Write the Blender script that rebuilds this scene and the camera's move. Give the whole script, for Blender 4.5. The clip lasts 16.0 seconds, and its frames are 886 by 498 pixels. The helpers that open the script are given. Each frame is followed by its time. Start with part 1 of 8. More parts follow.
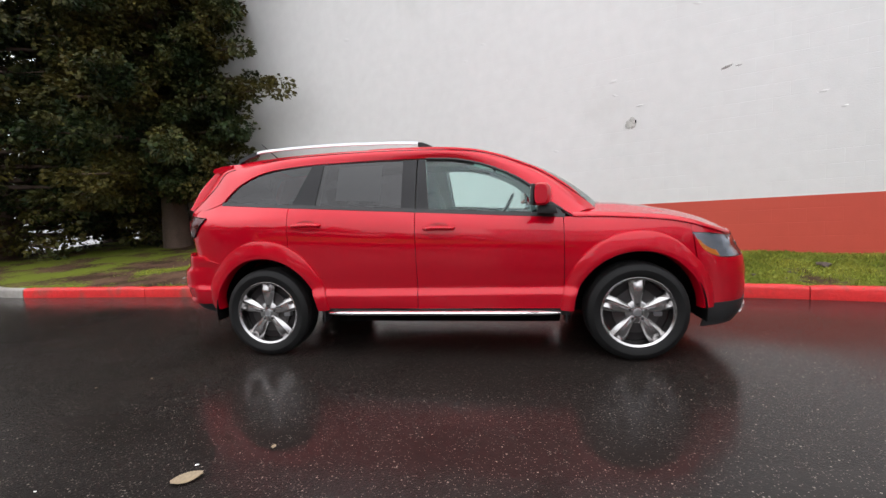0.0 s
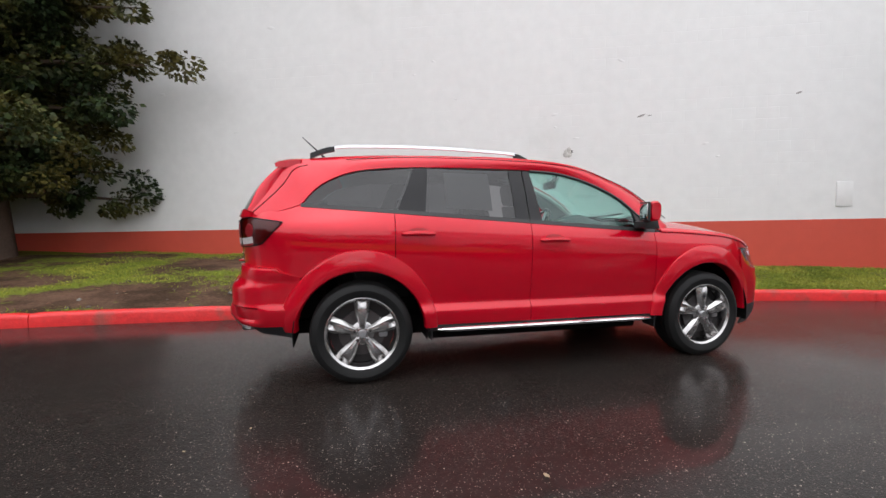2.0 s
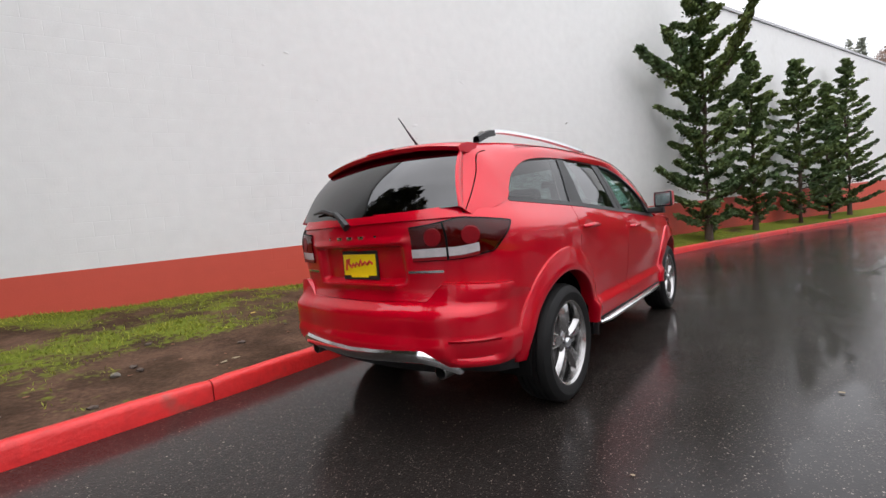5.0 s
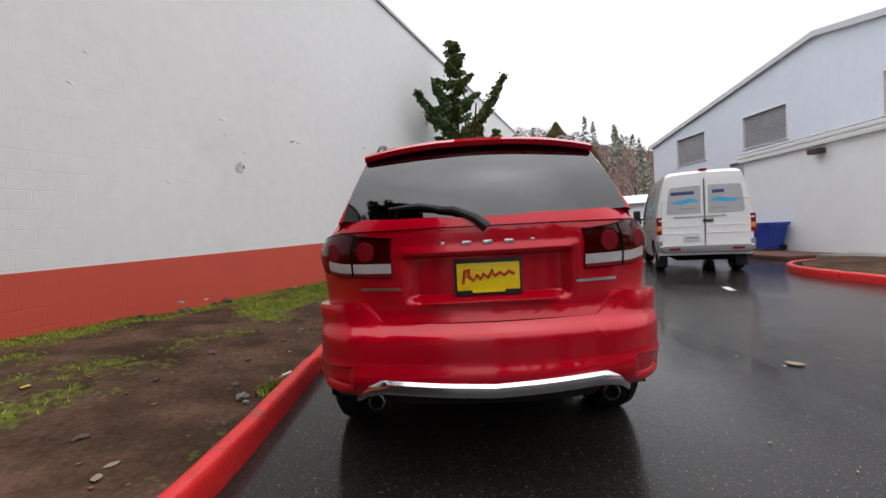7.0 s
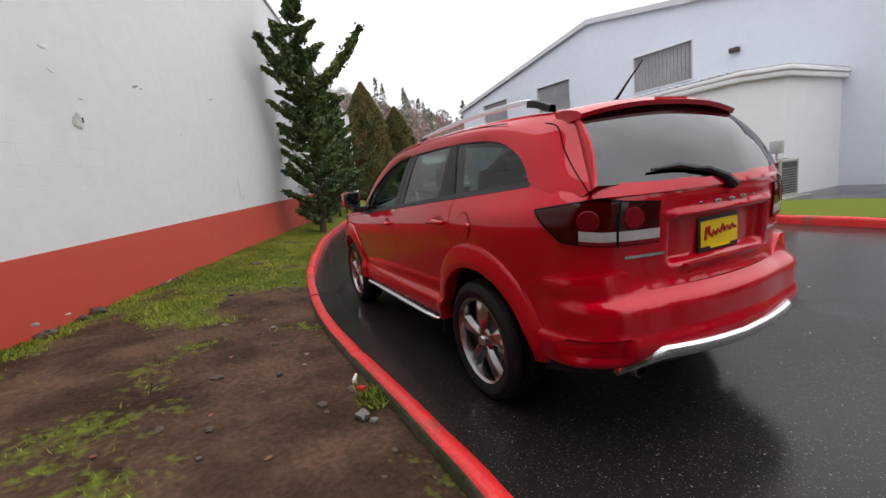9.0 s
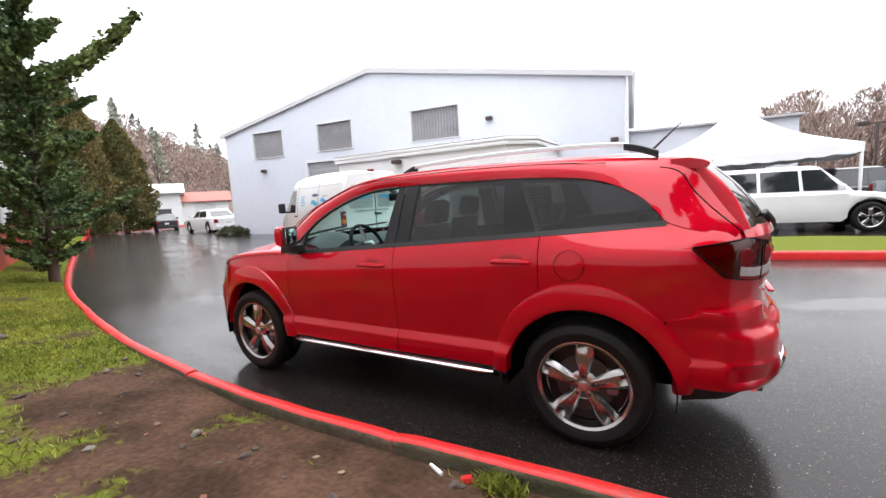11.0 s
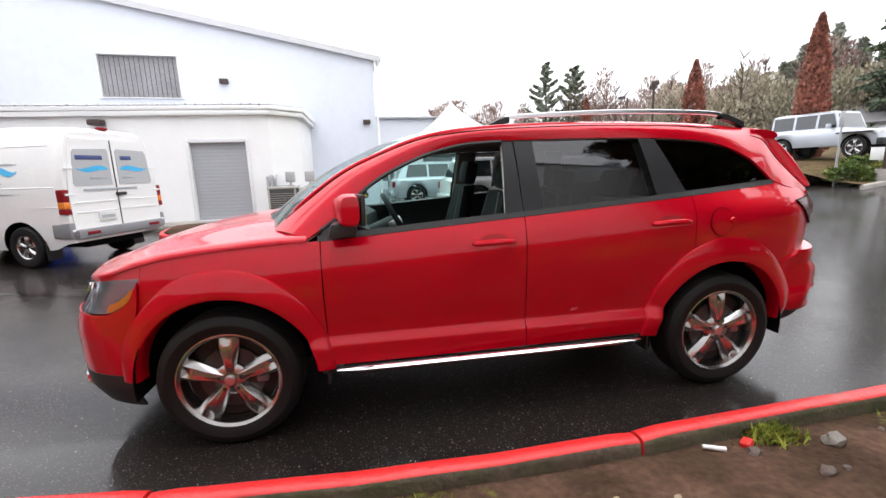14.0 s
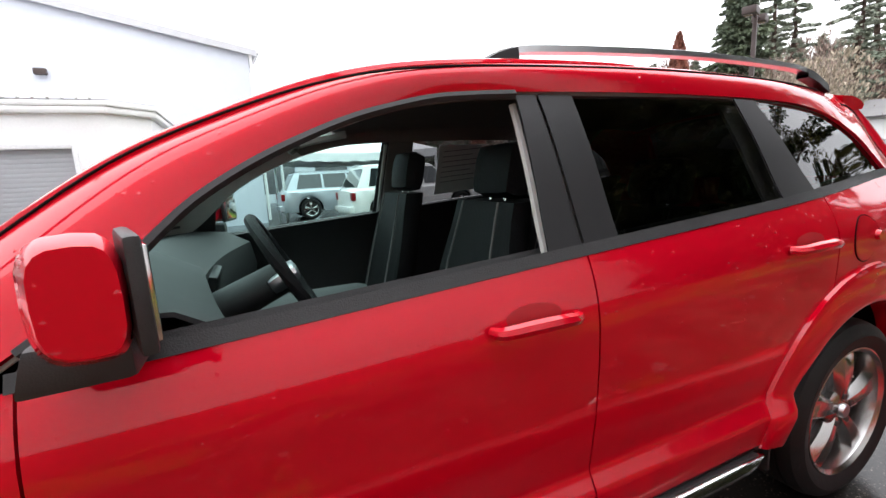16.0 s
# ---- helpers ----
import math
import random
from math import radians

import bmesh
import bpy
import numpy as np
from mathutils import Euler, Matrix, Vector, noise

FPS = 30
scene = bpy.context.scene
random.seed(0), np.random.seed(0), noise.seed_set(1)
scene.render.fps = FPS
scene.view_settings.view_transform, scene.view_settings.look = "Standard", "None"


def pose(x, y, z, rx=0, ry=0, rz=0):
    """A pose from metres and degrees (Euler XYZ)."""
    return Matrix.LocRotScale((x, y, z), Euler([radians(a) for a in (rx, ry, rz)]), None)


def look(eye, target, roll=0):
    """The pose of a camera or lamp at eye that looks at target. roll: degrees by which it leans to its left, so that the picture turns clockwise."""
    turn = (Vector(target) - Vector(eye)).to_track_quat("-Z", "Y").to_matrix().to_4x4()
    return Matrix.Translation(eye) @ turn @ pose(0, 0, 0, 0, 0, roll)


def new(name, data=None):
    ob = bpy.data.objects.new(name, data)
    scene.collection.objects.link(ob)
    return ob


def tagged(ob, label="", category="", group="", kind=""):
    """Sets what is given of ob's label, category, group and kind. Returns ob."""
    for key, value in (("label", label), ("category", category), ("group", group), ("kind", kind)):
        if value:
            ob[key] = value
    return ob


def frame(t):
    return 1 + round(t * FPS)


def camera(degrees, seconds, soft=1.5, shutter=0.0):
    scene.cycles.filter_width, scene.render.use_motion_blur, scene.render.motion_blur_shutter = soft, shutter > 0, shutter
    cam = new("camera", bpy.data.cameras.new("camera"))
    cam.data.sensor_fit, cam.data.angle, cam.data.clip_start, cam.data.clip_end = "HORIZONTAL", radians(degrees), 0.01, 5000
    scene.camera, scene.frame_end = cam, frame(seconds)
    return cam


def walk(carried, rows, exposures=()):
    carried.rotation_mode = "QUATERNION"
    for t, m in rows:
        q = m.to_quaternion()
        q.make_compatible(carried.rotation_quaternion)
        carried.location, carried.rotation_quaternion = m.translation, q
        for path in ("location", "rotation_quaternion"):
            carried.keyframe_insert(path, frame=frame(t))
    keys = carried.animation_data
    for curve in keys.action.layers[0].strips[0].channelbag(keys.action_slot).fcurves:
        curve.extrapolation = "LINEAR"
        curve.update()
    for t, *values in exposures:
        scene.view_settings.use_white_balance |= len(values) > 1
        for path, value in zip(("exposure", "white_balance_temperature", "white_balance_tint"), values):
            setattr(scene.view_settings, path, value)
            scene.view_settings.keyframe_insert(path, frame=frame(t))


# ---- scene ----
cam = camera(92.4, 16.0)
PATH = [
    (0, (0.532, -4.064, 1.192), (0.227, -2.098, 0.985), -2.3),
    (0.5, (-0.016, -4.087, 1.177), (-0.115, -2.097, 1.002), -2.5),
    (1, (-0.566, -4.064, 1.198), (-0.512, -2.07, 1.058), -1.8),
    (1.5, (-1.09, -4.022, 1.19), (-0.825, -2.043, 1.066), -1.4),
    (2, (-1.561, -3.892, 1.192), (-1.109, -1.949, 1.04), 0.2),
    (2.5, (-2.051, -3.761, 1.217), (-1.351, -1.894, 1.062), 0.8),
    (3, (-2.51, -3.511, 1.212), (-1.585, -1.748, 1.021), -0.8),
    (3.2, (-2.691, -3.378, 1.218), (-1.706, -1.645, 1.063), -0.6),
    (5.3, (-4.056, -1.648, 1.145), (-2.386, -0.552, 1.048), -3.2),
    (5.5, (-4.12, -1.427, 1.155), (-2.371, -0.461, 1.076), -1.9),
    (6, (-4.222, -0.939, 1.143), (-2.347, -0.246, 1.078), -2.6),
    (6.5, (-4.259, -0.369, 1.152), (-2.293, -0.011, 1.059), -2.5),
    (7, (-4.251, 0.161, 1.154), (-2.253, 0.201, 1.087), -3.0),
    (7.5, (-4.147, 0.665, 1.143), (-2.164, 0.436, 1.012), -2.7),
    (8, (-4.007, 1.17, 1.155), (-2.074, 0.687, 0.979), -0.4),
    (8.2, (-3.938, 1.374, 1.185), (-2.021, 0.84, 0.983), -2.5),
    (10.3, (-2.65, 2.909, 1.441), (-1.312, 1.448, 1.167), -3.0),
    (10.5, (-2.462, 3.008, 1.441), (-1.214, 1.46, 1.227), -3.0),
    (11, (-1.98, 3.236, 1.465), (-0.961, 1.532, 1.227), -3.3),
    (11.5, (-1.509, 3.375, 1.498), (-0.733, 1.551, 1.233), -3.2),
    (12, (-1.017, 3.461, 1.505), (-0.495, 1.552, 1.218), -3.6),
    (12.5, (-0.553, 3.446, 1.489), (-0.27, 1.488, 1.197), -4.5),
    (13, (-0.092, 3.404, 1.484), (-0.003, 1.422, 1.233), -3.3),
    (13.5, (0.318, 3.305, 1.452), (0.192, 1.334, 1.14), -2.4),
    (14, (0.651, 3.106, 1.42), (0.339, 1.166, 1.047), -1.9),
    (14.5, (0.887, 2.851, 1.376), (0.359, 0.956, 1.018), -2.3),
    (15, (0.846, 2.473, 1.325), (0.198, 0.596, 1.083), -0.5),
    (15.5, (0.724, 2.085, 1.324), (0.014, 0.242, 1.005), -1.2),
    (16, (0.558, 1.68, 1.361), (-0.209, -0.134, 1.013), -3.2),
]
EXPOSURES = [(0, 0.15), (3.2, 0.15), (5.5, 0.05), (6.5, -0.14), (7.5, -0.4), (8.2, -0.5), (10.3, 0.6), (13.8, 0.65), (15, 0.85), (16, 0.85)]
walk(cam, [(t, look(eye, target, roll)) for t, eye, target, roll in PATH], EXPOSURES)
SKY, SUN = 0.262, 0.5
CHIPS = [(-2.93, 4.93, .1), (0.15, 4.17, .06), (-0.2, 3.93, .04), (3.8, 3.06, .09), (3.43, 4.06, .08), (4.87, 2.54, .07), (5.08, 2.31, .05), (2.34, 2.88, .05), (1.42, 2.06, .05), (-3.7, 2.9, .06), (0.41, 3.04, .04),
         (2.32, 3.11, .08), (2.7, 2.67, .07), (0.57, 3.44, .04), (3.94, 3.06, .05), (1.46, .42, .06), (1.83, .40, .05), (3.65, .30, .08), (-5.2, 3.7, .07), (6.3, 3.4, .06)]

# ---------------------------------------------------------------- light
world = bpy.data.worlds.new("overcast_sky")
scene.world = world
world.use_nodes = True
wn, wl = world.node_tree.nodes, world.node_tree.links
wn.clear()
sky = wn.new("ShaderNodeTexSky")
sky.sky_type, sky.sun_disc = "NISHITA", False
sky.sun_elevation, sky.sun_rotation = radians(80), radians(200)
sky.air_density, sky.dust_density = 1.0, 1.0
pale = wn.new("ShaderNodeHueSaturation")
pale.inputs["Saturation"].default_value = 0.16
back = wn.new("ShaderNodeBackground")
back.inputs["Strength"].default_value = SKY
wout = wn.new("ShaderNodeOutputWorld")
wl.new(sky.outputs[0], pale.inputs["Color"])
even = wn.new("ShaderNodeMix")
even.data_type = "RGBA"
even.inputs["Factor"].default_value = 0.6
even.inputs["B"].default_value = (6.6, 6.6, 7.0, 1)
wl.new(pale.outputs[0], even.inputs["A"])
# overcast: the zenith brighter than the horizon, with soft cloud banks
wco, wsep, wup = wn.new("ShaderNodeTexCoord"), wn.new("ShaderNodeSeparateXYZ"), wn.new("ShaderNodeMapRange")
wl.new(wco.outputs["Generated"], wsep.inputs[0])
wl.new(wsep.outputs["Z"], wup.inputs["Value"])
wup.inputs["To Min"].default_value, wup.inputs["To Max"].default_value = 0.56, 1.64
wmap, wcloud, wband = wn.new("ShaderNodeMapping"), wn.new("ShaderNodeTexNoise"), wn.new("ShaderNodeMapRange")
wmap.inputs["Scale"].default_value = (1.6, 1.6, 4.5)
wcloud.inputs["Scale"].default_value, wcloud.inputs["Detail"].default_value = 1.3, 5.0
wl.new(wco.outputs["Generated"], wmap.inputs["Vector"]), wl.new(wmap.outputs[0], wcloud.inputs["Vector"])
wband.inputs["From Min"].default_value, wband.inputs["From Max"].default_value = 0.3, 0.7
wband.inputs["To Min"].default_value, wband.inputs["To Max"].default_value = 0.86, 1.14
wl.new(wcloud.outputs["Fac"], wband.inputs["Value"])
wmul, wtint = wn.new("ShaderNodeMath"), wn.new("ShaderNodeMix")
wmul.operation = "MULTIPLY"
wl.new(wup.outputs[0], wmul.inputs[0]), wl.new(wband.outputs[0], wmul.inputs[1])
wtint.data_type, wtint.blend_type = "RGBA", "MULTIPLY"
wtint.inputs["Factor"].default_value = 1.0
wl.new(even.outputs["Result"], wtint.inputs["A"]), wl.new(wmul.outputs[0], wtint.inputs["B"])
wl.new(wtint.outputs["Result"], back.inputs["Color"])
wl.new(back.outputs[0], wout.inputs["Surface"])
sun = new("sun", bpy.data.lights.new("sun", "SUN"))
sun.data.energy, sun.data.angle, sun.data.color = SUN, radians(140), (1.0, 0.97, 0.93)
sun.matrix_world = look((0, 0, 30), (0 + 30 * math.cos(radians(48)) * math.sin(radians(20)), 30 * math.cos(radians(48)) * math.cos(radians(20)), 0))


# ---------------------------------------------------------------- materials
def material(name, colour, rough=0.5, metal=0.0, vary=0.12, scale=6.0, bump=0.0, bscale=60.0, coat=0.0, spec=0.5, second=None, mix=(0.45, 0.6), mscale=1.0, rvary=0.0, emit=0.0):
    """A principled surface with colour variation at two scales, fine relief, and an optional second colour in patches."""
    m = bpy.data.materials.new(name)
    m.use_nodes = True
    n, l = m.node_tree.nodes, m.node_tree.links
    p = n["Principled BSDF"]
    p.inputs["Roughness"].default_value, p.inputs["Metallic"].default_value = rough, metal
    p.inputs["Coat Weight"].default_value, p.inputs["Specular IOR Level"].default_value = coat, spec
    p.inputs["Coat Roughness"].default_value = 0.03
    co = n.new("ShaderNodeTexCoord")
    def tex(s, detail=5.0):
        t = n.new("ShaderNodeTexNoise")
        t.inputs["Scale"].default_value, t.inputs["Detail"].default_value = s, detail
        l.new(co.outputs["Object"], t.inputs["Vector"])
        return t
    big, small = tex(scale * 0.25), tex(scale * 4)
    add = n.new("ShaderNodeMath")
    add.operation = "ADD"
    l.new(big.outputs["Fac"], add.inputs[0]), l.new(small.outputs["Fac"], add.inputs[1])
    rng = n.new("ShaderNodeMapRange")
    rng.inputs["From Min"].default_value, rng.inputs["From Max"].default_value = 0.6, 1.4
    rng.inputs["To Min"].default_value, rng.inputs["To Max"].default_value = 1 - vary, 1 + vary
    l.new(add.outputs[0], rng.inputs["Value"])
    col = n.new("ShaderNodeMix")
    col.data_type, col.blend_type = "RGBA", "MULTIPLY"
    col.inputs["Factor"].default_value = 1.0
    base = col.inputs["A"]
    base.default_value = (*colour, 1)
    l.new(rng.outputs[0], col.inputs["B"])
    if second:
        patch = tex(mscale, 8.0)
        ramp = n.new("ShaderNodeMapRange")
        ramp.inputs["From Min"].default_value, ramp.inputs["From Max"].default_value = mix
        l.new(patch.outputs["Fac"], ramp.inputs["Value"])
        two = n.new("ShaderNodeMix")
        two.data_type = "RGBA"
        two.inputs["A"].default_value, two.inputs["B"].default_value = (*colour, 1), (*second, 1)
        l.new(ramp.outputs[0], two.inputs["Factor"])
        l.new(two.outputs["Result"], base)
    l.new(col.outputs["Result"], p.inputs["Base Color"])
    if rvary:
        rr = n.new("ShaderNodeMapRange")
        rr.inputs["From Min"].default_value, rr.inputs["From Max"].default_value = 0.35, 0.65
        rr.inputs["To Min"].default_value, rr.inputs["To Max"].default_value = max(rough - rvary, 0.02), rough + rvary
        l.new(tex(scale * 0.4).outputs["Fac"], rr.inputs["Value"])
        l.new(rr.outputs[0], p.inputs["Roughness"])
    if bump:
        b = n.new("ShaderNodeBump")
        b.inputs["Strength"].default_value, b.inputs["Distance"].default_value = bump, 0.01
        l.new(tex(bscale).outputs["Fac"], b.inputs["Height"])
        l.new(b.outputs[0], p.inputs["Normal"])
    if emit:
        p.inputs["Emission Color"].default_value = (*colour, 1)
        p.inputs["Emission Strength"].default_value = emit
    return m


def pane(name, tint, gloss=0.02, least=0.04):
    """A thin pane: what lies behind shows through the tint, and the surface mirrors by Fresnel."""
    m = bpy.data.materials.new(name)
    m.use_nodes = True
    n, l = m.node_tree.nodes, m.node_tree.links
    n.clear()
    out, mix = n.new("ShaderNodeOutputMaterial"), n.new("ShaderNodeMixShader")
    clear, gl, lw = n.new("ShaderNodeBsdfTransparent"), n.new("ShaderNodeBsdfGlossy"), n.new("ShaderNodeLayerWeight")
    pw, fr = n.new("ShaderNodeMath"), n.new("ShaderNodeMapRange")
    clear.inputs["Color"].default_value = (*tint, 1)
    gl.inputs["Roughness"].default_value = gloss
    lw.inputs["Blend"].default_value, pw.operation, pw.inputs[1].default_value = 0.5, "POWER", 4.0
    fr.inputs["To Min"].default_value, fr.inputs["To Max"].default_value = least, 0.85
    l.new(lw.outputs["Facing"], pw.inputs[0]), l.new(pw.outputs[0], fr.inputs["Value"])
    l.new(fr.outputs[0], mix.inputs[0]), l.new(clear.outputs[0], mix.inputs[1]), l.new(gl.outputs[0], mix.inputs[2])
    l.new(mix.outputs[0], out.inputs["Surface"])
    return m


def foliage(name, colour, second, scale=1.2):
    """Leaves: two greens by leaf clump, a little light passing through."""
    m = material(name, colour, 0.62, vary=0.3, scale=3.0, second=second, mix=(0.4, 0.62), mscale=scale, spec=0.25)
    n, l = m.node_tree.nodes, m.node_tree.links
    geo, mul = n.new("ShaderNodeNewGeometry"), n.new("ShaderNodeMapRange")
    mul.inputs["To Min"].default_value, mul.inputs["To Max"].default_value = 0.55, 1.5
    l.new(geo.outputs["Random Per Island"], mul.inputs["Value"])
    p = n["Principled BSDF"]
    old = p.inputs["Base Color"].links[0].from_socket
    mm = n.new("ShaderNodeMix")
    mm.data_type, mm.blend_type = "RGBA", "MULTIPLY"
    mm.inputs["Factor"].default_value = 1.0
    l.new(old, mm.inputs["A"]), l.new(mul.outputs[0], mm.inputs["B"])
    l.new(mm.outputs["Result"], p.inputs["Base Color"])
    return m


PUDDLES = [(-0.1, -2.13, 2.0, 0.19, 0.0), (-1.75, -2.02, 0.5, 0.1, 0.0), (4.6, -2.85, 1.3, 0.16, 24.0), (2.4, -2.2, 1.2, 0.2, 8.0), (10.5, -5.4, 3.0, 0.5, 20.0), (-3.6, -3.2, 0.9, 0.3, 30.0), (1.6, 0.9, 1.4, 0.22, -5.0)]


def wet_asphalt():
    """Wet chip-sealed asphalt: dark binder, pale stones, a rough wet film, and smooth standing water in the hollows."""
    m = material("wet_asphalt", (0.0145, 0.0118, 0.0105), 0.5, vary=0.35, scale=5.0, spec=0.06, coat=0.78)
    n, l = m.node_tree.nodes, m.node_tree.links
    p, co = n["Principled BSDF"], n.new("ShaderNodeTexCoord")
    def tex(kind, s, detail=4.0):
        t = n.new(kind)
        t.inputs["Scale"].default_value = s
        if kind == "ShaderNodeTexNoise":
            t.inputs["Detail"].default_value = detail
        l.new(co.outputs["Object"], t.inputs["Vector"])
        return t
    def rng(src, a, b, c, d):
        r = n.new("ShaderNodeMapRange")
        for k, v in zip(("From Min", "From Max", "To Min", "To Max"), (a, b, c, d)):
            r.inputs[k].default_value = v
        l.new(src, r.inputs["Value"])
        return r.outputs[0]
    def op(kind, a, b):
        q = n.new("ShaderNodeMath")
        q.operation = kind
        for k, v in enumerate((a, b)):
            if isinstance(v, float):
                q.inputs[k].default_value = v
            else:
                l.new(v, q.inputs[k])
        return q.outputs[0]
    p.inputs["Coat IOR"].default_value = 1.34
    film = rng(tex("ShaderNodeTexNoise", 0.55, 6.0).outputs["Fac"], 0.38, 0.68, 0.0, 0.8)
    ragged = rng(tex("ShaderNodeTexNoise", 2.6, 5.0).outputs["Fac"], 0.3, 0.7, -0.2, 0.25)
    for x, y, rx, ry, turn in PUDDLES:
        place, far = n.new("ShaderNodeMapping"), n.new("ShaderNodeVectorMath")
        place.vector_type = "TEXTURE"
        place.inputs["Location"].default_value = (x, y, 0)
        place.inputs["Rotation"].default_value = (0, 0, radians(turn))
        place.inputs["Scale"].default_value = (rx, ry, 100.0)
        far.operation = "LENGTH"
        l.new(co.outputs["Object"], place.inputs["Vector"]), l.new(place.outputs[0], far.inputs[0])
        film = op("MAXIMUM", film, rng(op("ADD", far.outputs["Value"], ragged), 0.7, 1.15, 1.0, 0.0))
    grain, fine = tex("ShaderNodeTexVoronoi", 95.0), tex("ShaderNodeTexNoise", 160.0, 3.0)
    # pale stones of two sizes
    old = p.inputs["Base Color"].links[0].from_socket
    for size, near, least, tone in ((105.0, 0.36, 0.62, (0.2, 0.165, 0.14, 1)), (44.0, 0.24, 0.86, (0.3, 0.26, 0.22, 1))):
        grit, pick, mm = tex("ShaderNodeTexVoronoi", size), n.new("ShaderNodeSeparateColor"), n.new("ShaderNodeMix")
        l.new(grit.outputs["Color"], pick.inputs[0])
        mm.data_type, mm.inputs["B"].default_value = "RGBA", tone
        l.new(op("MULTIPLY", rng(grit.outputs["Distance"], near * 0.55, near, 1.0, 0.0), rng(pick.outputs[0], least, 0.99, 0.0, 1.0)), mm.inputs["Factor"])
        l.new(old, mm.inputs["A"])
        old = mm.outputs["Result"]
    l.new(old, p.inputs["Base Color"])
    l.new(rng(film, 0.0, 1.0, 0.55, 0.4), p.inputs["Roughness"])
    l.new(rng(film, 0.0, 1.0, 0.17, 0.045), p.inputs["Coat Roughness"])
    height = op("ADD", grain.outputs["Distance"], fine.outputs["Fac"])
    b = n.new("ShaderNodeBump")
    b.inputs["Distance"].default_value = 0.006
    l.new(rng(film, 0.0, 1.0, 0.4, 0.08), b.inputs["Strength"])
    l.new(height, b.inputs["Height"]), l.new(b.outputs[0], p.inputs["Normal"])
    c = n.new("ShaderNodeBump")
    c.inputs["Distance"].default_value = 0.004
    l.new(rng(film, 0.0, 1.0, 0.12, 0.012), c.inputs["Strength"])
    l.new(height, c.inputs["Height"]), l.new(c.outputs[0], p.inputs["Coat Normal"])
    return m


def block_wall(name, colour, dirt):
    """Painted concrete blocks: filled joints that show in places, paint relief, grime streaks."""
    m = material(name, colour, 0.55, vary=0.05, scale=1.2, second=dirt, mix=(0.6, 0.95), mscale=0.7)
    n, l = m.node_tree.nodes, m.node_tree.links
    p, co = n["Principled BSDF"], n.new("ShaderNodeTexCoord")
    sep, comb = n.new("ShaderNodeSeparateXYZ"), n.new("ShaderNodeCombineXYZ")
    l.new(co.outputs["Object"], sep.inputs[0])
    l.new(sep.outputs["X"], comb.inputs["X"]), l.new(sep.outputs["Z"], comb.inputs["Y"])
    br = n.new("ShaderNodeTexBrick")
    for k, v in (("Scale", 1.0), ("Mortar Size", 0.006), ("Mortar Smooth", 0.6), ("Brick Width", 0.4), ("Row Height", 0.2)):
        br.inputs[k].default_value = v
    br.inputs["Color1"].default_value = br.inputs["Color2"].default_value = (1, 1, 1, 1)
    br.inputs["Mortar"].default_value = (0, 0, 0, 1)
    l.new(comb.outputs[0], br.inputs["Vector"])
    no, fine, mask = n.new("ShaderNodeTexNoise"), n.new("ShaderNodeTexNoise"), n.new("ShaderNodeMapRange")
    no.inputs["Scale"].default_value, fine.inputs["Scale"].default_value = 0.9, 45.0
    l.new(co.outputs["Object"], no.inputs["Vector"]), l.new(co.outputs["Object"], fine.inputs["Vector"])
    mask.inputs["From Min"].default_value, mask.inputs["From Max"].default_value = 0.42, 0.68
    mask.inputs["To Min"].default_value, mask.inputs["To Max"].default_value = 0.06, 0.36
    l.new(no.outputs["Fac"], mask.inputs["Value"])
    b, b2 = n.new("ShaderNodeBump"), n.new("ShaderNodeBump")
    b.inputs["Distance"].default_value = 0.012
    l.new(mask.outputs[0], b.inputs["Strength"]), l.new(br.outputs["Color"], b.inputs["Height"])
    b2.inputs["Distance"].default_value, b2.inputs["Strength"].default_value = 0.004, 0.35
    l.new(fine.outputs["Fac"], b2.inputs["Height"]), l.new(b.outputs[0], b2.inputs["Normal"])
    l.new(b2.outputs[0], p.inputs["Normal"])
    return m


def lawn():
    """Soil and grass by the turf attribute of the strip, with clods and worn patches."""
    m = material("grass_and_soil", (0.098, 0.057, 0.038), 0.8, spec=0.05, vary=0.55, scale=7.0, second=(0.05, 0.03, 0.019), mix=(0.4, 0.6), mscale=2.2, bump=1.0, bscale=38.0)
    n, l = m.node_tree.nodes, m.node_tree.links
    p, at = n["Principled BSDF"], n.new("ShaderNodeAttribute")
    at.attribute_name = "turf"
    no, add = n.new("ShaderNodeTexNoise"), n.new("ShaderNodeMath")
    no.inputs["Scale"].default_value, no.inputs["Detail"].default_value = 14.0, 6.0
    co = n.new("ShaderNodeTexCoord")
    l.new(co.outputs["Object"], no.inputs["Vector"])
    add.operation = "ADD"
    l.new(at.outputs["Fac"], add.inputs[0]), l.new(no.outputs["Fac"], add.inputs[1])
    r = n.new("ShaderNodeMapRange")
    r.inputs["From Min"].default_value, r.inputs["From Max"].default_value = 0.9, 1.15
    l.new(add.outputs[0], r.inputs["Value"])
    old = p.inputs["Base Color"].links[0].from_socket
    g = n.new("ShaderNodeMix")
    g.data_type = "RGBA"
    g.inputs["B"].default_value = (0.125, 0.15, 0.02, 1)
    l.new(r.outputs[0], g.inputs["Factor"]), l.new(old, g.inputs["A"])
    l.new(g.outputs["Result"], p.inputs["Base Color"])
    return m


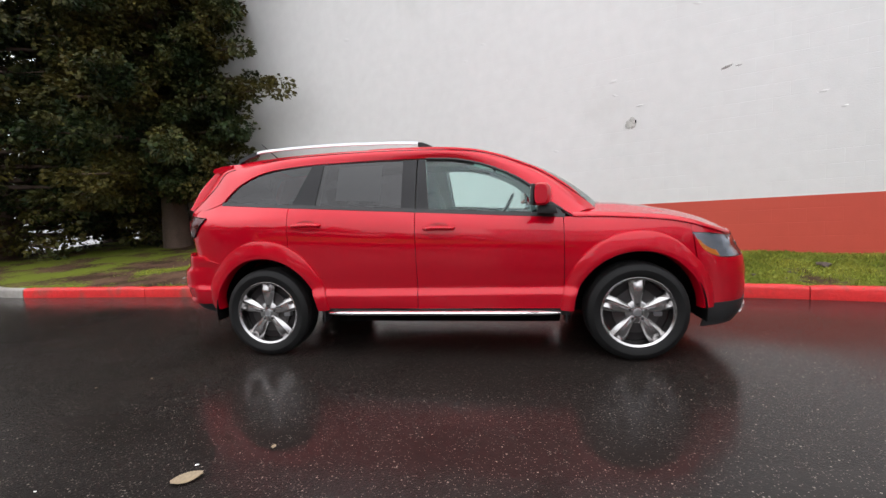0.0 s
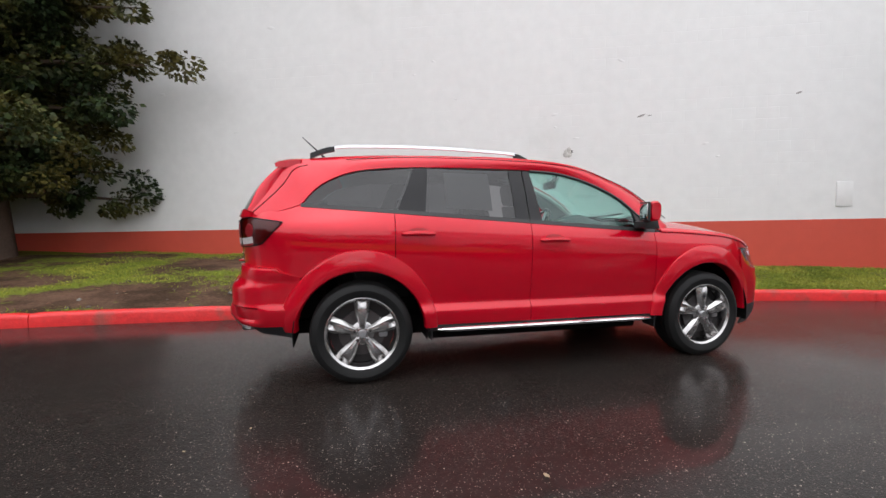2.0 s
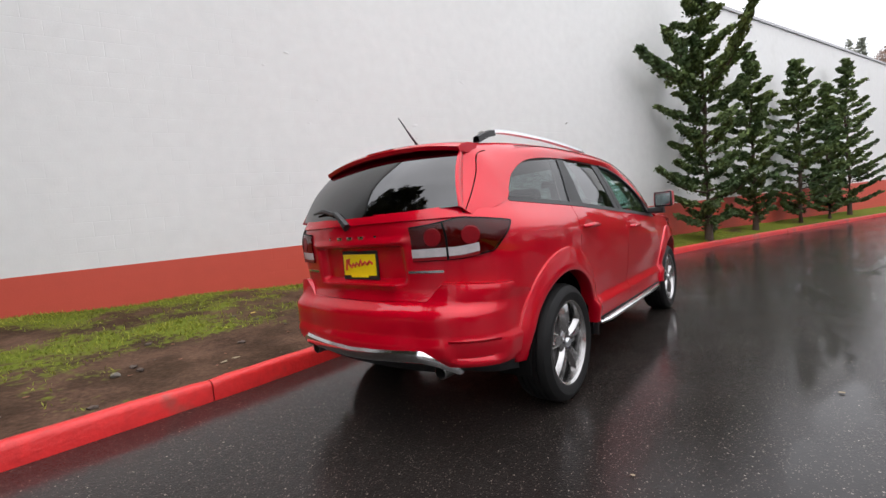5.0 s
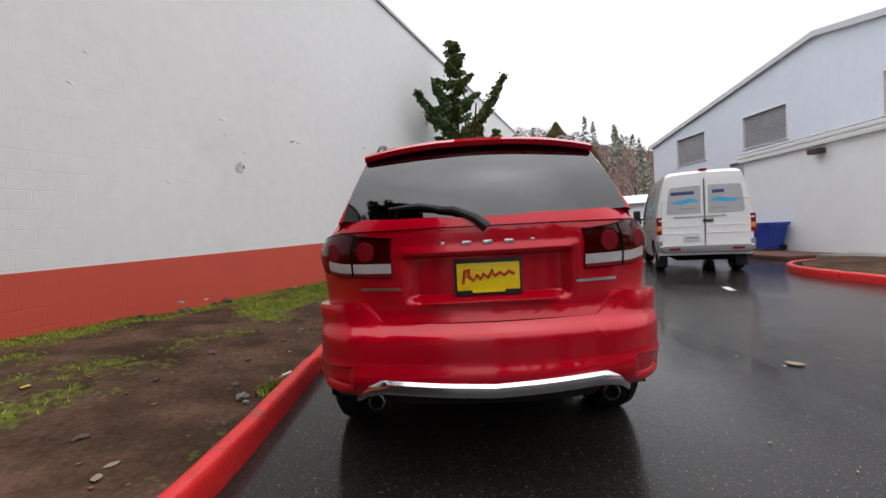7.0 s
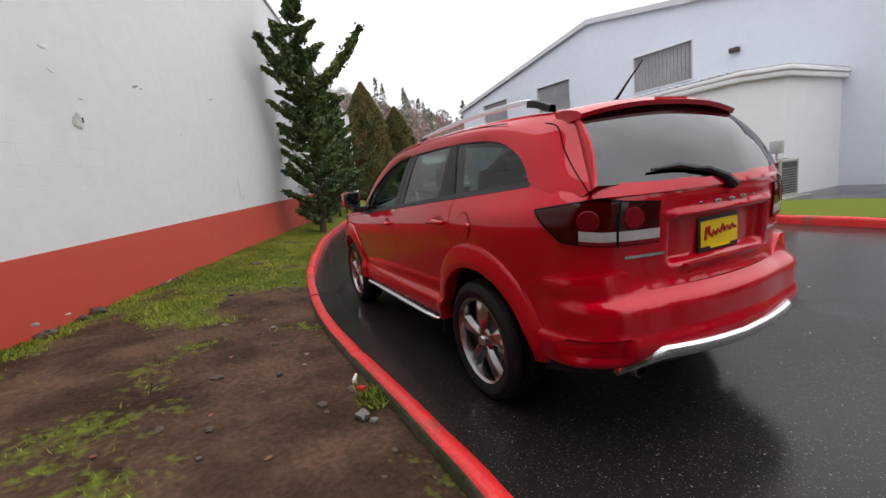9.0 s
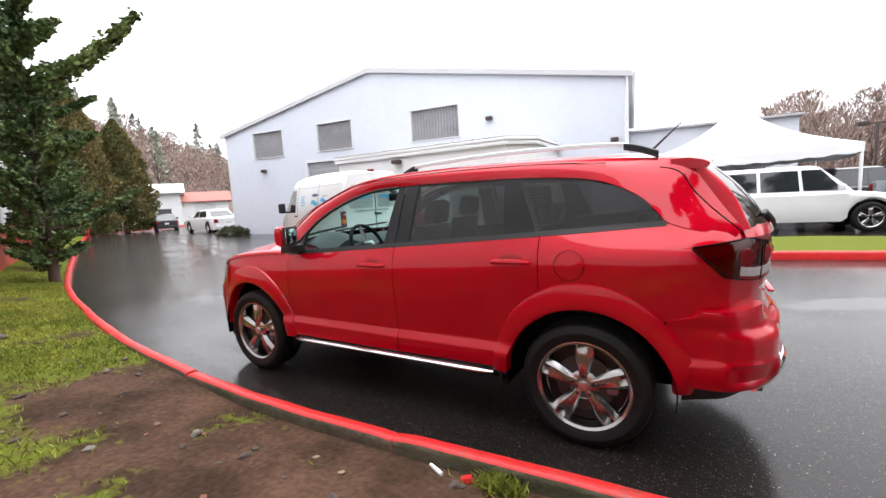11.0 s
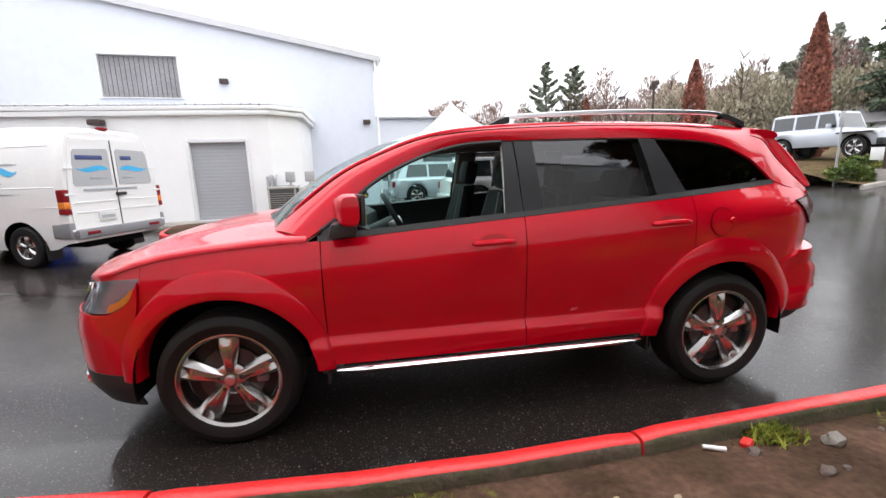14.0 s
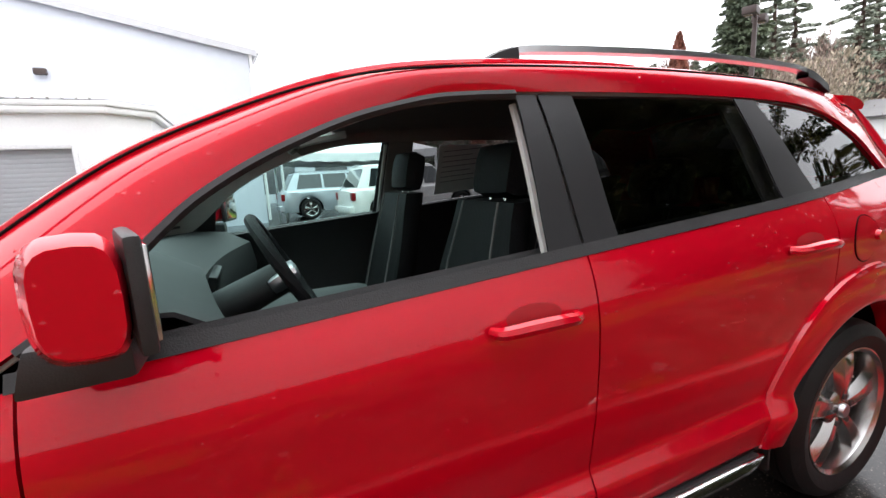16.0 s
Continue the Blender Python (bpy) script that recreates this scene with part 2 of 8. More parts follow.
def car_paint(name, beads):
    """Red pearl paint under clear coat; beads: how much of the surface carries rain drops."""
    m = material(name, (0.52, 0.0008, 0.014), 0.42, 0.3, vary=0.03, coat=1.0, spec=0.05)
    n, l = m.node_tree.nodes, m.node_tree.links
    p, co = n["Principled BSDF"], n.new("ShaderNodeTexCoord")
    p.inputs["Coat IOR"].default_value, p.inputs["Coat Roughness"].default_value = 1.5, 0.025
    p.inputs["Specular Tint"].default_value = (1.0, 0.02, 0.05, 1)
    drop, some, keep = n.new("ShaderNodeTexVoronoi"), n.new("ShaderNodeSeparateColor"), n.new("ShaderNodeMath")
    drop.inputs["Scale"].default_value = 85.0
    l.new(co.outputs["Object"], drop.inputs["Vector"]), l.new(drop.outputs["Color"], some.inputs[0])
    dome = n.new("ShaderNodeMapRange")
    dome.interpolation_type = "SMOOTHSTEP"
    dome.inputs["From Min"].default_value, dome.inputs["From Max"].default_value = 0.1, 0.42
    dome.inputs["To Min"].default_value, dome.inputs["To Max"].default_value = 1.0, 0.0
    l.new(drop.outputs["Distance"], dome.inputs["Value"])
    keep.operation, keep.inputs[1].default_value = "LESS_THAN", beads
    l.new(some.outputs[0], keep.inputs[0])
    h, b = n.new("ShaderNodeMath"), n.new("ShaderNodeBump")
    h.operation = "MULTIPLY"
    l.new(dome.outputs[0], h.inputs[0]), l.new(keep.outputs[0], h.inputs[1])
    b.inputs["Distance"].default_value, b.inputs["Strength"].default_value = 0.002, 0.7
    l.new(h.outputs[0], b.inputs["Height"]), l.new(b.outputs[0], p.inputs["Coat Normal"])
    return m


RED = car_paint("red_clearcoat_paint", 0.05)
REDWET = car_paint("rain_beaded_red_paint", 0.55)
TRIM = material("black_textured_plastic", (0.014, 0.014, 0.015), 0.5, vary=0.15, bump=0.15, bscale=300.0)
PILLAR = material("satin_black_pillar_trim", (0.013, 0.013, 0.014), 0.4, vary=0.1, spec=0.25)
SHELL = material("dark_underbody", (0.005, 0.005, 0.005), 0.8, vary=0.2, spec=0.08)
CHROME = material("bright_chrome", (0.72, 0.72, 0.73), 0.12, 1.0, vary=0.05)
SATIN = material("satin_silver", (0.62, 0.63, 0.65), 0.28, 1.0, vary=0.05)
EXHAUST = material("dull_exhaust_steel", (0.32, 0.31, 0.3), 0.3, 1.0, vary=0.2)
ALLOY = material("chrome_clad_alloy", (0.46, 0.45, 0.445), 0.23, 1.0, vary=0.08)
POCKET = material("dark_alloy_pocket", (0.03, 0.028, 0.028), 0.4, 0.7, vary=0.1)
TYRE = material("tyre_rubber", (0.009, 0.009, 0.009), 0.6, spec=0.25, vary=0.2, bump=0.1, bscale=90.0)
IRON = material("brake_iron", (0.09, 0.085, 0.085), 0.45, 0.9, vary=0.15)
GLASS = pane("clear_green_glass", (0.76, 0.91, 0.88))
TINT = pane("privacy_glass", (0.17, 0.175, 0.18), 0.02, 0.06)
REARTINT = pane("dark_rear_glass", (0.012, 0.0125, 0.013), 0.02, 0.11)
LENS = pane("red_lamp_lens", (0.65, 0.04, 0.05))
LENSDARK = pane("smoked_red_lens", (0.62, 0.05, 0.06), 0.02, 0.035)
LENSCLEAR = pane("clear_lamp_lens", (0.85, 0.87, 0.9))
LAMPRED = material("red_lamp_reflector", (0.2, 0.006, 0.01), 0.4, vary=0.2, scale=30, spec=0.2)
LAMPRING = material("deep_red_lamp_bowl", (0.11, 0.005, 0.008), 0.4, vary=0.2, scale=30, spec=0.15)
# needle green lifted towards pale grey: distance haze put into the colour
MISTFIR = foliage("haze_pale_fir_needles", (0.27, 0.31, 0.24), (0.34, 0.36, 0.29), 0.3)
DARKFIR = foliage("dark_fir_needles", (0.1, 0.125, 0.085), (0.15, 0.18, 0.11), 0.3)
LAMPDISC = material("dim_red_lamp_dish", (0.17, 0.005, 0.009), 0.4, vary=0.3, scale=40, spec=0.1)
LAMPWHITE = material("white_lamp_reflector", (0.72, 0.72, 0.74), 0.2, vary=0.2, scale=60, coat=1.0)
LAMPGREY = material("pale_grey_lamp_strip", (0.45, 0.42, 0.42), 0.25, vary=0.25, scale=60, spec=0.4)
LAMPSHELL = material("grey_headlamp_bowl", (0.5, 0.5, 0.52), 0.25, 0.6, vary=0.25, scale=40)
AMBER = material("amber_reflector", (0.75, 0.22, 0.03), 0.25, vary=0.2, scale=40, coat=1.0)
SEAT = material("black_leather", (0.011, 0.011, 0.012), 0.55, vary=0.15, spec=0.12, bump=0.2, bscale=120.0)
STITCH = material("pale_seam", (0.14, 0.135, 0.13), 0.6)
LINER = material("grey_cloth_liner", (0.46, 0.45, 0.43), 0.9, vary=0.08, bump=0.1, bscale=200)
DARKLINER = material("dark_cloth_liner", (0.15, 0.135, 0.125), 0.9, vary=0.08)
DASH = material("soft_black_dash", (0.022, 0.022, 0.023), 0.65, vary=0.1, bump=0.1, bscale=220)
PAPER = material("printed_paper", (0.62, 0.62, 0.6), 0.8, vary=0.05)
PRINT = material("grey_print", (0.16, 0.16, 0.17), 0.8)
YELLOW = material("yellow_plate_insert", (0.86, 0.64, 0.005), 0.4, vary=0.04)
REDINK = material("red_plate_lettering", (0.55, 0.03, 0.02), 0.5)
ASPHALT = wet_asphalt()
WHITEWALL = block_wall("white_painted_block", (0.74, 0.735, 0.72), (0.6, 0.59, 0.56))
REDWALL = block_wall("red_painted_block", (0.56, 0.075, 0.045), (0.45, 0.07, 0.05))
FLASHING = material("grey_metal_flashing", (0.42, 0.42, 0.43), 0.45, 0.3, vary=0.12)
KERBRED = material("worn_red_kerb_paint", (0.64, 0.022, 0.022), 0.4, vary=0.2, scale=4.0, bump=0.5, bscale=40.0, second=(0.33, 0.06, 0.045), mix=(0.56, 0.7), mscale=3.0)
CONCRETE = material("weathered_concrete", (0.3, 0.28, 0.25), 0.6, vary=0.2, scale=4.0, bump=0.4, bscale=50.0, second=(0.19, 0.17, 0.15), mix=(0.45, 0.65), mscale=1.3)
LAWN = lawn()
SIDING = material("pale_blue_metal_siding", (0.68, 0.715, 0.79), 0.45, vary=0.04, scale=1.0, second=(0.62, 0.65, 0.72), mix=(0.5, 0.8), mscale=0.35)
PALETRIM = material("pale_grey_roof_trim", (0.58, 0.58, 0.6), 0.5, vary=0.06)
FASCIA = material("white_painted_fascia", (0.82, 0.82, 0.81), 0.5, vary=0.05)
ROLLDOOR = material("grey_roller_door", (0.36, 0.37, 0.385), 0.45, vary=0.05)
DARKGLASS = material("dim_window_glass", (0.12, 0.12, 0.125), 0.12, vary=0.3, scale=2.0, coat=0.6)
FRAMEW = material("white_window_frame", (0.7, 0.7, 0.7), 0.5)
WHITEPAINT = material("white_car_paint", (0.82, 0.82, 0.81), 0.35, vary=0.04, coat=1.0)
SILVERPAINT = material("silver_car_paint", (0.46, 0.49, 0.53), 0.3, 0.4, vary=0.04, coat=1.0)
GREYPAINT = material("graphite_car_paint", (0.02, 0.02, 0.024), 0.35, 0.2, vary=0.05, coat=0.4, spec=0.3)
BLACKPAINT = material("black_car_paint", (0.012, 0.012, 0.014), 0.3, vary=0.05, coat=1.0)
CARGLASS = material("dark_car_window", (0.02, 0.024, 0.027), 0.05, vary=0.2, coat=1.0)
BARK = material("brown_bark", (0.085, 0.055, 0.04), 0.85, vary=0.35, scale=8.0, bump=0.9, bscale=30.0)
CEDAR = foliage("cedar_sprays", (0.02, 0.036, 0.01), (0.085, 0.07, 0.014), 0.9)
FIRLEAF = foliage("fir_needles", (0.075, 0.12, 0.045), (0.13, 0.17, 0.05), 0.8)
THUJA = foliage("arborvitae_sprays", (0.1, 0.105, 0.036), (0.18, 0.135, 0.05), 0.5)
RUST = foliage("rusty_cypress_sprays", (0.33, 0.13, 0.09), (0.25, 0.12, 0.09), 0.5)
# far conifers: same painted haze, the green bleached for distance
HAZEWOOD = foliage("haze_pale_conifer_wood", (0.26, 0.28, 0.23), (0.33, 0.34, 0.28), 0.1)
# olive and red-brown brush, both lightened to carry the haze in their colour
OLIVE = foliage("haze_pale_olive_brush", (0.34, 0.31, 0.225), (0.42, 0.35, 0.27), 0.12)
BRUSH = foliage("haze_pale_bare_brown_wood", (0.28, 0.195, 0.165), (0.34, 0.26, 0.22), 0.1)
GRASSBLADE = foliage("grass_blades", (0.16, 0.195, 0.024), (0.26, 0.26, 0.04), 1.5)
MULCH = material("red_bark_mulch", (0.11, 0.045, 0.035), 0.85, vary=0.4, scale=9.0, bump=0.9, bscale=45)
TENT = material("white_canopy_cloth", (0.82, 0.82, 0.82), 0.6, vary=0.03)
BLUE = material("blue_plastic_bin", (0.015, 0.05, 0.32), 0.4, vary=0.1)
ORANGE = material("orange_cone_plastic", (0.85, 0.16, 0.02), 0.45, vary=0.08)
BROWNMETAL = material("brown_painted_metal", (0.055, 0.035, 0.03), 0.5, vary=0.1)
STONE = material("river_stone", (0.17, 0.155, 0.13), 0.6, vary=0.3, scale=20)
LEAF = material("fallen_leaf", (0.27, 0.21, 0.13), 0.6, vary=0.3, scale=20)
LITTER = material("white_litter", (0.75, 0.75, 0.73), 0.6)


# ---------------------------------------------------------------- mesh helpers
def thing(name, label, category, m=None, group="", kind=""):
    ob = new(name)
    if m is not None:
        ob.matrix_world = m
    return tagged(ob, label, category, group, kind)


def finish(ob, mat, sharp=38):
    me = ob.data
    if mat:
        me.materials.append(mat)
    me.shade_smooth()
    me.set_sharp_from_angle(angle=radians(sharp))
    return ob


def part(name, bm, mat, parent, label="", sharp=38):
    me = bpy.data.meshes.new(name)
    bm.to_mesh(me)
    bm.free()
    ob = new(name, me)
    ob.parent = parent
    finish(ob, mat, sharp)
    if label:
        ob["label"] = label
    return ob


def whole(name, bm, mat, label, category, kind="", group="", m=None, sharp=38):
    ob = part(name, bm, mat, None, "", sharp)
    if m is not None:
        ob.matrix_world = m
    return tagged(ob, label, category, group, kind)


def raw(name, verts, faces, mat, parent=None):
    me = bpy.data.meshes.new(name)
    me.from_pydata(verts, [], faces)
    ob = new(name, me)
    ob.parent = parent
    me.materials.append(mat)
    return ob


def grid(bm, rows, close=False, flip=False):
    vs = [[bm.verts.new(p) for p in r] for r in rows]
    for a, b in zip(vs, vs[1:]):
        k = len(a)
        for i in range(k if close else k - 1):
            j = (i + 1) % k
            q = (a[i], a[j], b[j], b[i])
            if len({tuple(v.co) for v in q}) < 3:
                continue
            q = q[::-1] if flip else q
            try:
                bm.faces.new(q)
            except ValueError:
                pass
    return vs


def sheet(rows, thick=0.0, flip=False, close=False):
    bm = bmesh.new()
    grid(bm, rows, close, flip)
    bmesh.ops.remove_doubles(bm, verts=bm.verts, dist=1e-5)
    if thick:
        bmesh.ops.solidify(bm, geom=bm.faces[:], thickness=thick)
    return bm


def box(bm, c, s, bev=0.0, rot=None):
    r = bmesh.ops.create_cube(bm, size=1.0)
    m = Matrix.Translation(c) @ (rot or Matrix()) @ Matrix.Diagonal((*s, 1))
    bmesh.ops.transform(bm, matrix=m, verts=r["verts"])
    if bev:
        es = list({e for v in r["verts"] for e in v.link_edges})
        bmesh.ops.bevel(bm, geom=es, offset=bev, segments=2, affect="EDGES", profile=0.6)
    return bm


def boxed(c, s, bev=0.0, rot=None):
    return box(bmesh.new(), c, s, bev, rot)


def rod(bm, a, b, r1, r2=None, seg=10, caps=True):
    a, b = Vector(a), Vector(b)
    r2 = r1 if r2 is None else r2
    q = (b - a).to_track_quat("Z", "Y")
    ring = [Vector((math.cos(2 * math.pi * i / seg), math.sin(2 * math.pi * i / seg), 0)) for i in range(seg)]
    vs = grid(bm, [[a + q @ (v * r1) for v in ring], [b + q @ (v * r2) for v in ring]], True)
    if caps:
        bm.faces.new(vs[0][::-1]), bm.faces.new(vs[1])
    return bm


def tube(bm, pts, radii, seg=8):
    """A tube along points, with caps."""
    pts = [Vector(p) for p in pts]
    rows = []
    for i, p in enumerate(pts):
        d = (pts[min(i + 1, len(pts) - 1)] - pts[max(i - 1, 0)]).normalized()
        q = d.to_track_quat("Z", "Y")
        r = radii[i] if hasattr(radii, "__len__") else radii
        rows.append([p + q @ Vector((math.cos(2 * math.pi * k / seg) * r, math.sin(2 * math.pi * k / seg) * r, 0)) for k in range(seg)])
    vs = grid(bm, rows, True)
    bm.faces.new(vs[0][::-1]), bm.faces.new(vs[-1])
    return bm


def lathe(bm, prof, seg=48, axis="Y"):
    """Turn (radius, along) round the y axis."""
    rows = []
    for i in range(seg):
        a = 2 * math.pi * i / seg
        rows.append([Vector((r * math.cos(a), t, r * math.sin(a))) for r, t in prof])
    grid(bm, rows + [rows[0]])
    bmesh.ops.remove_doubles(bm, verts=bm.verts, dist=1e-5)
    return bm


def prism(poly, y0, y1, bev=0.0):
    """A polygon in x and z, extruded along y."""
    bm = bmesh.new()
    a = [bm.verts.new((x, y0, z)) for x, z in poly]
    b = [bm.verts.new((x, y1, z)) for x, z in poly]
    bm.faces.new(a), bm.faces.new(b[::-1])
    for i in range(len(a)):
        j = (i + 1) % len(a)
        bm.faces.new((a[j], a[i], b[i], b[j]))
    bmesh.ops.recalc_face_normals(bm, faces=bm.faces)
    if bev:
        bmesh.ops.bevel(bm, geom=bm.edges[:], offset=bev, segments=2, affect="EDGES", profile=0.6)
    return bm


def spline(pts, n):
    """n points along a smooth curve through pts, even in index."""
    pts = [np.array(p, float) for p in pts]
    ext = [2 * pts[0] - pts[1]] + pts + [2 * pts[-1] - pts[-2]]
    out = []
    for k in range(n):
        u = k / (n - 1) * (len(pts) - 1)
        i = min(int(u), len(pts) - 2)
        t = u - i
        a, b, c, d = ext[i : i + 4]
        out.append(0.5 * (2 * b + (c - a) * t + (2 * a - 5 * b + 4 * c - d) * t * t + (3 * b - a - 3 * c + d) * t**3))
    return out


def smooth(a, b, x):
    t = min(max((x - a) / (b - a), 0.0), 1.0)
    return t * t * (3 - 2 * t)


def line(xs, ys):
    """A function that joins the points (xs, ys) with straight lines; xs rise."""
    return lambda x: float(np.interp(x, xs, ys))


def bend(xs, ys):
    """Like line, but a smooth curve with no overshoot."""
    xs, ys = np.array(xs, float), np.array(ys, float)
    h, d = np.diff(xs), np.diff(ys) / np.diff(xs)
    m = np.zeros(len(xs))
    m[0], m[-1] = d[0], d[-1]
    for i in range(1, len(xs) - 1):
        if d[i - 1] * d[i] > 0:
            w1, w2 = 2 * h[i] + h[i - 1], h[i] + 2 * h[i - 1]
            m[i] = (w1 + w2) / (w1 / d[i - 1] + w2 / d[i])

    def value(x):
        x = min(max(x, xs[0]), xs[-1])
        i = min(int(np.searchsorted(xs, x, "right")) - 1, len(xs) - 2)
        t = (x - xs[i]) / h[i]
        return float((1 + 2 * t) * (1 - t) ** 2 * ys[i] + t * (1 - t) ** 2 * h[i] * m[i] + t * t * (3 - 2 * t) * ys[i + 1] + t * t * (t - 1) * h[i] * m[i + 1])
    return value


# ---------------------------------------------------------------- the red car
OUT = spline([(2.40, 0), (2.385, 0.25), (2.33, 0.5), (2.2, 0.7), (2.0, 0.815), (1.75, 0.872), (1.445, 0.9), (0.92, 0.913), (0, 0.918), (-0.9, 0.918),
              (-1.445, 0.912), (-1.8, 0.885), (-2.0, 0.845), (-2.14, 0.775), (-2.25, 0.63), (-2.31, 0.44), (-2.345, 0.22), (-2.355, 0)], 341)
OX, OY = np.array([p[0] for p in OUT]), np.array([p[1] for p in OUT])
NS = len(OUT) - 1
wide = bend([0.25, 0.36, 0.44, 0.5, 0.62, 0.75, 0.87, 0.95, 1.0, 1.06, 1.1, 1.145, 1.25, 1.3, 1.44, 1.55, 1.62, 1.7],
            [0.858, 0.882, 0.892, 0.891, 0.8955, 0.905, 0.9125, 0.914, 0.910, 0.897, 0.883, 0.862, 0.815, 0.795, 0.73, 0.67, 0.62, 0.575])
ledge = line([0.3, 0.4, 0.498, 0.51, 0.556, 0.64, 0.72], [0.002, 0.012, 0.016, 0.013, -0.014, -0.006, 0.0])
nose_dx = line([0.25, 0.32, 0.45, 0.62, 0.72, 0.8, 0.95, 1.05], [-0.07, -0.02, 0.0, 0.0, -0.025, -0.08, -0.14, -0.17])
tail_dx = bend([0.36, 0.42, 0.5, 0.66, 0.695, 0.712, 0.752, 0.82, 0.95, 1.15, 1.27], [0.06, 0.0, -0.055, -0.066, -0.063, -0.052, -0.008, 0.01, 0.0, -0.012, 0.02])
belt = line([-2.25, -1.86, 0, 0.92, 1.2], [1.19, 1.27, 1.145, 1.083, 1.07])
wing_top = bend([0.9, 1.1, 1.5, 1.9, 2.1, 2.2, 2.27], [1.072, 1.068, 1.042, 0.986, 0.938, 0.912, 0.895])


lamp_high = bend([1.866, 2.05, 2.27], [0.93, 0.918, 0.885])
lamp_line = bend([1.866, 1.93, 2.06, 2.16, 2.4], [0.92, 0.81, 0.745, 0.737, 0.735])


def lamp_low(s):
    """The lower edge of the headlamp along the plan outline."""
    return lamp_line(x_at(s))


def s_of_x(x):
    return float(np.interp(-x, -OX, np.arange(NS + 1)))


def s_of_y(y, rear=True):
    k = NS // 2
    if rear:
        return float(np.interp(-y, -OY[k:], np.arange(k, NS + 1)))
    return float(np.interp(y, OY[:k], np.arange(0, k)))


def hull(s, z, side=1, off=0.0):
    """A place on the outer skin: s along the plan outline from the nose to the tail, z up."""
    x0, y0 = np.interp(s, np.arange(NS + 1), OX), np.interp(s, np.arange(NS + 1), OY)
    i = int(min(max(s, 1), NS - 1))
    t = OUT[i + 1] - OUT[i - 1]
    t = t / np.linalg.norm(t)
    nx, ny = -t[1], t[0]
    if ny < 0 or (abs(ny) < 0.2 and nx * x0 < 0):
        nx, ny = -nx, -ny
    u = z + 0.067 * min(max(x0, -1.86), 1.2)
    y = y0 * wide(u) / 0.915 + ledge(z) * smooth(1.16, 1.04, abs(x0))
    y -= 0.07 * smooth(-0.9, -1.85, x0) * smooth(1.08, 1.27, z) * (y0 / 0.9) ** 2
    x = x0 + nose_dx(z) * smooth(1.6, 2.25, x0) + tail_dx(z) * smooth(-1.8, -2.2, x0)
    return Vector((x + nx * off, (y + ny * off) * side, z))


def skin(ss, lo, hi, side, nz=10, off=0.0, thick=0.012):
    rows = [[hull(s, lo(s) + (hi(s) - lo(s)) * k / nz, side, off) for k in range(nz + 1)] for s in ss]
    return sheet(rows, -thick, flip=side < 0)


def door_skin(ss, lo, hi, side, thick=0.012):
    """Like skin, with its levels on the sill ledge and the shoulder."""
    low = (0.4, 0.45, 0.494, 0.5, 0.508, 0.514, 0.535, 0.552, 0.56, 0.58, 0.64, 0.72, 0.8, 0.88)
    rows = []
    for s in ss:
        a, b = lo(s), hi(s)
        zs = [max(z, a) for z in low] + [max(0.88, a) + (b - max(0.88, a)) * k / 12 for k in range(1, 13)]
        rows.append([hull(s, z, side) for z in zs])
    return sheet(rows, -thick, flip=side < 0)


def xs(a, b, step=0.05):
    """Stations from a down to b, closer together over the wheel arches."""
    st = set(np.round(np.linspace(a, b, max(int(abs(a - b) / step), 2) + 1), 4))
    for c in (1.445, -1.445):
        st |= {round(c + 0.465 * math.cos(t), 4) for t in np.linspace(0, math.pi, 41)}
    return [s_of_x(x) for x in sorted((v for v in st if min(a, b) <= v <= max(a, b)), reverse=True)]


def arch(x, low):
    for c in (1.445, -1.445):
        d = abs(x - c)
        if d < 0.465:
            return max(low, 0.36 + math.sqrt(0.465**2 - d * d))
    return low


def low_edge(z):
    return lambda s: arch(float(np.interp(s, np.arange(NS + 1), OX)), z)


def x_at(s):
    return float(np.interp(s, np.arange(NS + 1), OX))


WS = [(1.19, 0.71, 1.12), (1.01, 0.69, 1.28), (0.81, 0.672, 1.415), (0.63, 0.655, 1.498), (0.4, 0.638, 1.583), (0.16, 0.628, 1.63)]
EDGE = WS + [(-0.2, 0.622, 1.655), (-0.7, 0.615, 1.665), (-1.2, 0.6, 1.657), (-1.55, 0.575, 1.64), (-1.8, 0.553, 1.618), (-1.94, 0.55, 1.6), (-2.02, 0.59, 1.475), (-2.1, 0.637, 1.35), (-2.19, 0.695, 1.225)]
DLO = [(1.0, 1.082), (0.84, 1.19), (0.66, 1.35), (0.48, 1.448), (0.28, 1.52), (0.08, 1.557), (-0.2, 1.567), (-0.7, 1.567), (-1.2, 1.552), (-1.5, 1.515), (-1.7, 1.43), (-1.8, 1.34), (-1.86, 1.275), (-2.0, 1.228), (-2.15, 1.196)]
dlo_top = bend([p[0] for p in DLO[12::-1]], [p[1] for p in DLO[12::-1]])


def side_pane(b0, b1, t0, t1, side, n=14, nz=8, off=-0.008, lo=0.014, hi=-0.008, thick=0.004):
    rows = []
    for i in range(n + 1):
        f = i / n
        xb, xt = b0 + (b1 - b0) * f, t0 + (t1 - t0) * f
        zb, zt = belt(xb) + lo, dlo_top(xt) + hi
        col = []
        for k in range(nz + 1):
            g = k / nz
            x, z = xb + (xt - xb) * g, zb + (max(zt, zb + 0.004) - zb) * g
            p = hull(s_of_x(x), z, side, off)
            col.append(p)
        rows.append(col)
    return sheet(rows, -thick, flip=side < 0)


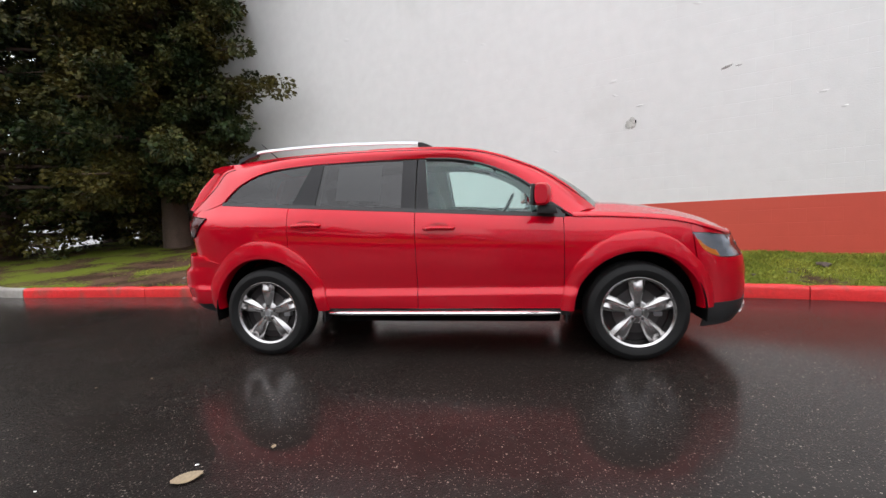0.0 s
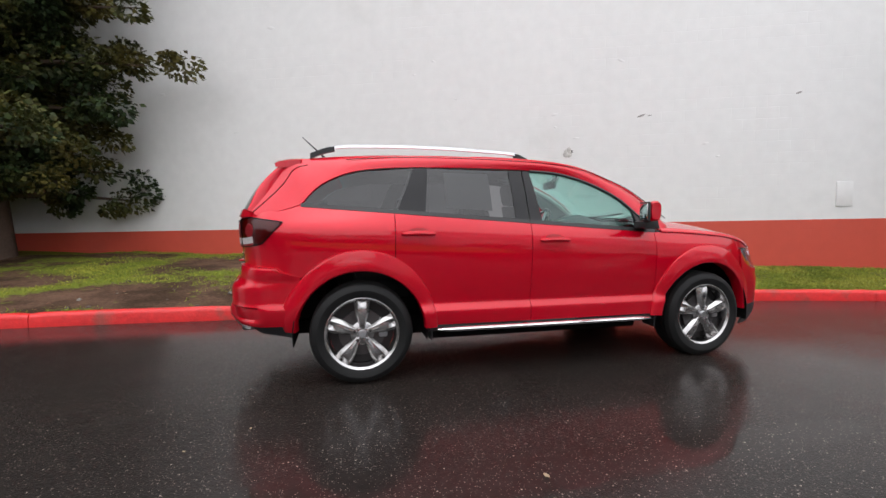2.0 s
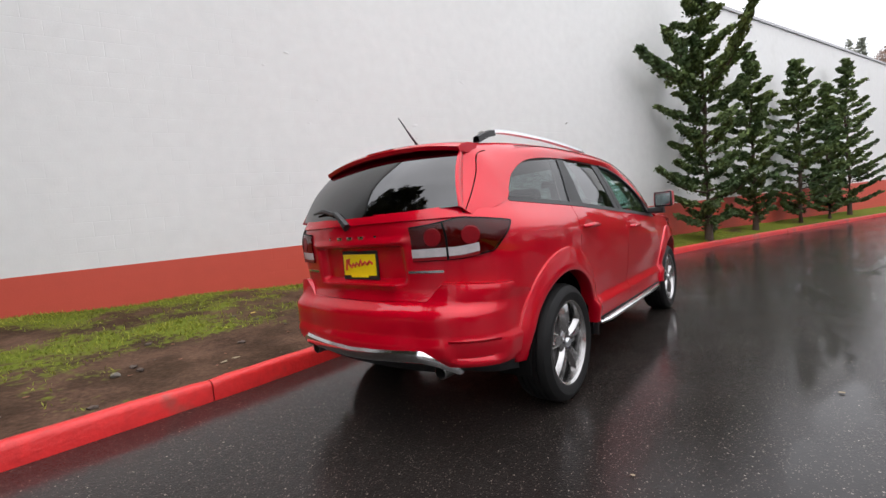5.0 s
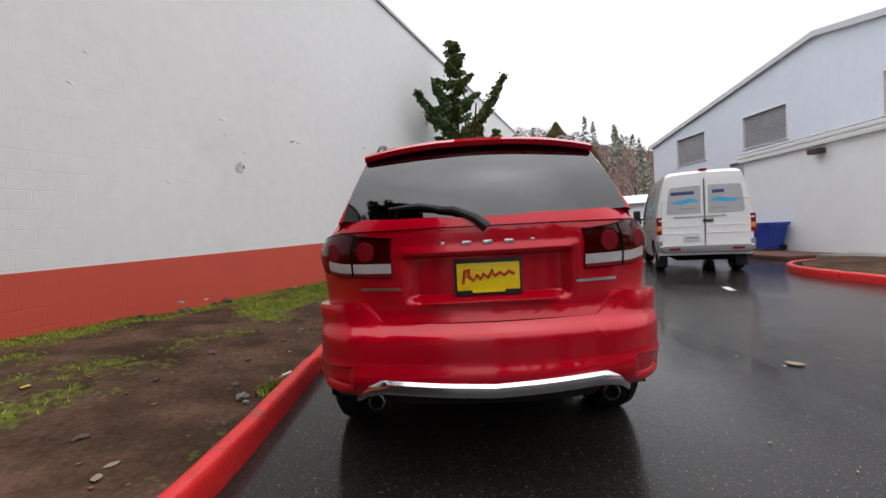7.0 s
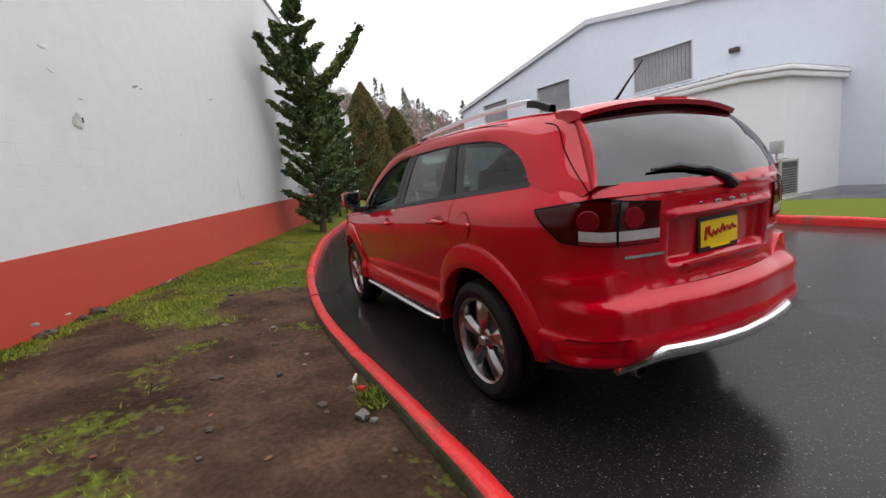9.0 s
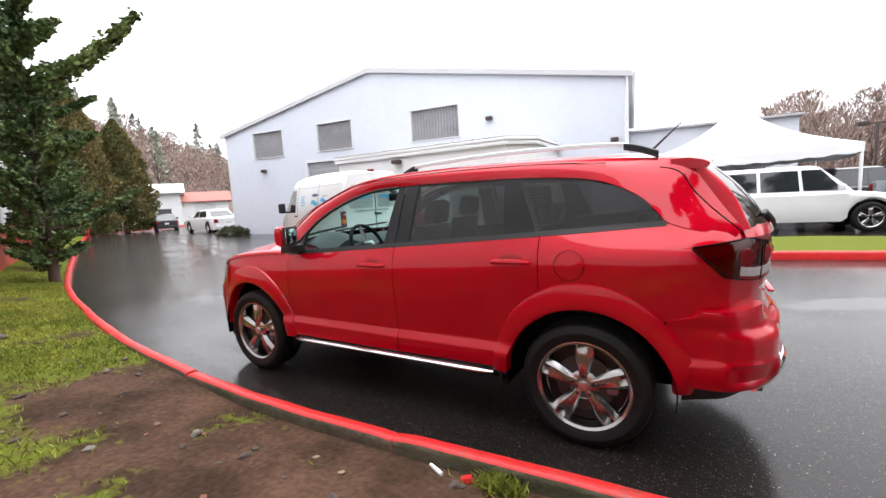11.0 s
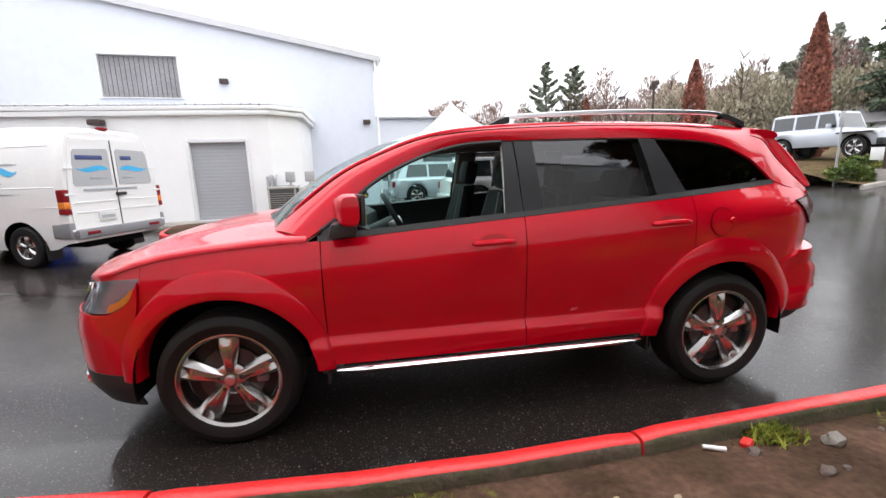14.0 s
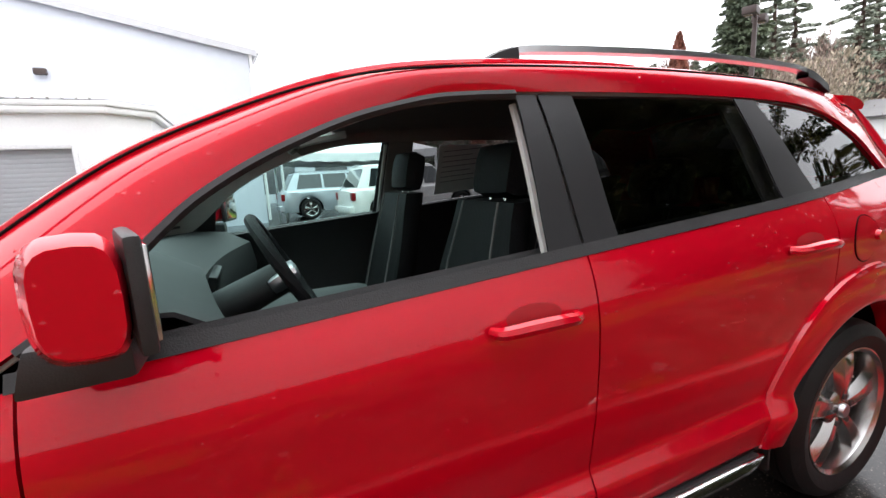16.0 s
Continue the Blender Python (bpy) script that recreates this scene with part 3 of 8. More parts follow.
def wheel(parent, loc, side, name="wheel", r=0.365, w=0.225, rim=0.262, fancy=True, label=""):
    """An alloy wheel that faces +y, or -y for side -1; tyre, disc and fittings are its parts."""
    bm = bmesh.new()
    h = w / 2
    lathe(bm, [(rim + 0.002, h - 0.008), (rim, h - 0.001), (rim - 0.006, h), (rim - 0.012, h - 0.006), (rim - 0.02, h - 0.012), (rim - 0.03, h - 0.055), (rim - 0.034, -h + 0.02), (rim - 0.008, -h)], 64)
    five = 5
    bmesh.ops.recalc_face_normals(bm, faces=bm.faces)
    hub = part(name, bm, ALLOY, parent, label, 30)
    hub.matrix_parent_inverse = Matrix()
    hub.location = loc
    if side < 0:
        hub.rotation_euler = (0, 0, math.pi)
    # chrome-clad spokes: narrow at the hub, broad and forked at the rim
    sc = rim / 0.262
    for k in range(five):
        m = Matrix.Rotation(-(math.pi / 2 + 2 * math.pi * k / five), 4, "Y")
        rows = []
        for f in np.linspace(0, 1, 13):
            rr = 0.034 * sc + (rim - 0.052 * sc) * f
            half = (0.036 + 0.024 * smooth(0.1, 0.8, f)) * sc
            yt = h - 0.024 + 0.012 * math.sin(f * 2.9)
            fork = 0.03 * smooth(0.72, 1.0, f)
            rows.append([m @ Vector((rr, yt + dy, c * half)) for c, dy in ((-1, -0.055), (-0.97, -0.026), (-0.62, -0.004), (-0.5, 0.0), (-0.3, -fork * 0.35), (0, 0.003 - fork), (0.3, -fork * 0.35), (0.5, 0.0), (0.62, -0.004), (0.97, -0.026), (1, -0.055))])
        bm = bmesh.new()
        grid(bm, rows)
        bmesh.ops.recalc_face_normals(bm, faces=bm.faces)
        part("spoke", bm, ALLOY, hub, "", 22)
    bm = bmesh.new()
    q = w / 2
    prof = [(rim - 0.004, q - 0.006), (rim + 0.012, q + 0.004), (rim + 0.05, q + 0.012), (r - 0.035, q + 0.006), (r - 0.012, q - 0.012), (r - 0.003, q - 0.035)]
    tread = []
    for t in (0.055, 0.018, -0.018, -0.055):
        tread += [(r, t + 0.012), (r, t + 0.005), (r - 0.008, t + 0.004), (r - 0.008, t - 0.004), (r, t - 0.005)]
    prof += tread + [(b, -t) for b, t in prof[::-1]]
    lathe(bm, prof, 72)
    part("tyre", bm, TYRE, hub, "", 30)
    if fancy:
        bm = lathe(bmesh.new(), [(0.02, h - 0.085), (rim - 0.035, h - 0.085), (rim - 0.035, h - 0.095), (0.02, h - 0.095)], 40)
        part("wheel_back", bm, POCKET, hub)
        bm = lathe(bmesh.new(), [(0.03, h - 0.062), (0.165, h - 0.062), (0.165, h - 0.078), (0.03, h - 0.078)], 40)
        part("brake_disc", bm, IRON, hub)
        bm = boxed((-0.15, h - 0.066, 0.03), (0.06, 0.045, 0.14), 0.012)
        part("brake_caliper", bm, SATIN, hub)
        bm = lathe(bmesh.new(), [(0.0, h - 0.006), (0.024, h - 0.007), (0.028, h - 0.012), (0.03, h - 0.03)], 28)
        part("centre_cap", bm, SATIN, hub)
        bm = lathe(bmesh.new(), [(0.03, h - 0.022), (0.07, h - 0.026), (0.085, h - 0.036), (0.085, h - 0.06)], 32)
        part("hub_plate", bm, ALLOY, hub)
        for k in range(five):
            a = math.pi / 2 + 2 * math.pi * k / five
            bm = rod(bmesh.new(), (0.058 * math.cos(a), h - 0.05, 0.058 * math.sin(a)), (0.058 * math.cos(a), h - 0.014, 0.058 * math.sin(a)), 0.0135, 0.011, 6)
            part("lug_nut", bm, IRON, hub)
    else:
        bm = lathe(bmesh.new(), [(0.0, h - 0.05), (rim - 0.03, h - 0.06), (rim - 0.03, h - 0.08), (0.0, h - 0.08)], 32)
        part("wheel_back", bm, POCKET, hub)
    return hub


def red_suv():
    car = thing("red_suv", "wet red five-door SUV with chrome step bars beside the kerb", "car")
    side_name = {1: "driver", -1: "passenger"}
    end = NS
    for sd in (1, -1):
        # wing, doors, rear quarter
        part("front_wing", skin(xs(1.862, 0.935), low_edge(0.4), lambda s: wing_top(x_at(s)), sd, 12), RED, car)
        for nm, a, b in (("front_door", 0.9295, -0.1675), ("rear_door", -0.1725, -1.2075)):
            d = part(nm, door_skin(xs(a, b), low_edge(0.4), lambda s: belt(x_at(s)), sd), RED, car)
            hx, hz = (0.015, 1.02) if nm == "front_door" else (-1.045, 1.072)
            bm = bmesh.new()
            pts = [hull(s_of_x(hx + t), hz + 0.004 * math.cos(t * 20), sd, o) for t, o in ((0.115, 0.004), (0.1, 0.03), (0.04, 0.04), (-0.04, 0.04), (-0.095, 0.03), (-0.115, 0.004))]
            tube(bm, spline(pts, 17), [0.012 + 0.005 * math.sin(math.pi * k / 16) for k in range(17)], 8)
            part("door_handle", bm, RED, d)
            # flat darker red disc on the skin: the handle hollow's shade as colour
            bm = bmesh.new()
            rows = [[hull(s_of_x(hx + 0.075 * math.cos(a) * q), hz + 0.012 + 0.028 * math.sin(a) * q, sd, 0.0015) for a in np.linspace(0, 2 * math.pi, 19)] for q in (0.02, 1.0)]
            grid(bm, rows, flip=sd < 0)
            part("handle_recess_shade", bm, material("recess_shade_red", (0.3, 0.001, 0.006), 0.5) if "recess_shade_red" not in bpy.data.materials else bpy.data.materials["recess_shade_red"], d)
            if nm == "front_door":
                bm = rod(bmesh.new(), hull(s_of_x(hx - 0.085), hz, sd, 0.028), hull(s_of_x(hx - 0.085), hz, sd, 0.047), 0.009, 0.008, 12)
                part("lock_barrel", bm, CHROME, d)
        q0 = s_of_x(-1.215)
        qs = xs(-1.2125, -1.98) + list(np.linspace(s_of_x(-1.985), s_of_y(0.585), 14))
        part("rear_quarter", skin(qs, lambda s: max(arch(x_at(s), 0.42), line([-2.4, -2.1, -1.9, -1.5], [0.86, 0.83, 0.78, 0.7])(x_at(s))), lambda s: min(belt(x_at(s)), 1.205 if x_at(s) < -2.16 else 9.0), sd, 14), RED, car)
        # roof side rail and pillars in body colour
        c1, c2 = spline(EDGE, 90), spline([np.array(hull(s_of_x(x), z, 1, 0.003 if x < -1.9 else 0.006)) for x, z in DLO], 90)
        rows = []
        for i, (a, b) in enumerate(zip(c1, c2)):
            row = []
            for k in range(7):
                f = k / 6
                p = a + (b - a) * f
                bulge = (0.026 - 0.016 * smooth(50, 66, i)) * math.sin(math.pi * f) * min(1.0, (89 - i) / 14)
                row.append(Vector((p[0], (p[1] + bulge) * sd, p[2] + bulge * 0.6)))
            rows.append(row)
        part("roof_side_rail", sheet(rows, 0.012, flip=sd < 0), RED, car)
        gap = [r[1].lerp(r[2], 0.6) + Vector((-0.0005, 0.0005 * sd, 0.0)) for r in rows[65:]]
        part("tailgate_gap", tube(bmesh.new(), gap, 0.0035, 5), SHELL, car)
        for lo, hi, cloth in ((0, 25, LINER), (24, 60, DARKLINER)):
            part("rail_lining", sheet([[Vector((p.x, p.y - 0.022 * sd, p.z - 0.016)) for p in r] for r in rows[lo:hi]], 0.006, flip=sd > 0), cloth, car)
        part("pillar_cap", tube(bmesh.new(), [Vector((p[0], (p[1] + 0.004) * sd, p[2] - 0.002)) for p in c1[4:44]], [0.004 + 0.011 * math.sin(math.pi * k / 39) ** 0.5 for k in range(40)], 8), RED, car)
        # drip moulding between roof and doors
        bm = tube(bmesh.new(), [Vector((p[0], (p[1] * 0.62 + q[1] * 0.38 + 0.0245) * sd, p[2] * 0.62 + q[2] * 0.38 + 0.0147)) for p, q in list(zip(c1, c2))[3:58]], 0.003, 6)
        part("drip_seal", bm, SHELL, car)
        # glazing
        if sd < 0:
            part("front_side_window", side_pane(0.915, -0.065, 0.86, -0.105, sd, 20), GLASS, car, "clear green side glass")
        part("rear_side_window", side_pane(-0.285, -0.985, -0.285, -0.945, sd, thick=0.0), TINT, car, "dark privacy glass")
        part("quarter_window", side_pane(-1.185, -1.85, -1.05, -1.80, sd, 20, thick=0.0), TINT, car, "dark privacy glass")
        part("door_pillar", side_pane(-0.065, -0.165, -0.105, -0.165, sd, 4, 8, -0.003), PILLAR, car)
        part("door_pillar", side_pane(-0.175, -0.285, -0.175, -0.285, sd, 4, 8, -0.003), PILLAR, car)
        part("rear_pillar", side_pane(-0.985, -1.185, -0.945, -1.05, sd, 5, 8, -0.002), PILLAR, car)
        bm = skin(xs(0.945, -1.855), lambda s: belt(x_at(s)) - 0.012, lambda s: belt(x_at(s)) + 0.016, sd, 3, 0.004, 0.012)
        part("belt_moulding", bm, TRIM, car)
        # window surround of the front door
        ring = [hull(s_of_x(x), dlo_top(x) - 0.006, sd, 0.0) for x in np.linspace(0.93, -0.1, 60)]
        part("window_seal", tube(bmesh.new(), ring, 0.012, 6), TRIM, car)
        # wheel-arch flare and liner
        for c, lab in ((1.445, "front"), (-1.445, "rear")):
            rows = []
            for t in np.linspace(radians(2), radians(178), 61):
                ca, sa = math.cos(t), math.sin(t)
                ro = 0.545 + 0.055 * sa**2
                row = []
                for rr, o in ((0.45, -0.05), (0.448, 0.012), (0.456, 0.03), (0.47, 0.034), (0.5, 0.027), (0.5 + (ro - 0.5) * 0.7, 0.02), (ro - 0.004, 0.012), (ro, 0.0)):
                    x, z = c + rr * ca, 0.36 + rr * sa
                    row.append(hull(s_of_x(x), max(z, 0.385), sd, o))
                rows.append(row)
            part("wheel_arch_flare", sheet(rows, 0, flip=sd > 0), RED, car)
            rows = [[Vector((c + 0.47 * math.cos(t), y * sd, 0.36 + 0.47 * math.sin(t))) for y in (0.52, 0.7, 0.87)] for t in np.linspace(-0.15, math.pi + 0.15, 30)]
            part("wheel_arch_liner", sheet(rows, 0.006), SHELL, car)
            wheel(car, (c, 0.785 * sd, 0.362), sd)
            bm = boxed((c - 0.5 if lab == "front" else c + 0.5, 0.83 * sd, 0.35), (0.012, 0.14, 0.13), 0.004)
            part("mud_flap", bm, TRIM, car)
        # step bar
        bm = bmesh.new()
        xsb = np.linspace(0.9, -0.9, 31)
        rows = []
        for x in xsb:
            y = 0.895 + 0.012 * (1 - (x / 0.9) ** 8)
            e = 0.8 - 0.4 * smooth(0.8, 0.9, abs(x))
            rows.append([Vector((x, (y + dy * e) * sd, 0.364 + dz * e)) for dy, dz in ((-0.06, 0.02), (0.0, 0.028), (0.026, 0.022), (0.04, 0.008), (0.038, -0.008), (0.022, -0.02), (-0.06, -0.026))])
        grid(bm, rows, flip=sd > 0)
        part("step_bar", bm, CHROME, car, "chrome step bar")
        bm = skin(xs(0.97, -0.97, 0.1), lambda s: 0.345, lambda s: 0.4, sd, 2, -0.01, 0.02)
        part("sill", bm, TRIM, car)
        for x in (0.55, -0.55):
            part("step_trim", boxed((x, 0.905 * sd, 0.386), (0.62, 0.02, 0.006), 0.002), TRIM, car)
        # roof rail
        rail = [Vector((x, y * sd, z)) for x, y, z in spline([(-0.07, 0.545, 1.665), (-0.16, 0.55, 1.70), (-0.32, 0.553, 1.716), (-0.9, 0.552, 1.733), (-1.45, 0.548, 1.723), (-1.66, 0.545, 1.70), (-1.8, 0.54, 1.65)], 40)]
        bm = bmesh.new()
        rows = [[p + Vector((0, sd * dy, dz)) for dy, dz in ((-0.018, -0.012), (-0.016, 0.008), (0.0, 0.014), (0.016, 0.008), (0.02, -0.012))] for p in rail[7:33]]
        grid(bm, rows, True, flip=sd < 0)
        part("roof_rail", bm, SATIN, car, "satin silver roof rail")
        for lo, hi in ((0, 9), (31, 40)):
            seg = rail[lo:hi]
            rows = [[p + Vector((0, -0.022 * sd, -0.03)), p + Vector((0, -0.019 * sd, 0.006)), p + Vector((0, 0, 0.0125)), p + Vector((0, 0.019 * sd, 0.006)), p + Vector((0, 0.026 * sd, -0.03))] for p in seg]
            part("rail_foot", sheet(rows, 0, True if sd < 0 else False, True), PILLAR, car)
        # mirror
        bm = bmesh.new()
        rows = []
        for f in np.linspace(0, 1, 9):
            y = 0.92 + 0.18 * f
            k = 0.82 + 0.22 * math.sin(f * math.pi * 0.55)
            if f == 1:
                k = 0.86
            cx, cz = 0.805 - 0.055 * f, 1.237 + 0.004 * f
            ring = []
            for a in np.linspace(0, 2 * math.pi, 21)[:-1]:
                sx, sz = abs(math.cos(a)) ** 0.6 * math.copysign(1, math.cos(a)), abs(math.sin(a)) ** 0.6 * math.copysign(1, math.sin(a))
                ring.append(Vector((cx + (0.056 if sx > 0 else 0.042) * sx * k, y * sd, cz + 0.075 * sz * k)))
            rows.append(ring)
        vs = grid(bm, rows, True, flip=sd < 0)
        bm.faces.new(vs[-1])
        bm.faces.new(vs[0])
        bmesh.ops.recalc_face_normals(bm, faces=bm.faces)
        mirror = part("door_mirror", bm, RED, car)
        part("mirror_glass", boxed((0.712, 1.015 * sd, 1.238), (0.012, 0.145, 0.122), 0.005, pose(0, 0, 0, 0, 0, 17 * sd)), CHROME, mirror, "mirror glass in black surround")
        part("mirror_surround", boxed((0.722, 1.015 * sd, 1.238), (0.02, 0.172, 0.148), 0.008, pose(0, 0, 0, 0, 0, 17 * sd)), TRIM, mirror)
        part("mirror_foot", prism([(0.88, 1.10), (0.74, 1.105), (0.74, 1.16), (0.86, 1.17)], 0.86 * sd, 1.0 * sd, 0.012), TRIM, mirror)
        part("mirror_sail", side_pane(0.94, 0.80, 0.90, 0.76, sd, 6, 5, 0.004, 0.0, 0.0, 0.02), TRIM, mirror)
        # tail lamp, wrapped round the corner
        ls = list(np.linspace(s_of_x(-1.965), s_of_y(0.44), 34))
        top = lambda s: line([-2.36, -2.2, -1.96], [1.135, 1.188, 1.155])(x_at(s))
        bot = lambda s: line([-2.36, -2.22, -2.1, -1.96], [0.965, 0.972, 1.0, 1.15])(x_at(s))
        lamp = part("tail_lamp", skin(ls, lambda s: bot(s) + 0.001, lambda s: top(s), sd, 8, 0.0105, 0.016), LENSDARK, car, "smoked red tail lamp with white strip")
        part("lamp_housing", skin(ls, bot, top, sd, 6, 0.003, 0.002), LAMPRING, lamp)
        for edge_of, dz in ((top, -0.004), (bot, 0.005)):
            part("lamp_rim", tube(bmesh.new(), [hull(s, edge_of(s) + dz, sd, 0.007) for s in ls], 0.0045, 6), SHELL, lamp)
        ws = [s for s in ls if -2.335 < x_at(s) < -2.15]
        part("reversing_strip", skin(ws, lambda s: bot(s) + 0.022, lambda s: bot(s) + 0.066, sd, 3, 0.0125, 0.004), LAMPGREY, lamp, "white reversing lamp strip")
        part("lower_lens", skin(ws, lambda s: bot(s) + 0.005, lambda s: bot(s) + 0.02, sd, 2, 0.0122, 0.004), LAMPRED, lamp, "bright red lower lens strip")
        for y in (0.56, 0.73):
            s = s_of_y(y)
            bm = bmesh.new()
            cen, n1, n2 = hull(s, 1.09, sd, 0.012), hull(s, 1.09, sd, 0.02), hull(s + 1, 1.09, sd, 0.012)
            d = (n1 - cen).normalized()
            rod(bm, cen - d * 0.006, cen - d * 0.001, 0.05, 0.044, 24)
            part("lamp_ring", bm, LAMPDISC, lamp)
        part("lamp_divider", skin(np.linspace(s_of_y(0.632), s_of_y(0.622), 3), bot, top, sd, 5, 0.0135, 0.004), SHELL, lamp)
        # headlamp
        hs = list(np.linspace(s_of_y(0.5, False), s_of_x(1.866), 26))
        hbot = lamp_low
        htop = lambda s: max(min(lamp_high(x_at(s)), wing_top(x_at(s)) - 0.012), hbot(s) + 0.004)
        part("lamp_brow", skin(hs, lambda s: htop(s) + 0.003, lambda s: max(wing_top(x_at(s)), htop(s) + 0.006), sd, 3), RED, car)
        hl = part("headlamp", skin(hs, hbot, htop, sd, 6, 0.008, 0.014), LENSCLEAR, car)
        part("lamp_reflector", skin(hs, hbot, htop, sd, 5, -0.012, 0.004), LAMPSHELL, hl)
        part("side_marker", skin(hs[17:25], lambda s: hbot(s) + 0.006, lambda s: max(min(hbot(s) + 0.05, htop(s) - 0.045), hbot(s) + 0.008), sd, 3, 0.004, 0.004), AMBER, hl, "amber side marker")
        rod_bm = rod(bmesh.new(), hull(hs[6], 0.835, sd, -0.02), hull(hs[6], 0.835, sd, 0.002), 0.045, 0.05, 20)
        part("projector", rod_bm, CHROME, hl)
        # exhaust and rear bumper inset
        bm = lathe(bmesh.new(), [(0.033, 0.0), (0.038, 0.003), (0.038, 0.12), (0.032, 0.12), (0.032, 0.002)], 28)
        bmesh.ops.transform(bm, matrix=pose(-2.298, 0.547 * sd, 0.388, 0, 0, -90), verts=bm.verts)
        part("exhaust_tip", bm, EXHAUST, car, "chrome exhaust tip")
        bm = rod(bmesh.new(), (-2.25, 0.547 * sd, 0.388), (-2.15, 0.547 * sd, 0.388), 0.0315, 0.0315, 20)
        part("exhaust_pipe", bm, SHELL, car)
    # bumpers and lower trim, across the whole width
    def across(ss, lo, hi, nz, off=0.0, thick=0.012):
        left = [[hull(s, lo(s) + (hi(s) - lo(s)) * k / nz, 1, off) for k in range(nz + 1)] for s in ss]
        right = [[hull(s, lo(s) + (hi(s) - lo(s)) * k / nz, -1, off) for k in range(nz + 1)] for s in ss]
        return left, right
    rs = xs(-1.86, -2.1, 0.03) + list(np.linspace(s_of_x(-2.11), NS, 40))
    def whole_end(ss, lo, hi, nz, off=0.0, thick=0.012, rear=True):
        l, r = across(ss, lo, hi, nz, off)
        rows = l + r[::-1][1:] if rear else l[::-1] + r[1:]
        return sheet(rows, -thick if rear else thick, flip=not rear)
    bump_top = lambda s: line([0, 0.5, 0.585, 0.9], [0.752, 0.757, 0.855, 0.83])(float(np.interp(s, np.arange(NS + 1), OY))) if x_at(s) < -2.0 else line([-2.0, -1.86], [0.81, 0.775])(x_at(s))
    l, r = across(rs, lambda s: max(arch(x_at(s), 0.43), 0.43), bump_top, 26)
    rows = l + r[::-1][1:]
    for row in rows:
        for p in row:
            corner = smooth(0.5, 0.68, abs(p.y)) * smooth(-1.84, -1.92, p.x)
            ridge = 0.02 * (1 - smooth(0.548, 0.59, p.z)) + 0.014 * smooth(0.73, 0.80, p.z) * (1 - 0.7 * smooth(0.815, 0.85, p.z))
            pocket = -0.03 * smooth(0.45, 0.48, p.z) * (1 - smooth(0.555, 0.575, p.z)) * smooth(0.6, 0.64, abs(p.y)) * smooth(-2.08, -2.14, p.x)
            d = Vector((p.x + 1.6, p.y, 0)).normalized()
            square = 0.045 * smooth(0.42, 0.68, abs(p.y)) * smooth(-1.93, -2.12, p.x)
            p += d * (ridge * corner + pocket + square + 0.02 * (1 - smooth(0.52, 0.59, p.z)) * (1 - corner))
    for row in rows:
        p = row[-1]
        row.append(p - Vector((p.x + 1.6, p.y, 0)).normalized() * 0.09 + Vector((0, 0, 0.004)))
    part("rear_bumper", sheet(rows, -0.008), RED, car)
    part("tailgate_shoulder", whole_end(list(np.linspace(s_of_y(0.735), NS, 40)), lambda s: 1.187, lambda s: 1.227 + 0.02 * (float(np.interp(s, np.arange(NS + 1), OY)) / 0.71) ** 2, 4, 0.014, 0.02), RED, car)
    vs = [s for s in rs if x_at(s) < -1.925]
    lip = lambda s: line([-2.4, -2.15, -1.93], [0.385, 0.375, 0.335])(x_at(s))
    l, r = across(vs, lip, lambda s: 0.437, 4, -0.004)
    rows = l + r[::-1][1:]
    for row in rows:
        for p in row:
            d = Vector((p.x + 1.6, p.y, 0)).normalized()
            p += d * (0.05 * smooth(0.6, 0.72, abs(p.y)) * smooth(-1.93, -2.1, p.x))
    part("rear_valance", sheet(rows, -0.012), TRIM, car)
    bs = list(np.linspace(s_of_y(0.66), NS, 40))
    bar = [hull(s, line([0, 0.42, 0.5, 0.58, 0.66], [0.468, 0.488, 0.49, 0.472, 0.415])(float(np.interp(s, np.arange(NS + 1), OY))), 1, 0.034) for s in bs]
    bar = bar + [Vector((p.x, -p.y, p.z)) for p in bar[::-1][1:]]
    bm = bmesh.new()
    rows = [[p + Vector((dx, 0, dz)) for dx, dz in ((0.03, -0.036), (0.0, -0.034), (-0.014, -0.01), (-0.013, 0.014), (0.0, 0.028), (0.03, 0.03))] for p in bar]
    vs = grid(bm, rows, True, flip=True)
    bm.faces.new(vs[0]), bm.faces.new(vs[-1][::-1])
    bmesh.ops.recalc_face_normals(bm, faces=bm.faces)
    part("rear_skid_bar", bm, CHROME, car, "curved chrome rear skid bar")
    part("lower_grille", whole_end(list(np.linspace(s_of_y(0.52), NS, 24)), lambda s: 0.36, lambda s: 0.475, 3, 0.004), TRIM, car)
    fs = list(np.linspace(0, s_of_x(1.866), 60))
    part("front_bumper", whole_end(fs, lambda s: arch(x_at(s), 0.41), lambda s: max(lamp_low(s) - 0.004, arch(x_at(s), 0.41) + 0.004), 12, 0, 0.012, False), RED, car)
    part("front_valance", whole_end(list(np.linspace(0, s_of_x(1.925), 40)), lambda s: arch(x_at(s), 0.245), lambda s: max(0.415, arch(x_at(s), 0.245) + 0.003), 6, 0.004, 0.012, False), TRIM, car)
    gs = list(np.linspace(0, s_of_y(0.45, False), 16))
    part("front_grille", whole_end(gs, lambda s: 0.66, lambda s: 0.9, 6, 0.004, 0.012, False), TRIM, car)
    part("grille_bar", whole_end(gs, lambda s: 0.79, lambda s: 0.82, 2, 0.012, 0.012, False), CHROME, car)
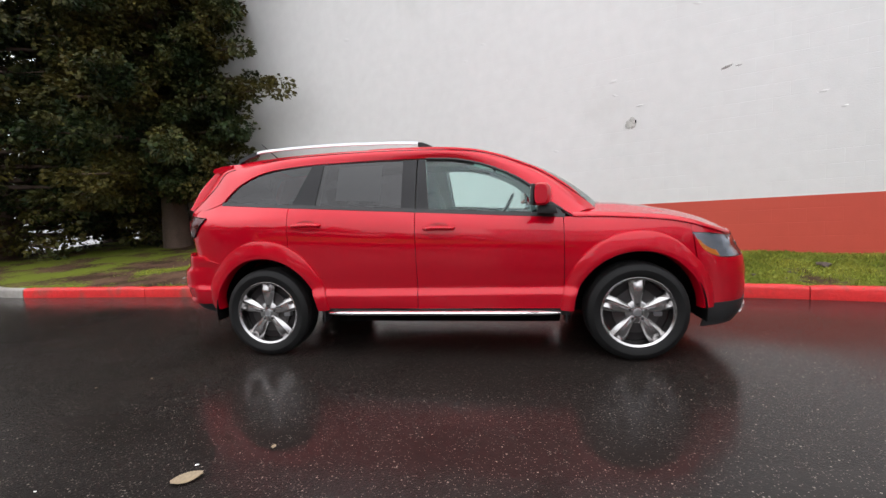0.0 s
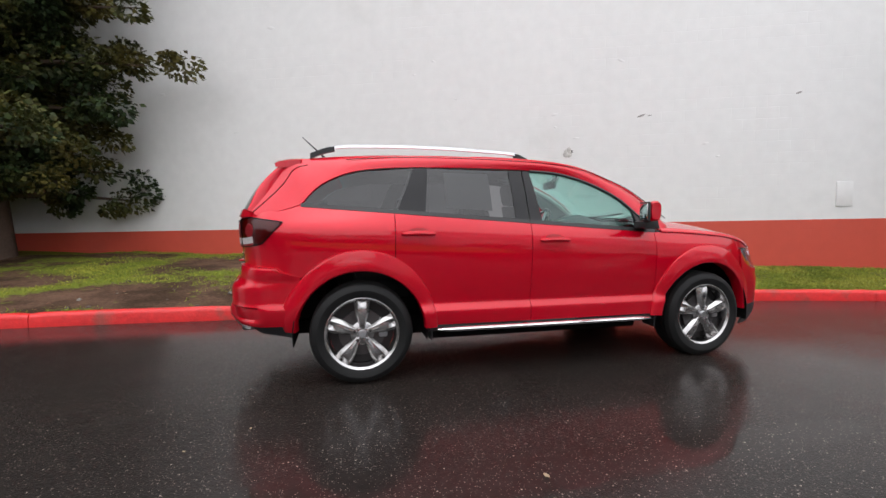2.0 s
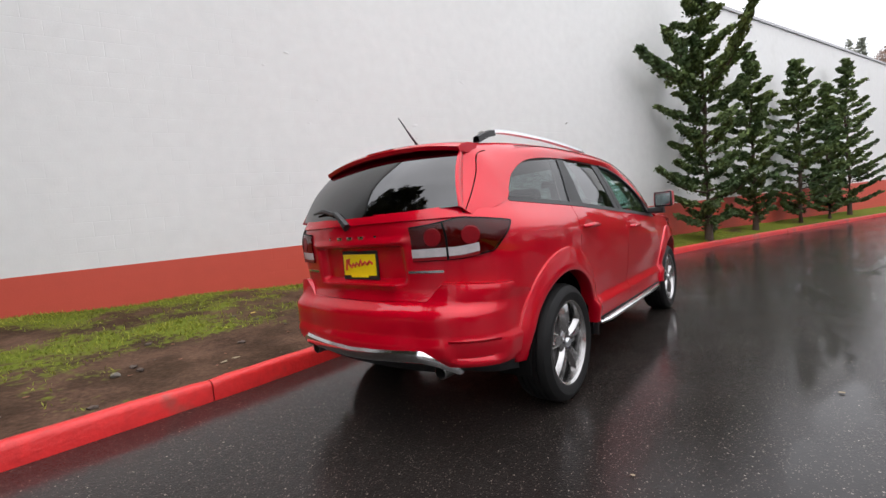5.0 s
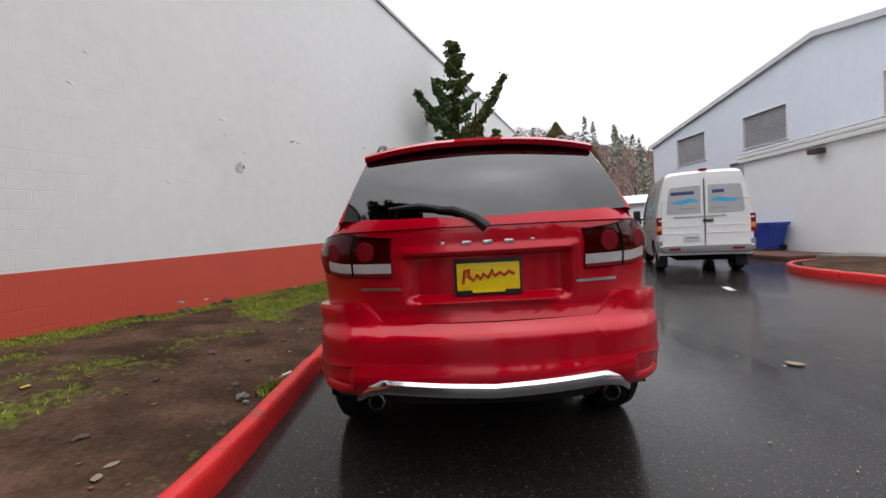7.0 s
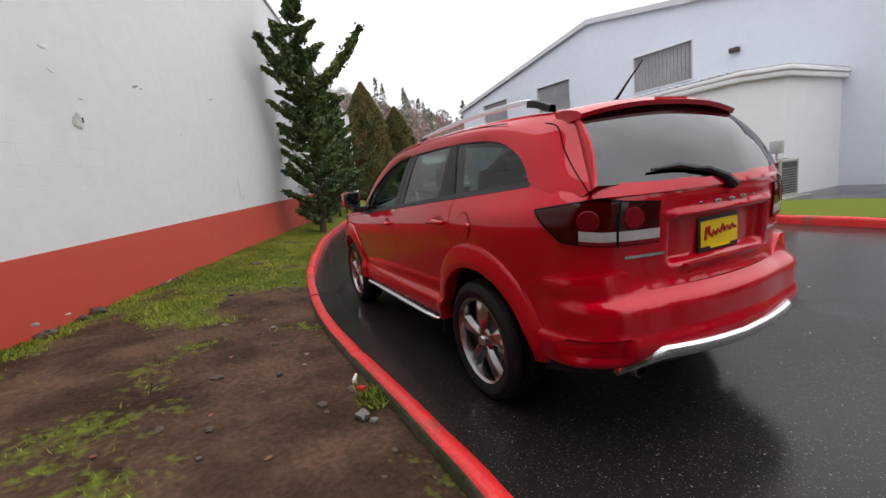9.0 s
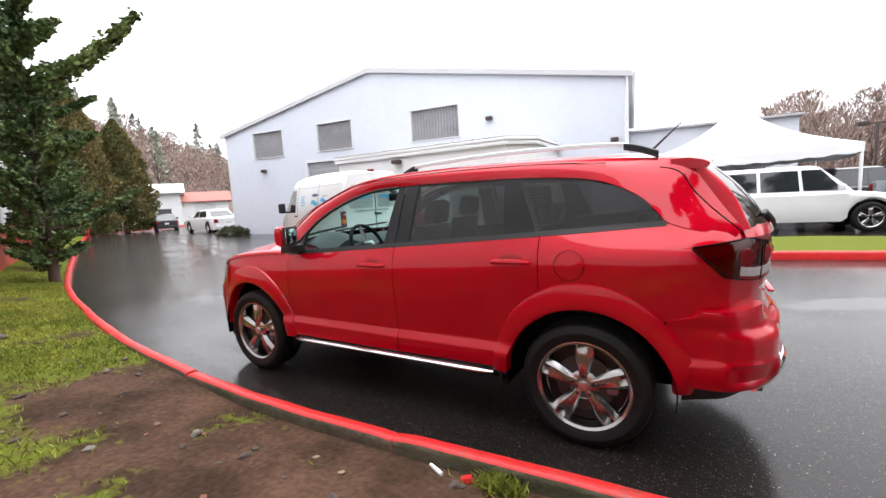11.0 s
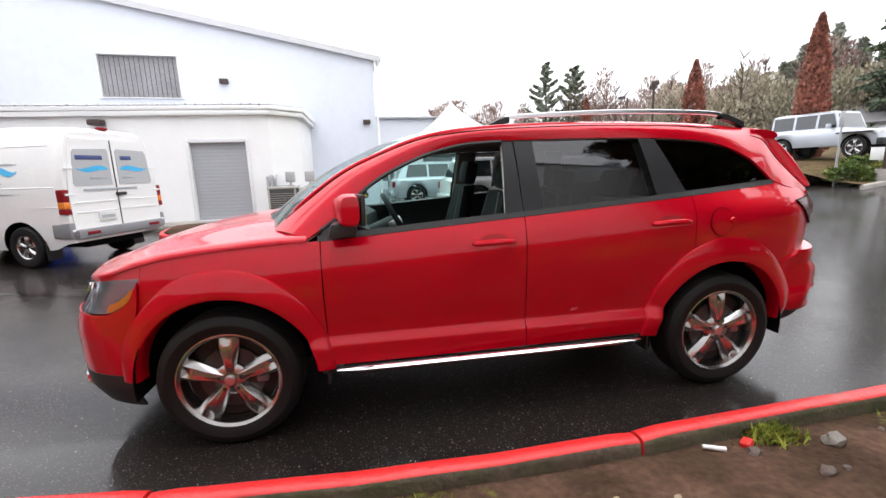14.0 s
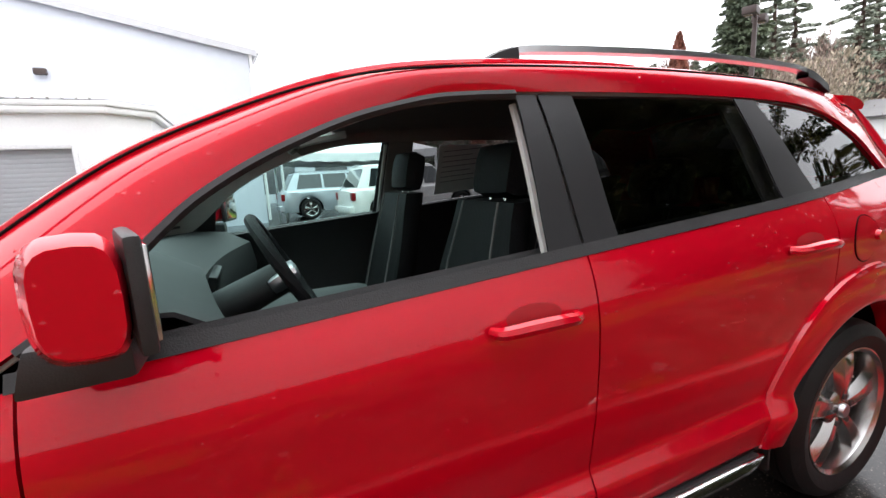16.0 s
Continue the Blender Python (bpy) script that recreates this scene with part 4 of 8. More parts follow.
    part("skid_plate", whole_end(list(np.linspace(0, s_of_y(0.62, False), 16)), lambda s: 0.3, lambda s: 0.36, 3, 0.014, 0.012, False), CHROME, car, "chrome front skid plate")
    # bonnet
    rows = []
    front, back = s_of_y(0.6, False), s_of_x(1.0)
    for u in np.linspace(0, 1, 40):
        s = front + (back - front) * u
        e = hull(s, wing_top(x_at(s)), 1)
        w = 1 - (e.x - 1.0) / (hull(front, 0.875, 1).x - 1.0)
        mx, mz = 2.295 - 0.965 * w, 0.908 + 0.242 * (1 - (1 - w) ** 1.8)
        mz = max(mz, e.z)
        # the edge rolls over from the wing into the crown
        roll = [(0.04 * (1 - math.cos(a)), 0.024 * math.sin(a)) for a in np.linspace(0, 1.45, 6)]
        ey, ez = e.y - roll[-1][0], e.z + roll[-1][1]
        mz = max(mz, ez + 0.004)
        half = [Vector((e.x, e.y - a, e.z + b)) for a, b in roll[:-1]]
        crown = [Vector((e.x + (mx - e.x) * (1 - g * g), ey * g, ez + (mz - ez) * (1 - abs(g) ** 2.6) + 0.010 * (smooth(0.5, 0.6, abs(g)) - smooth(0.62, 0.95, abs(g))) * smooth(0, 0.25, w))) for g in np.linspace(1, -1, 41)]
        rows.append(half + crown + [Vector((p.x, -p.y, p.z)) for p in half[::-1]])
    part("bonnet", sheet(rows, -0.012, flip=True), REDWET, car)
    # cowl, wipers, windscreen
    part("cowl", sheet([[Vector((x - 0.2 * (y / 0.7) ** 2, y, z)) for y in np.linspace(-0.7, 0.7, 15)] for x, z in ((1.33, 1.142), (1.25, 1.163), (1.12, 1.172))], 0.012, True), TRIM, car)
    for y0, y1 in ((0.55, -0.1), (-0.02, -0.6)):
        p = [Vector((1.27 - 0.2 * (y / 0.7) ** 2 - 0.02 * k, y, 1.182 + 0.012 * k)) for k, y in enumerate(np.linspace(y0, y1, 5))]
        part("front_wiper", tube(bmesh.new(), p, 0.011, 6), TRIM, car)
    left = spline(WS, 24)
    rows = []
    for k, p in enumerate(left):
        f = k / 23
        bow = 0.19 * (1 - f) + 0.1 * f
        rows.append([Vector((p[0] + bow * (1 - g * g), p[1] * g, p[2] - 0.03 * (1 - f) * (1 - g * g) + 0.045 * f * (1 - g * g))) for g in np.linspace(1, -1, 25)])
    part("windscreen", sheet(rows, 0.005, True), GLASS, car, "rain-wet clear windscreen")
    header = rows[-1]
    # roof
    rows = [header]
    for p in spline(EDGE[5:12], 30)[1:]:
        b = 0.1 * smooth(-0.5, 0.16, p[0])
        rows.append([Vector((p[0] + b * (1 - g * g), p[1] * g, p[2] + 0.045 * (1 - abs(g) ** 2.2))) for g in np.linspace(1, -1, 25)])
    part("roof", sheet(rows, 0.012, True), REDWET, car)
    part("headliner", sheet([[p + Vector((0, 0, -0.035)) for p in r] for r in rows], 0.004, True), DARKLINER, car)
    # tailgate with plate recess
    ts = list(np.linspace(s_of_y(0.585), NS, 44))
    l, r = across(ts, lambda s: 0.758, lambda s: 1.235, 36)
    rows = l + r[::-1][1:]
    for row in rows:
        for p in row:
            inset = smooth(0.39, 0.33, abs(p.y)) * smooth(0.84, 0.875, p.z) * smooth(1.062, 1.052, p.z)
            p.x += 0.05 * inset * (1 - 0.35 * smooth(0.88, 1.05, p.z) * 0)
            p.x -= 0.014 * smooth(1.055, 1.075, p.z) * smooth(1.11, 1.08, p.z) * smooth(0.45, 0.36, abs(p.y))
    gate = part("tailgate", sheet(rows, -0.01), RED, car)
    top = [Vector((-2.0 - 0.035 * (1 - (y / 0.55) ** 2), y, 1.575 + 0.03 * (1 - (y / 0.55) ** 2))) for y in np.linspace(0.56, -0.56, 25)]
    bot = [Vector((-2.355 + 0.155 * (y / 0.71) ** 2, y, 1.222 + 0.02 * (y / 0.71) ** 2)) for y in np.linspace(0.68, -0.68, 25)]
    rows = [[a + (b - a) * f + Vector((-0.03 * math.sin(math.pi * f), 0, 0.012 * math.sin(math.pi * f))) for a, b in zip(top, bot)] for f in np.linspace(0, 1, 12)]
    part("rear_window", sheet(rows, 0, True), REARTINT, gate, "dark rear window with rain drops")
    for sd in (1, -1):
        col = [r[0] if sd > 0 else r[-1] for r in rows]
        edge = [Vector((p[0], p[1] * sd, p[2])) for p in spline([EDGE[11], EDGE[12], EDGE[13], EDGE[14]], len(col))]
        part("window_edge", sheet([[e + (c - e) * f + Vector((-0.012 * math.sin(math.pi * f), 0.012 * sd * math.sin(math.pi * f), 0)) for f in np.linspace(0, 1, 6)] for e, c in zip(edge, col)], 0.004, sd > 0), RED, gate)
    # spoiler
    rows = []
    for y in np.linspace(0.585, -0.585, 31):
        g = 1 - abs(y / 0.585) ** 2.4
        z = 1.60 + 0.052 * g
        xb = -2.0 - 0.085 * (0.55 + 0.45 * g)
        rows.append([Vector((-1.86, y, z + 0.006)), Vector((-1.95, y, z + 0.004)), Vector((xb + 0.03, y, z - 0.012)), Vector((xb, y, z - 0.03)), Vector((xb + 0.012, y, z - 0.052)), Vector((-1.95, y, z - 0.055)), Vector((-1.88, y, z - 0.05))])
    bm = bmesh.new()
    vs = grid(bm, rows, True)
    bm.faces.new(vs[0][::-1]), bm.faces.new(vs[-1])
    bmesh.ops.recalc_face_normals(bm, faces=bm.faces)
    sp = part("tail_spoiler", bm, RED, gate)
    part("brake_light", boxed((-2.072, 0, 1.628), (0.012, 0.24, 0.018), 0.004), LENSDARK, gate)
    # rear wiper
    bm = tube(bmesh.new(), [(-2.38, -0.0, 1.178), (-2.375, 0.05, 1.222), (-2.345, 0.14, 1.265), (-2.33, 0.22, 1.272)], [0.026, 0.02, 0.016, 0.012], 8)
    bm = tube(bm, [(-2.345, 0.12, 1.258), (-2.315, 0.3, 1.292), (-2.29, 0.44, 1.285)], [0.011, 0.014, 0.006], 6)
    part("rear_wiper", bm, TRIM, gate)
    # plate, badges
    part("plate_frame", boxed((-2.306, 0.0, 0.952), (0.012, 0.31, 0.17), 0.005), TRIM, gate)
    part("number_plate", boxed((-2.3135, 0.0, 0.955), (0.006, 0.286, 0.125), 0.002), YELLOW, gate, "yellow dealer plate with red script")
    bm = tube(bmesh.new(), [(-2.318, y, z) for y, z in ((0.115, 0.925), (0.105, 0.985), (0.085, 0.99), (0.09, 0.962), (0.065, 0.94), (0.05, 0.963), (0.035, 0.945), (0.02, 0.968), (0.0, 0.95), (-0.02, 0.985), (-0.03, 0.955), (-0.055, 0.972), (-0.075, 0.957), (-0.095, 0.976), (-0.12, 0.962))], 0.008, 6)
    part("plate_script", bm, REDINK, gate)
    part("plate_rule", boxed((-2.318, 0.0, 0.888), (0.004, 0.15, 0.012)), YELLOW, gate)
    for y in (0.19, 0.095, 0.0, -0.095, -0.19):
        part("badge", boxed((-2.371 + 0.04 * (y / 0.3) ** 2, y, 1.113), (0.008, 0.042, 0.018), 0.003), CHROME, gate, "small chrome badge bar")
    for y0, w in ((0.50, 0.19), (-0.50, 0.2)):
        s = s_of_y(abs(y0))
        sd = 1 if y0 > 0 else -1
        part("badge", skin(np.linspace(s_of_y(abs(y0) + w / 2), s_of_y(abs(y0) - w / 2), 8), lambda s: 0.908, lambda s: 0.921, sd, 1, 0.004, 0.003), CHROME, gate, "chrome model badge strip")
    part("plate_ledge", boxed((-2.352, 0, 0.846), (0.03, 0.62, 0.012), 0.004), RED, gate)
    # aerial
    bm = tube(bmesh.new(), [(-1.70, -0.01, 1.685), (-1.72, -0.01, 1.70), (-1.80, -0.01, 1.775), (-1.897, -0.015, 1.865)], [0.018, 0.009, 0.006, 0.0035], 8)
    part("aerial", bm, TRIM, car)
    # fuel door
    ring = [hull(s_of_x(-1.385 + 0.082 * math.cos(a)), 1.056 + 0.082 * math.sin(a), 1, 0.001) for a in np.linspace(0, 2 * math.pi, 41)]
    part("fuel_door_gap", tube(bmesh.new(), ring, 0.0018, 5), SHELL, car)
    bm = bmesh.new()
    rows = [[hull(s_of_x(-1.385 + q * 0.079 * math.cos(a)), 1.056 + q * 0.079 * math.sin(a), 1, 0.004) for a in np.linspace(0, 2 * math.pi, 33)] for q in (0.02, 0.5, 1.0)]
    grid(bm, rows)
    part("fuel_door", bm, RED, car)
    part("fuel_door_pull", rod(bmesh.new(), hull(s_of_x(-1.45), 1.062, 1, 0.0), hull(s_of_x(-1.45), 1.062, 1, 0.016), 0.02, 0.016, 14), RED, car)
    # dark inner shell behind the gaps, floor and underbody
    for sd in (1, -1):
        rows = [[hull(s, z0 + (min(belt(x_at(s)), wing_top(x_at(s)) if x_at(s) > 0.95 else 9.0) - 0.03 - z0) * k / 6, sd, -0.03) for k in range(7)] for s in xs(1.9, -2.0, 0.1) for z0 in (arch(x_at(s), 0.39) + 0.0,)]
        part("inner_shell", sheet(rows, 0.004), SHELL, car)
        part("door_trim", skin(xs(0.9, -0.16, 0.1), lambda s: 0.5 + 0, lambda s: belt(x_at(s)) + 0.012, sd, 6, -0.06, 0.01), TRIM, car)
        part("rear_door_trim", skin(xs(-0.18, -1.9, 0.1), lambda s: max(0.6, arch(x_at(s), 0.5) + 0.04), lambda s: belt(x_at(s)) + 0.012, sd, 6, -0.06, 0.01), TRIM, car)
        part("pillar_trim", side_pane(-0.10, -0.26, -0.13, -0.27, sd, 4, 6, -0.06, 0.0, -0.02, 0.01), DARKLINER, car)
        part("door_seal", tube(bmesh.new(), [hull(s_of_x(-0.085 - 0.03 * k / 8), belt(-0.085) + (dlo_top(-0.1) - 0.03 - belt(-0.085)) * k / 8, sd, -0.05) for k in range(9)], 0.011, 6), LINER, car)
        part("pillar_trim", side_pane(-0.97, -1.2, -0.93, -1.07, sd, 4, 6, -0.05, 0.0, -0.02, 0.01), LINER, car)
        c1 = spline(EDGE[:6], 20)
        part("screen_pillar_trim", tube(bmesh.new(), [Vector((p[0] - 0.05, (p[1] - 0.035) * sd, p[2] - 0.03)) for p in c1], 0.03, 8), LINER, car)
    part("floor_pan", boxed((0.0, 0, 0.34), (3.9, 1.04, 0.1), 0.01), SHELL, car)
    part("floor_side", boxed((0.0, 0, 0.3), (1.86, 1.36, 0.14), 0.03), SHELL, car)
    part("rear_floor", boxed((-2.0, 0, 0.5), (0.5, 1.0, 0.2), 0.02), SHELL, car)
    part("engine_bay", boxed((1.6, 0, 0.65), (1.1, 1.0, 0.5), 0.02), SHELL, car)
    part("fuel_tank", boxed((-0.6, 0, 0.29), (0.9, 1.0, 0.12), 0.03), SHELL, car)
    part("rear_axle", rod(bmesh.new(), (-1.445, -0.7, 0.36), (-1.445, 0.7, 0.36), 0.045), SHELL, car)
    part("front_axle", rod(bmesh.new(), (1.445, -0.7, 0.36), (1.445, 0.7, 0.36), 0.045), SHELL, car)
    # cabin
    rows = []
    for x, z in ((1.22, 1.115), (1.0, 1.135), (0.86, 1.12), (0.76, 1.06), (0.74, 0.95), (0.8, 0.7)):
        rows.append([Vector((x - 0.12 * (y / 0.74) ** 2, y, z + (0.075 * math.exp(-((y - 0.37) / 0.18) ** 2) if x < 1.1 and z > 1 else 0))) for y in np.linspace(0.76, -0.76, 25)])
    part("dashboard", sheet(rows, 0.01), DASH, car)
    part("centre_console", boxed((0.55, 0, 0.72), (0.75, 0.24, 0.42), 0.05), DASH, car)
    part("centre_screen", boxed((0.745, 0.0, 1.0), (0.03, 0.24, 0.14), 0.01, pose(0, 0, 0, 0, -15, 0)), PILLAR, car)
    bm = bmesh.new()
    m = pose(0.5, 0.37, 1.1, 0, -62, 0)
    ring = [m @ Vector((0.185 * math.cos(a), 0.185 * math.sin(a), 0)) for a in np.linspace(0, 2 * math.pi, 37)]
    tube(bm, ring, 0.017, 8)
    part("steering_wheel", bm, SEAT, car)
    bm = bmesh.new()
    box(bm, m @ Vector((0, 0, -0.02)), (0.09, 0.13, 0.05), 0.02, pose(0, 0, 0, 0, 28, 0))
    for a in (0.25, math.pi - 0.25, -math.pi / 2):
        rod(bm, m @ Vector((0, 0, -0.01)), m @ Vector((0.18 * math.sin(a) * -1, 0.18 * math.cos(a), 0)), 0.018, 0.014, 8)
    part("steering_spokes", bm, SATIN, car)
    part("steering_column", rod(bmesh.new(), m @ Vector((0, 0, -0.02)), (0.85, 0.37, 0.95), 0.05, 0.06, 12), DASH, car)
    part("interior_mirror", boxed((0.42, 0.0, 1.5), (0.03, 0.24, 0.07), 0.02), TRIM, car)
    part("mirror_stem", rod(bmesh.new(), (0.42, 0, 1.52), (0.5, 0, 1.585), 0.02, 0.03, 8), TRIM, car)

    def seat(name, x, y, w, back=0.62):
        bm = bmesh.new()
        rows = []
        for k, f in enumerate(np.linspace(0, 1, 12)):
            cx, cz = x - 0.28 - 0.16 * f, 0.62 + back * f
            ww = w * (1.0 - 0.22 * smooth(0.5, 1, f))
            th = 0.075 - 0.02 * f
            ring = []
            for a in np.linspace(0, 2 * math.pi, 25)[:-1]:
                c, s = math.cos(a), math.sin(a)
                px = abs(c) ** 0.6 * math.copysign(1, c) * th + 0.035 * abs(s) ** 4
                py = abs(s) ** 0.5 * math.copysign(1, s) * ww / 2
                ring.append(Vector((cx + px, y + py, cz)))
            rows.append(ring)
        vs = grid(bm, rows, True)
        bm.faces.new(vs[0][::-1]), bm.faces.new(vs[-1])
        b = part(name, bm, SEAT, car, "black leather seat with pale seams")
        part("seat_cushion", boxed((x - 0.02, y, 0.62), (0.54, w, 0.16), 0.06), SEAT, b)
        bm = boxed((x - 0.465, y, 0.62 + back + 0.10), (0.11, 0.26, 0.19), 0.052, pose(0, 0, 0, 0, -12, 0))
        part("headrest", bm, SEAT, b)
        for o in (-0.05, 0.05):
            part("headrest_post", rod(bmesh.new(), (x - 0.445, y + o, 0.6 + back), (x - 0.46, y + o, 0.62 + back + 0.09), 0.007), CHROME, b)
        for o in (-0.3, 0.3):
            pts = [Vector((x - 0.28 - 0.16 * f + 0.082 - 0.02 * f, y + o * w * (1 - 0.2 * smooth(0.5, 1, f)), 0.64 + back * f)) for f in np.linspace(0.05, 0.97, 10)]
            part("seam", tube(bmesh.new(), pts, 0.004, 5), STITCH, b)
    seat("front_seat", 0.23, 0.37, 0.52, 0.64)
    seat("front_seat", 0.325, -0.37, 0.52, 0.66)
    seat("rear_seat", -0.52, 0.4, 0.5, 0.56)
    seat("rear_seat", -0.52, -0.4, 0.5, 0.56)
    seat("third_row_seat", -1.25, 0.3, 0.5, 0.5)
    seat("third_row_seat", -1.25, -0.3, 0.5, 0.5)
    # price sheet in the passenger-side rear window
    bm = side_pane(-0.46, -0.82, -0.46, -0.82, -1, 4, 4, -0.016, 0.06, -0.04, 0.002)
    st = part("window_sticker", bm, PAPER, car, "printed white price sheet")
    for k in range(7):
        bm = side_pane(-0.49, -0.79 + 0.05 * (k % 3), -0.49, -0.79 + 0.05 * (k % 3), -1, 2, 1, -0.021, 0.13 + 0.03 * k, -1.0, 0.001)
        part("print_line", bm, PRINT, st)
    return car


red_suv()


# ---------------------------------------------------------------- ground, kerbs, wall
def rise(x, y):
    """The lot climbs behind the car's tail and beyond the island."""
    return 0.065 * max(0.0, -9.5 - x) * smooth(-9.0, -14.0, x) * smooth(9.0, 1.0, y) * (1 - 0.5 * smooth(-30, -90, x))


def ground():
    ax = [-600, -300, -150, -90, -60, -45, -36, -30] + list(np.arange(-26, 60, 1.0)) + [70, 90, 130, 200, 350, 600]
    ay = [-600, -300, -150, -90, -60, -45, -36] + list(np.arange(-30, 16, 1.0)) + [20, 30, 60, 130, 300, 600]
    rows = [[Vector((x, y, rise(x, y))) for y in ay] for x in ax]
    whole("ground", sheet(rows, 0, True), ASPHALT, "wet dark asphalt with shallow puddles and light grit", "asphalt", "structure")


ground()

KERB = [(-7.0, 1.42), (-5.5, 1.42), (-4.0, 1.39), (-2.5, 1.31), (-1.5, 1.33), (0, 1.40), (1.0, 1.385), (2.0, 1.30), (3.0, 1.18), (4.0, 1.0), (5.0, 0.8), (6.0, 0.56), (7.0, 0.33), (8.0, 0.06), (9.5, -0.38), (12, -1.22), (16, -2.62), (22, -4.8), (31, -8.1), (39, -11.2), (43, -13.4), (46, -18), (48, -26)]
kerb_y = line([p[0] for p in KERB[:-3]], [p[1] for p in KERB[:-3]])
WALL_O, WALL_D = Vector((-9.0, 3.499 + 0.3529 * 11.569, 0)), Vector((0.943, -0.3328, 0))


def wall_y(x):
    return 3.499 - 0.3529 * (x - 2.569)


PROFILE = [(0.0, -0.02), (0.004, 0.105), (0.014, 0.135), (0.036, 0.148), (0.086, 0.148), (0.106, 0.138), (0.114, 0.112), (0.118, -0.02)]


def resample(pts, step):
    pts = [np.array(p, float) for p in spline(pts, 12 * len(pts))]
    d = np.r_[0, np.cumsum([np.linalg.norm(b - a) for a, b in zip(pts, pts[1:])])]
    n = max(int(d[-1] / step), 2)
    return [np.array([np.interp(t, d, [p[i] for p in pts]) for i in range(2)]) for t in np.linspace(0, d[-1], n + 1)]


KERBBACK = material("mossy_kerb_back", (0.11, 0.088, 0.06), 0.8, vary=0.5, scale=6, bump=0.9, bscale=40, second=(0.05, 0.055, 0.024), mix=(0.42, 0.6), mscale=3.0)


def kerb(name, pts, away, mat, label, seg=2.2, prof=PROFILE, jitter=0.006):
    """A kerb of cast lengths along pts; away: +1 when the raised side lies left of the way along pts."""
    root = thing(name, label, "kerb", kind="structure")
    path = resample(pts, 0.12)
    per = int(seg / 0.12)
    rnd = random.Random(5)
    for a in range(0, len(path) - 1, per):
        b = min(a + per, len(path) - 1)
        rows = []
        dz, dn = rnd.uniform(-jitter, jitter), rnd.uniform(-jitter, jitter)
        for i in range(a, b + 1):
            p, t = path[i].copy(), path[min(i + 1, len(path) - 1)] - path[max(i - 1, 0)]
            t = t / np.linalg.norm(t)
            n = np.array([-t[1], t[0]]) * away
            if i == a and a > 0:
                p = p + t * 0.005
            if i == b:
                p = p - t * 0.005
            z0 = rise(p[0], p[1])
            worn = 0.006 * noise.noise((p[0] * 3, p[1] * 3, 1.0))
            edge = -0.01 if i in (a, b) else 0.0
            rows.append([Vector((p[0] + n[0] * (o + dn), p[1] + n[1] * (o + dn), z0 + (z + dz + worn + (edge if z > 0.1 else 0)))) for o, z in prof])
        bm = sheet(rows, 0, away < 0)
        bm2 = bm
        for row in (rows[0], rows[-1]):
            vs = [bm2.verts.new(v) for v in row]
            bm2.faces.new(vs)
        ks = part("kerb_stone", bm2, mat, root, "", 50)
        if mat is KERBRED:
            ks.data.materials.append(KERBBACK)
            for q in ks.data.polygons:
                c = np.array(q.center[:2])
                i = a + int(np.argmin([np.hypot(*(w - c)) for w in path[a : b + 1]]))
                t = path[min(i + 1, len(path) - 1)] - path[max(i - 1, 0)]
                if float(np.dot(c - path[i], np.array([-t[1], t[0]]) / np.linalg.norm(t))) * away > 0.108 - dn * 0 + min(dn, 0) * 0 and abs(q.normal.z) < 0.9:
                    q.material_index = 1
    return root


kerb("kerb", KERB, 1, KERBRED, "worn red-painted concrete kerb beside the road")
kerb("end_kerb", [(-7.02, 1.42), (-7.6, 1.5), (-8.6, 1.9), (-10.5, 2.6), (-14, 3.2), (-20, 3.6)], -1, CONCRETE, "bare grey concrete kerb beyond the red one")


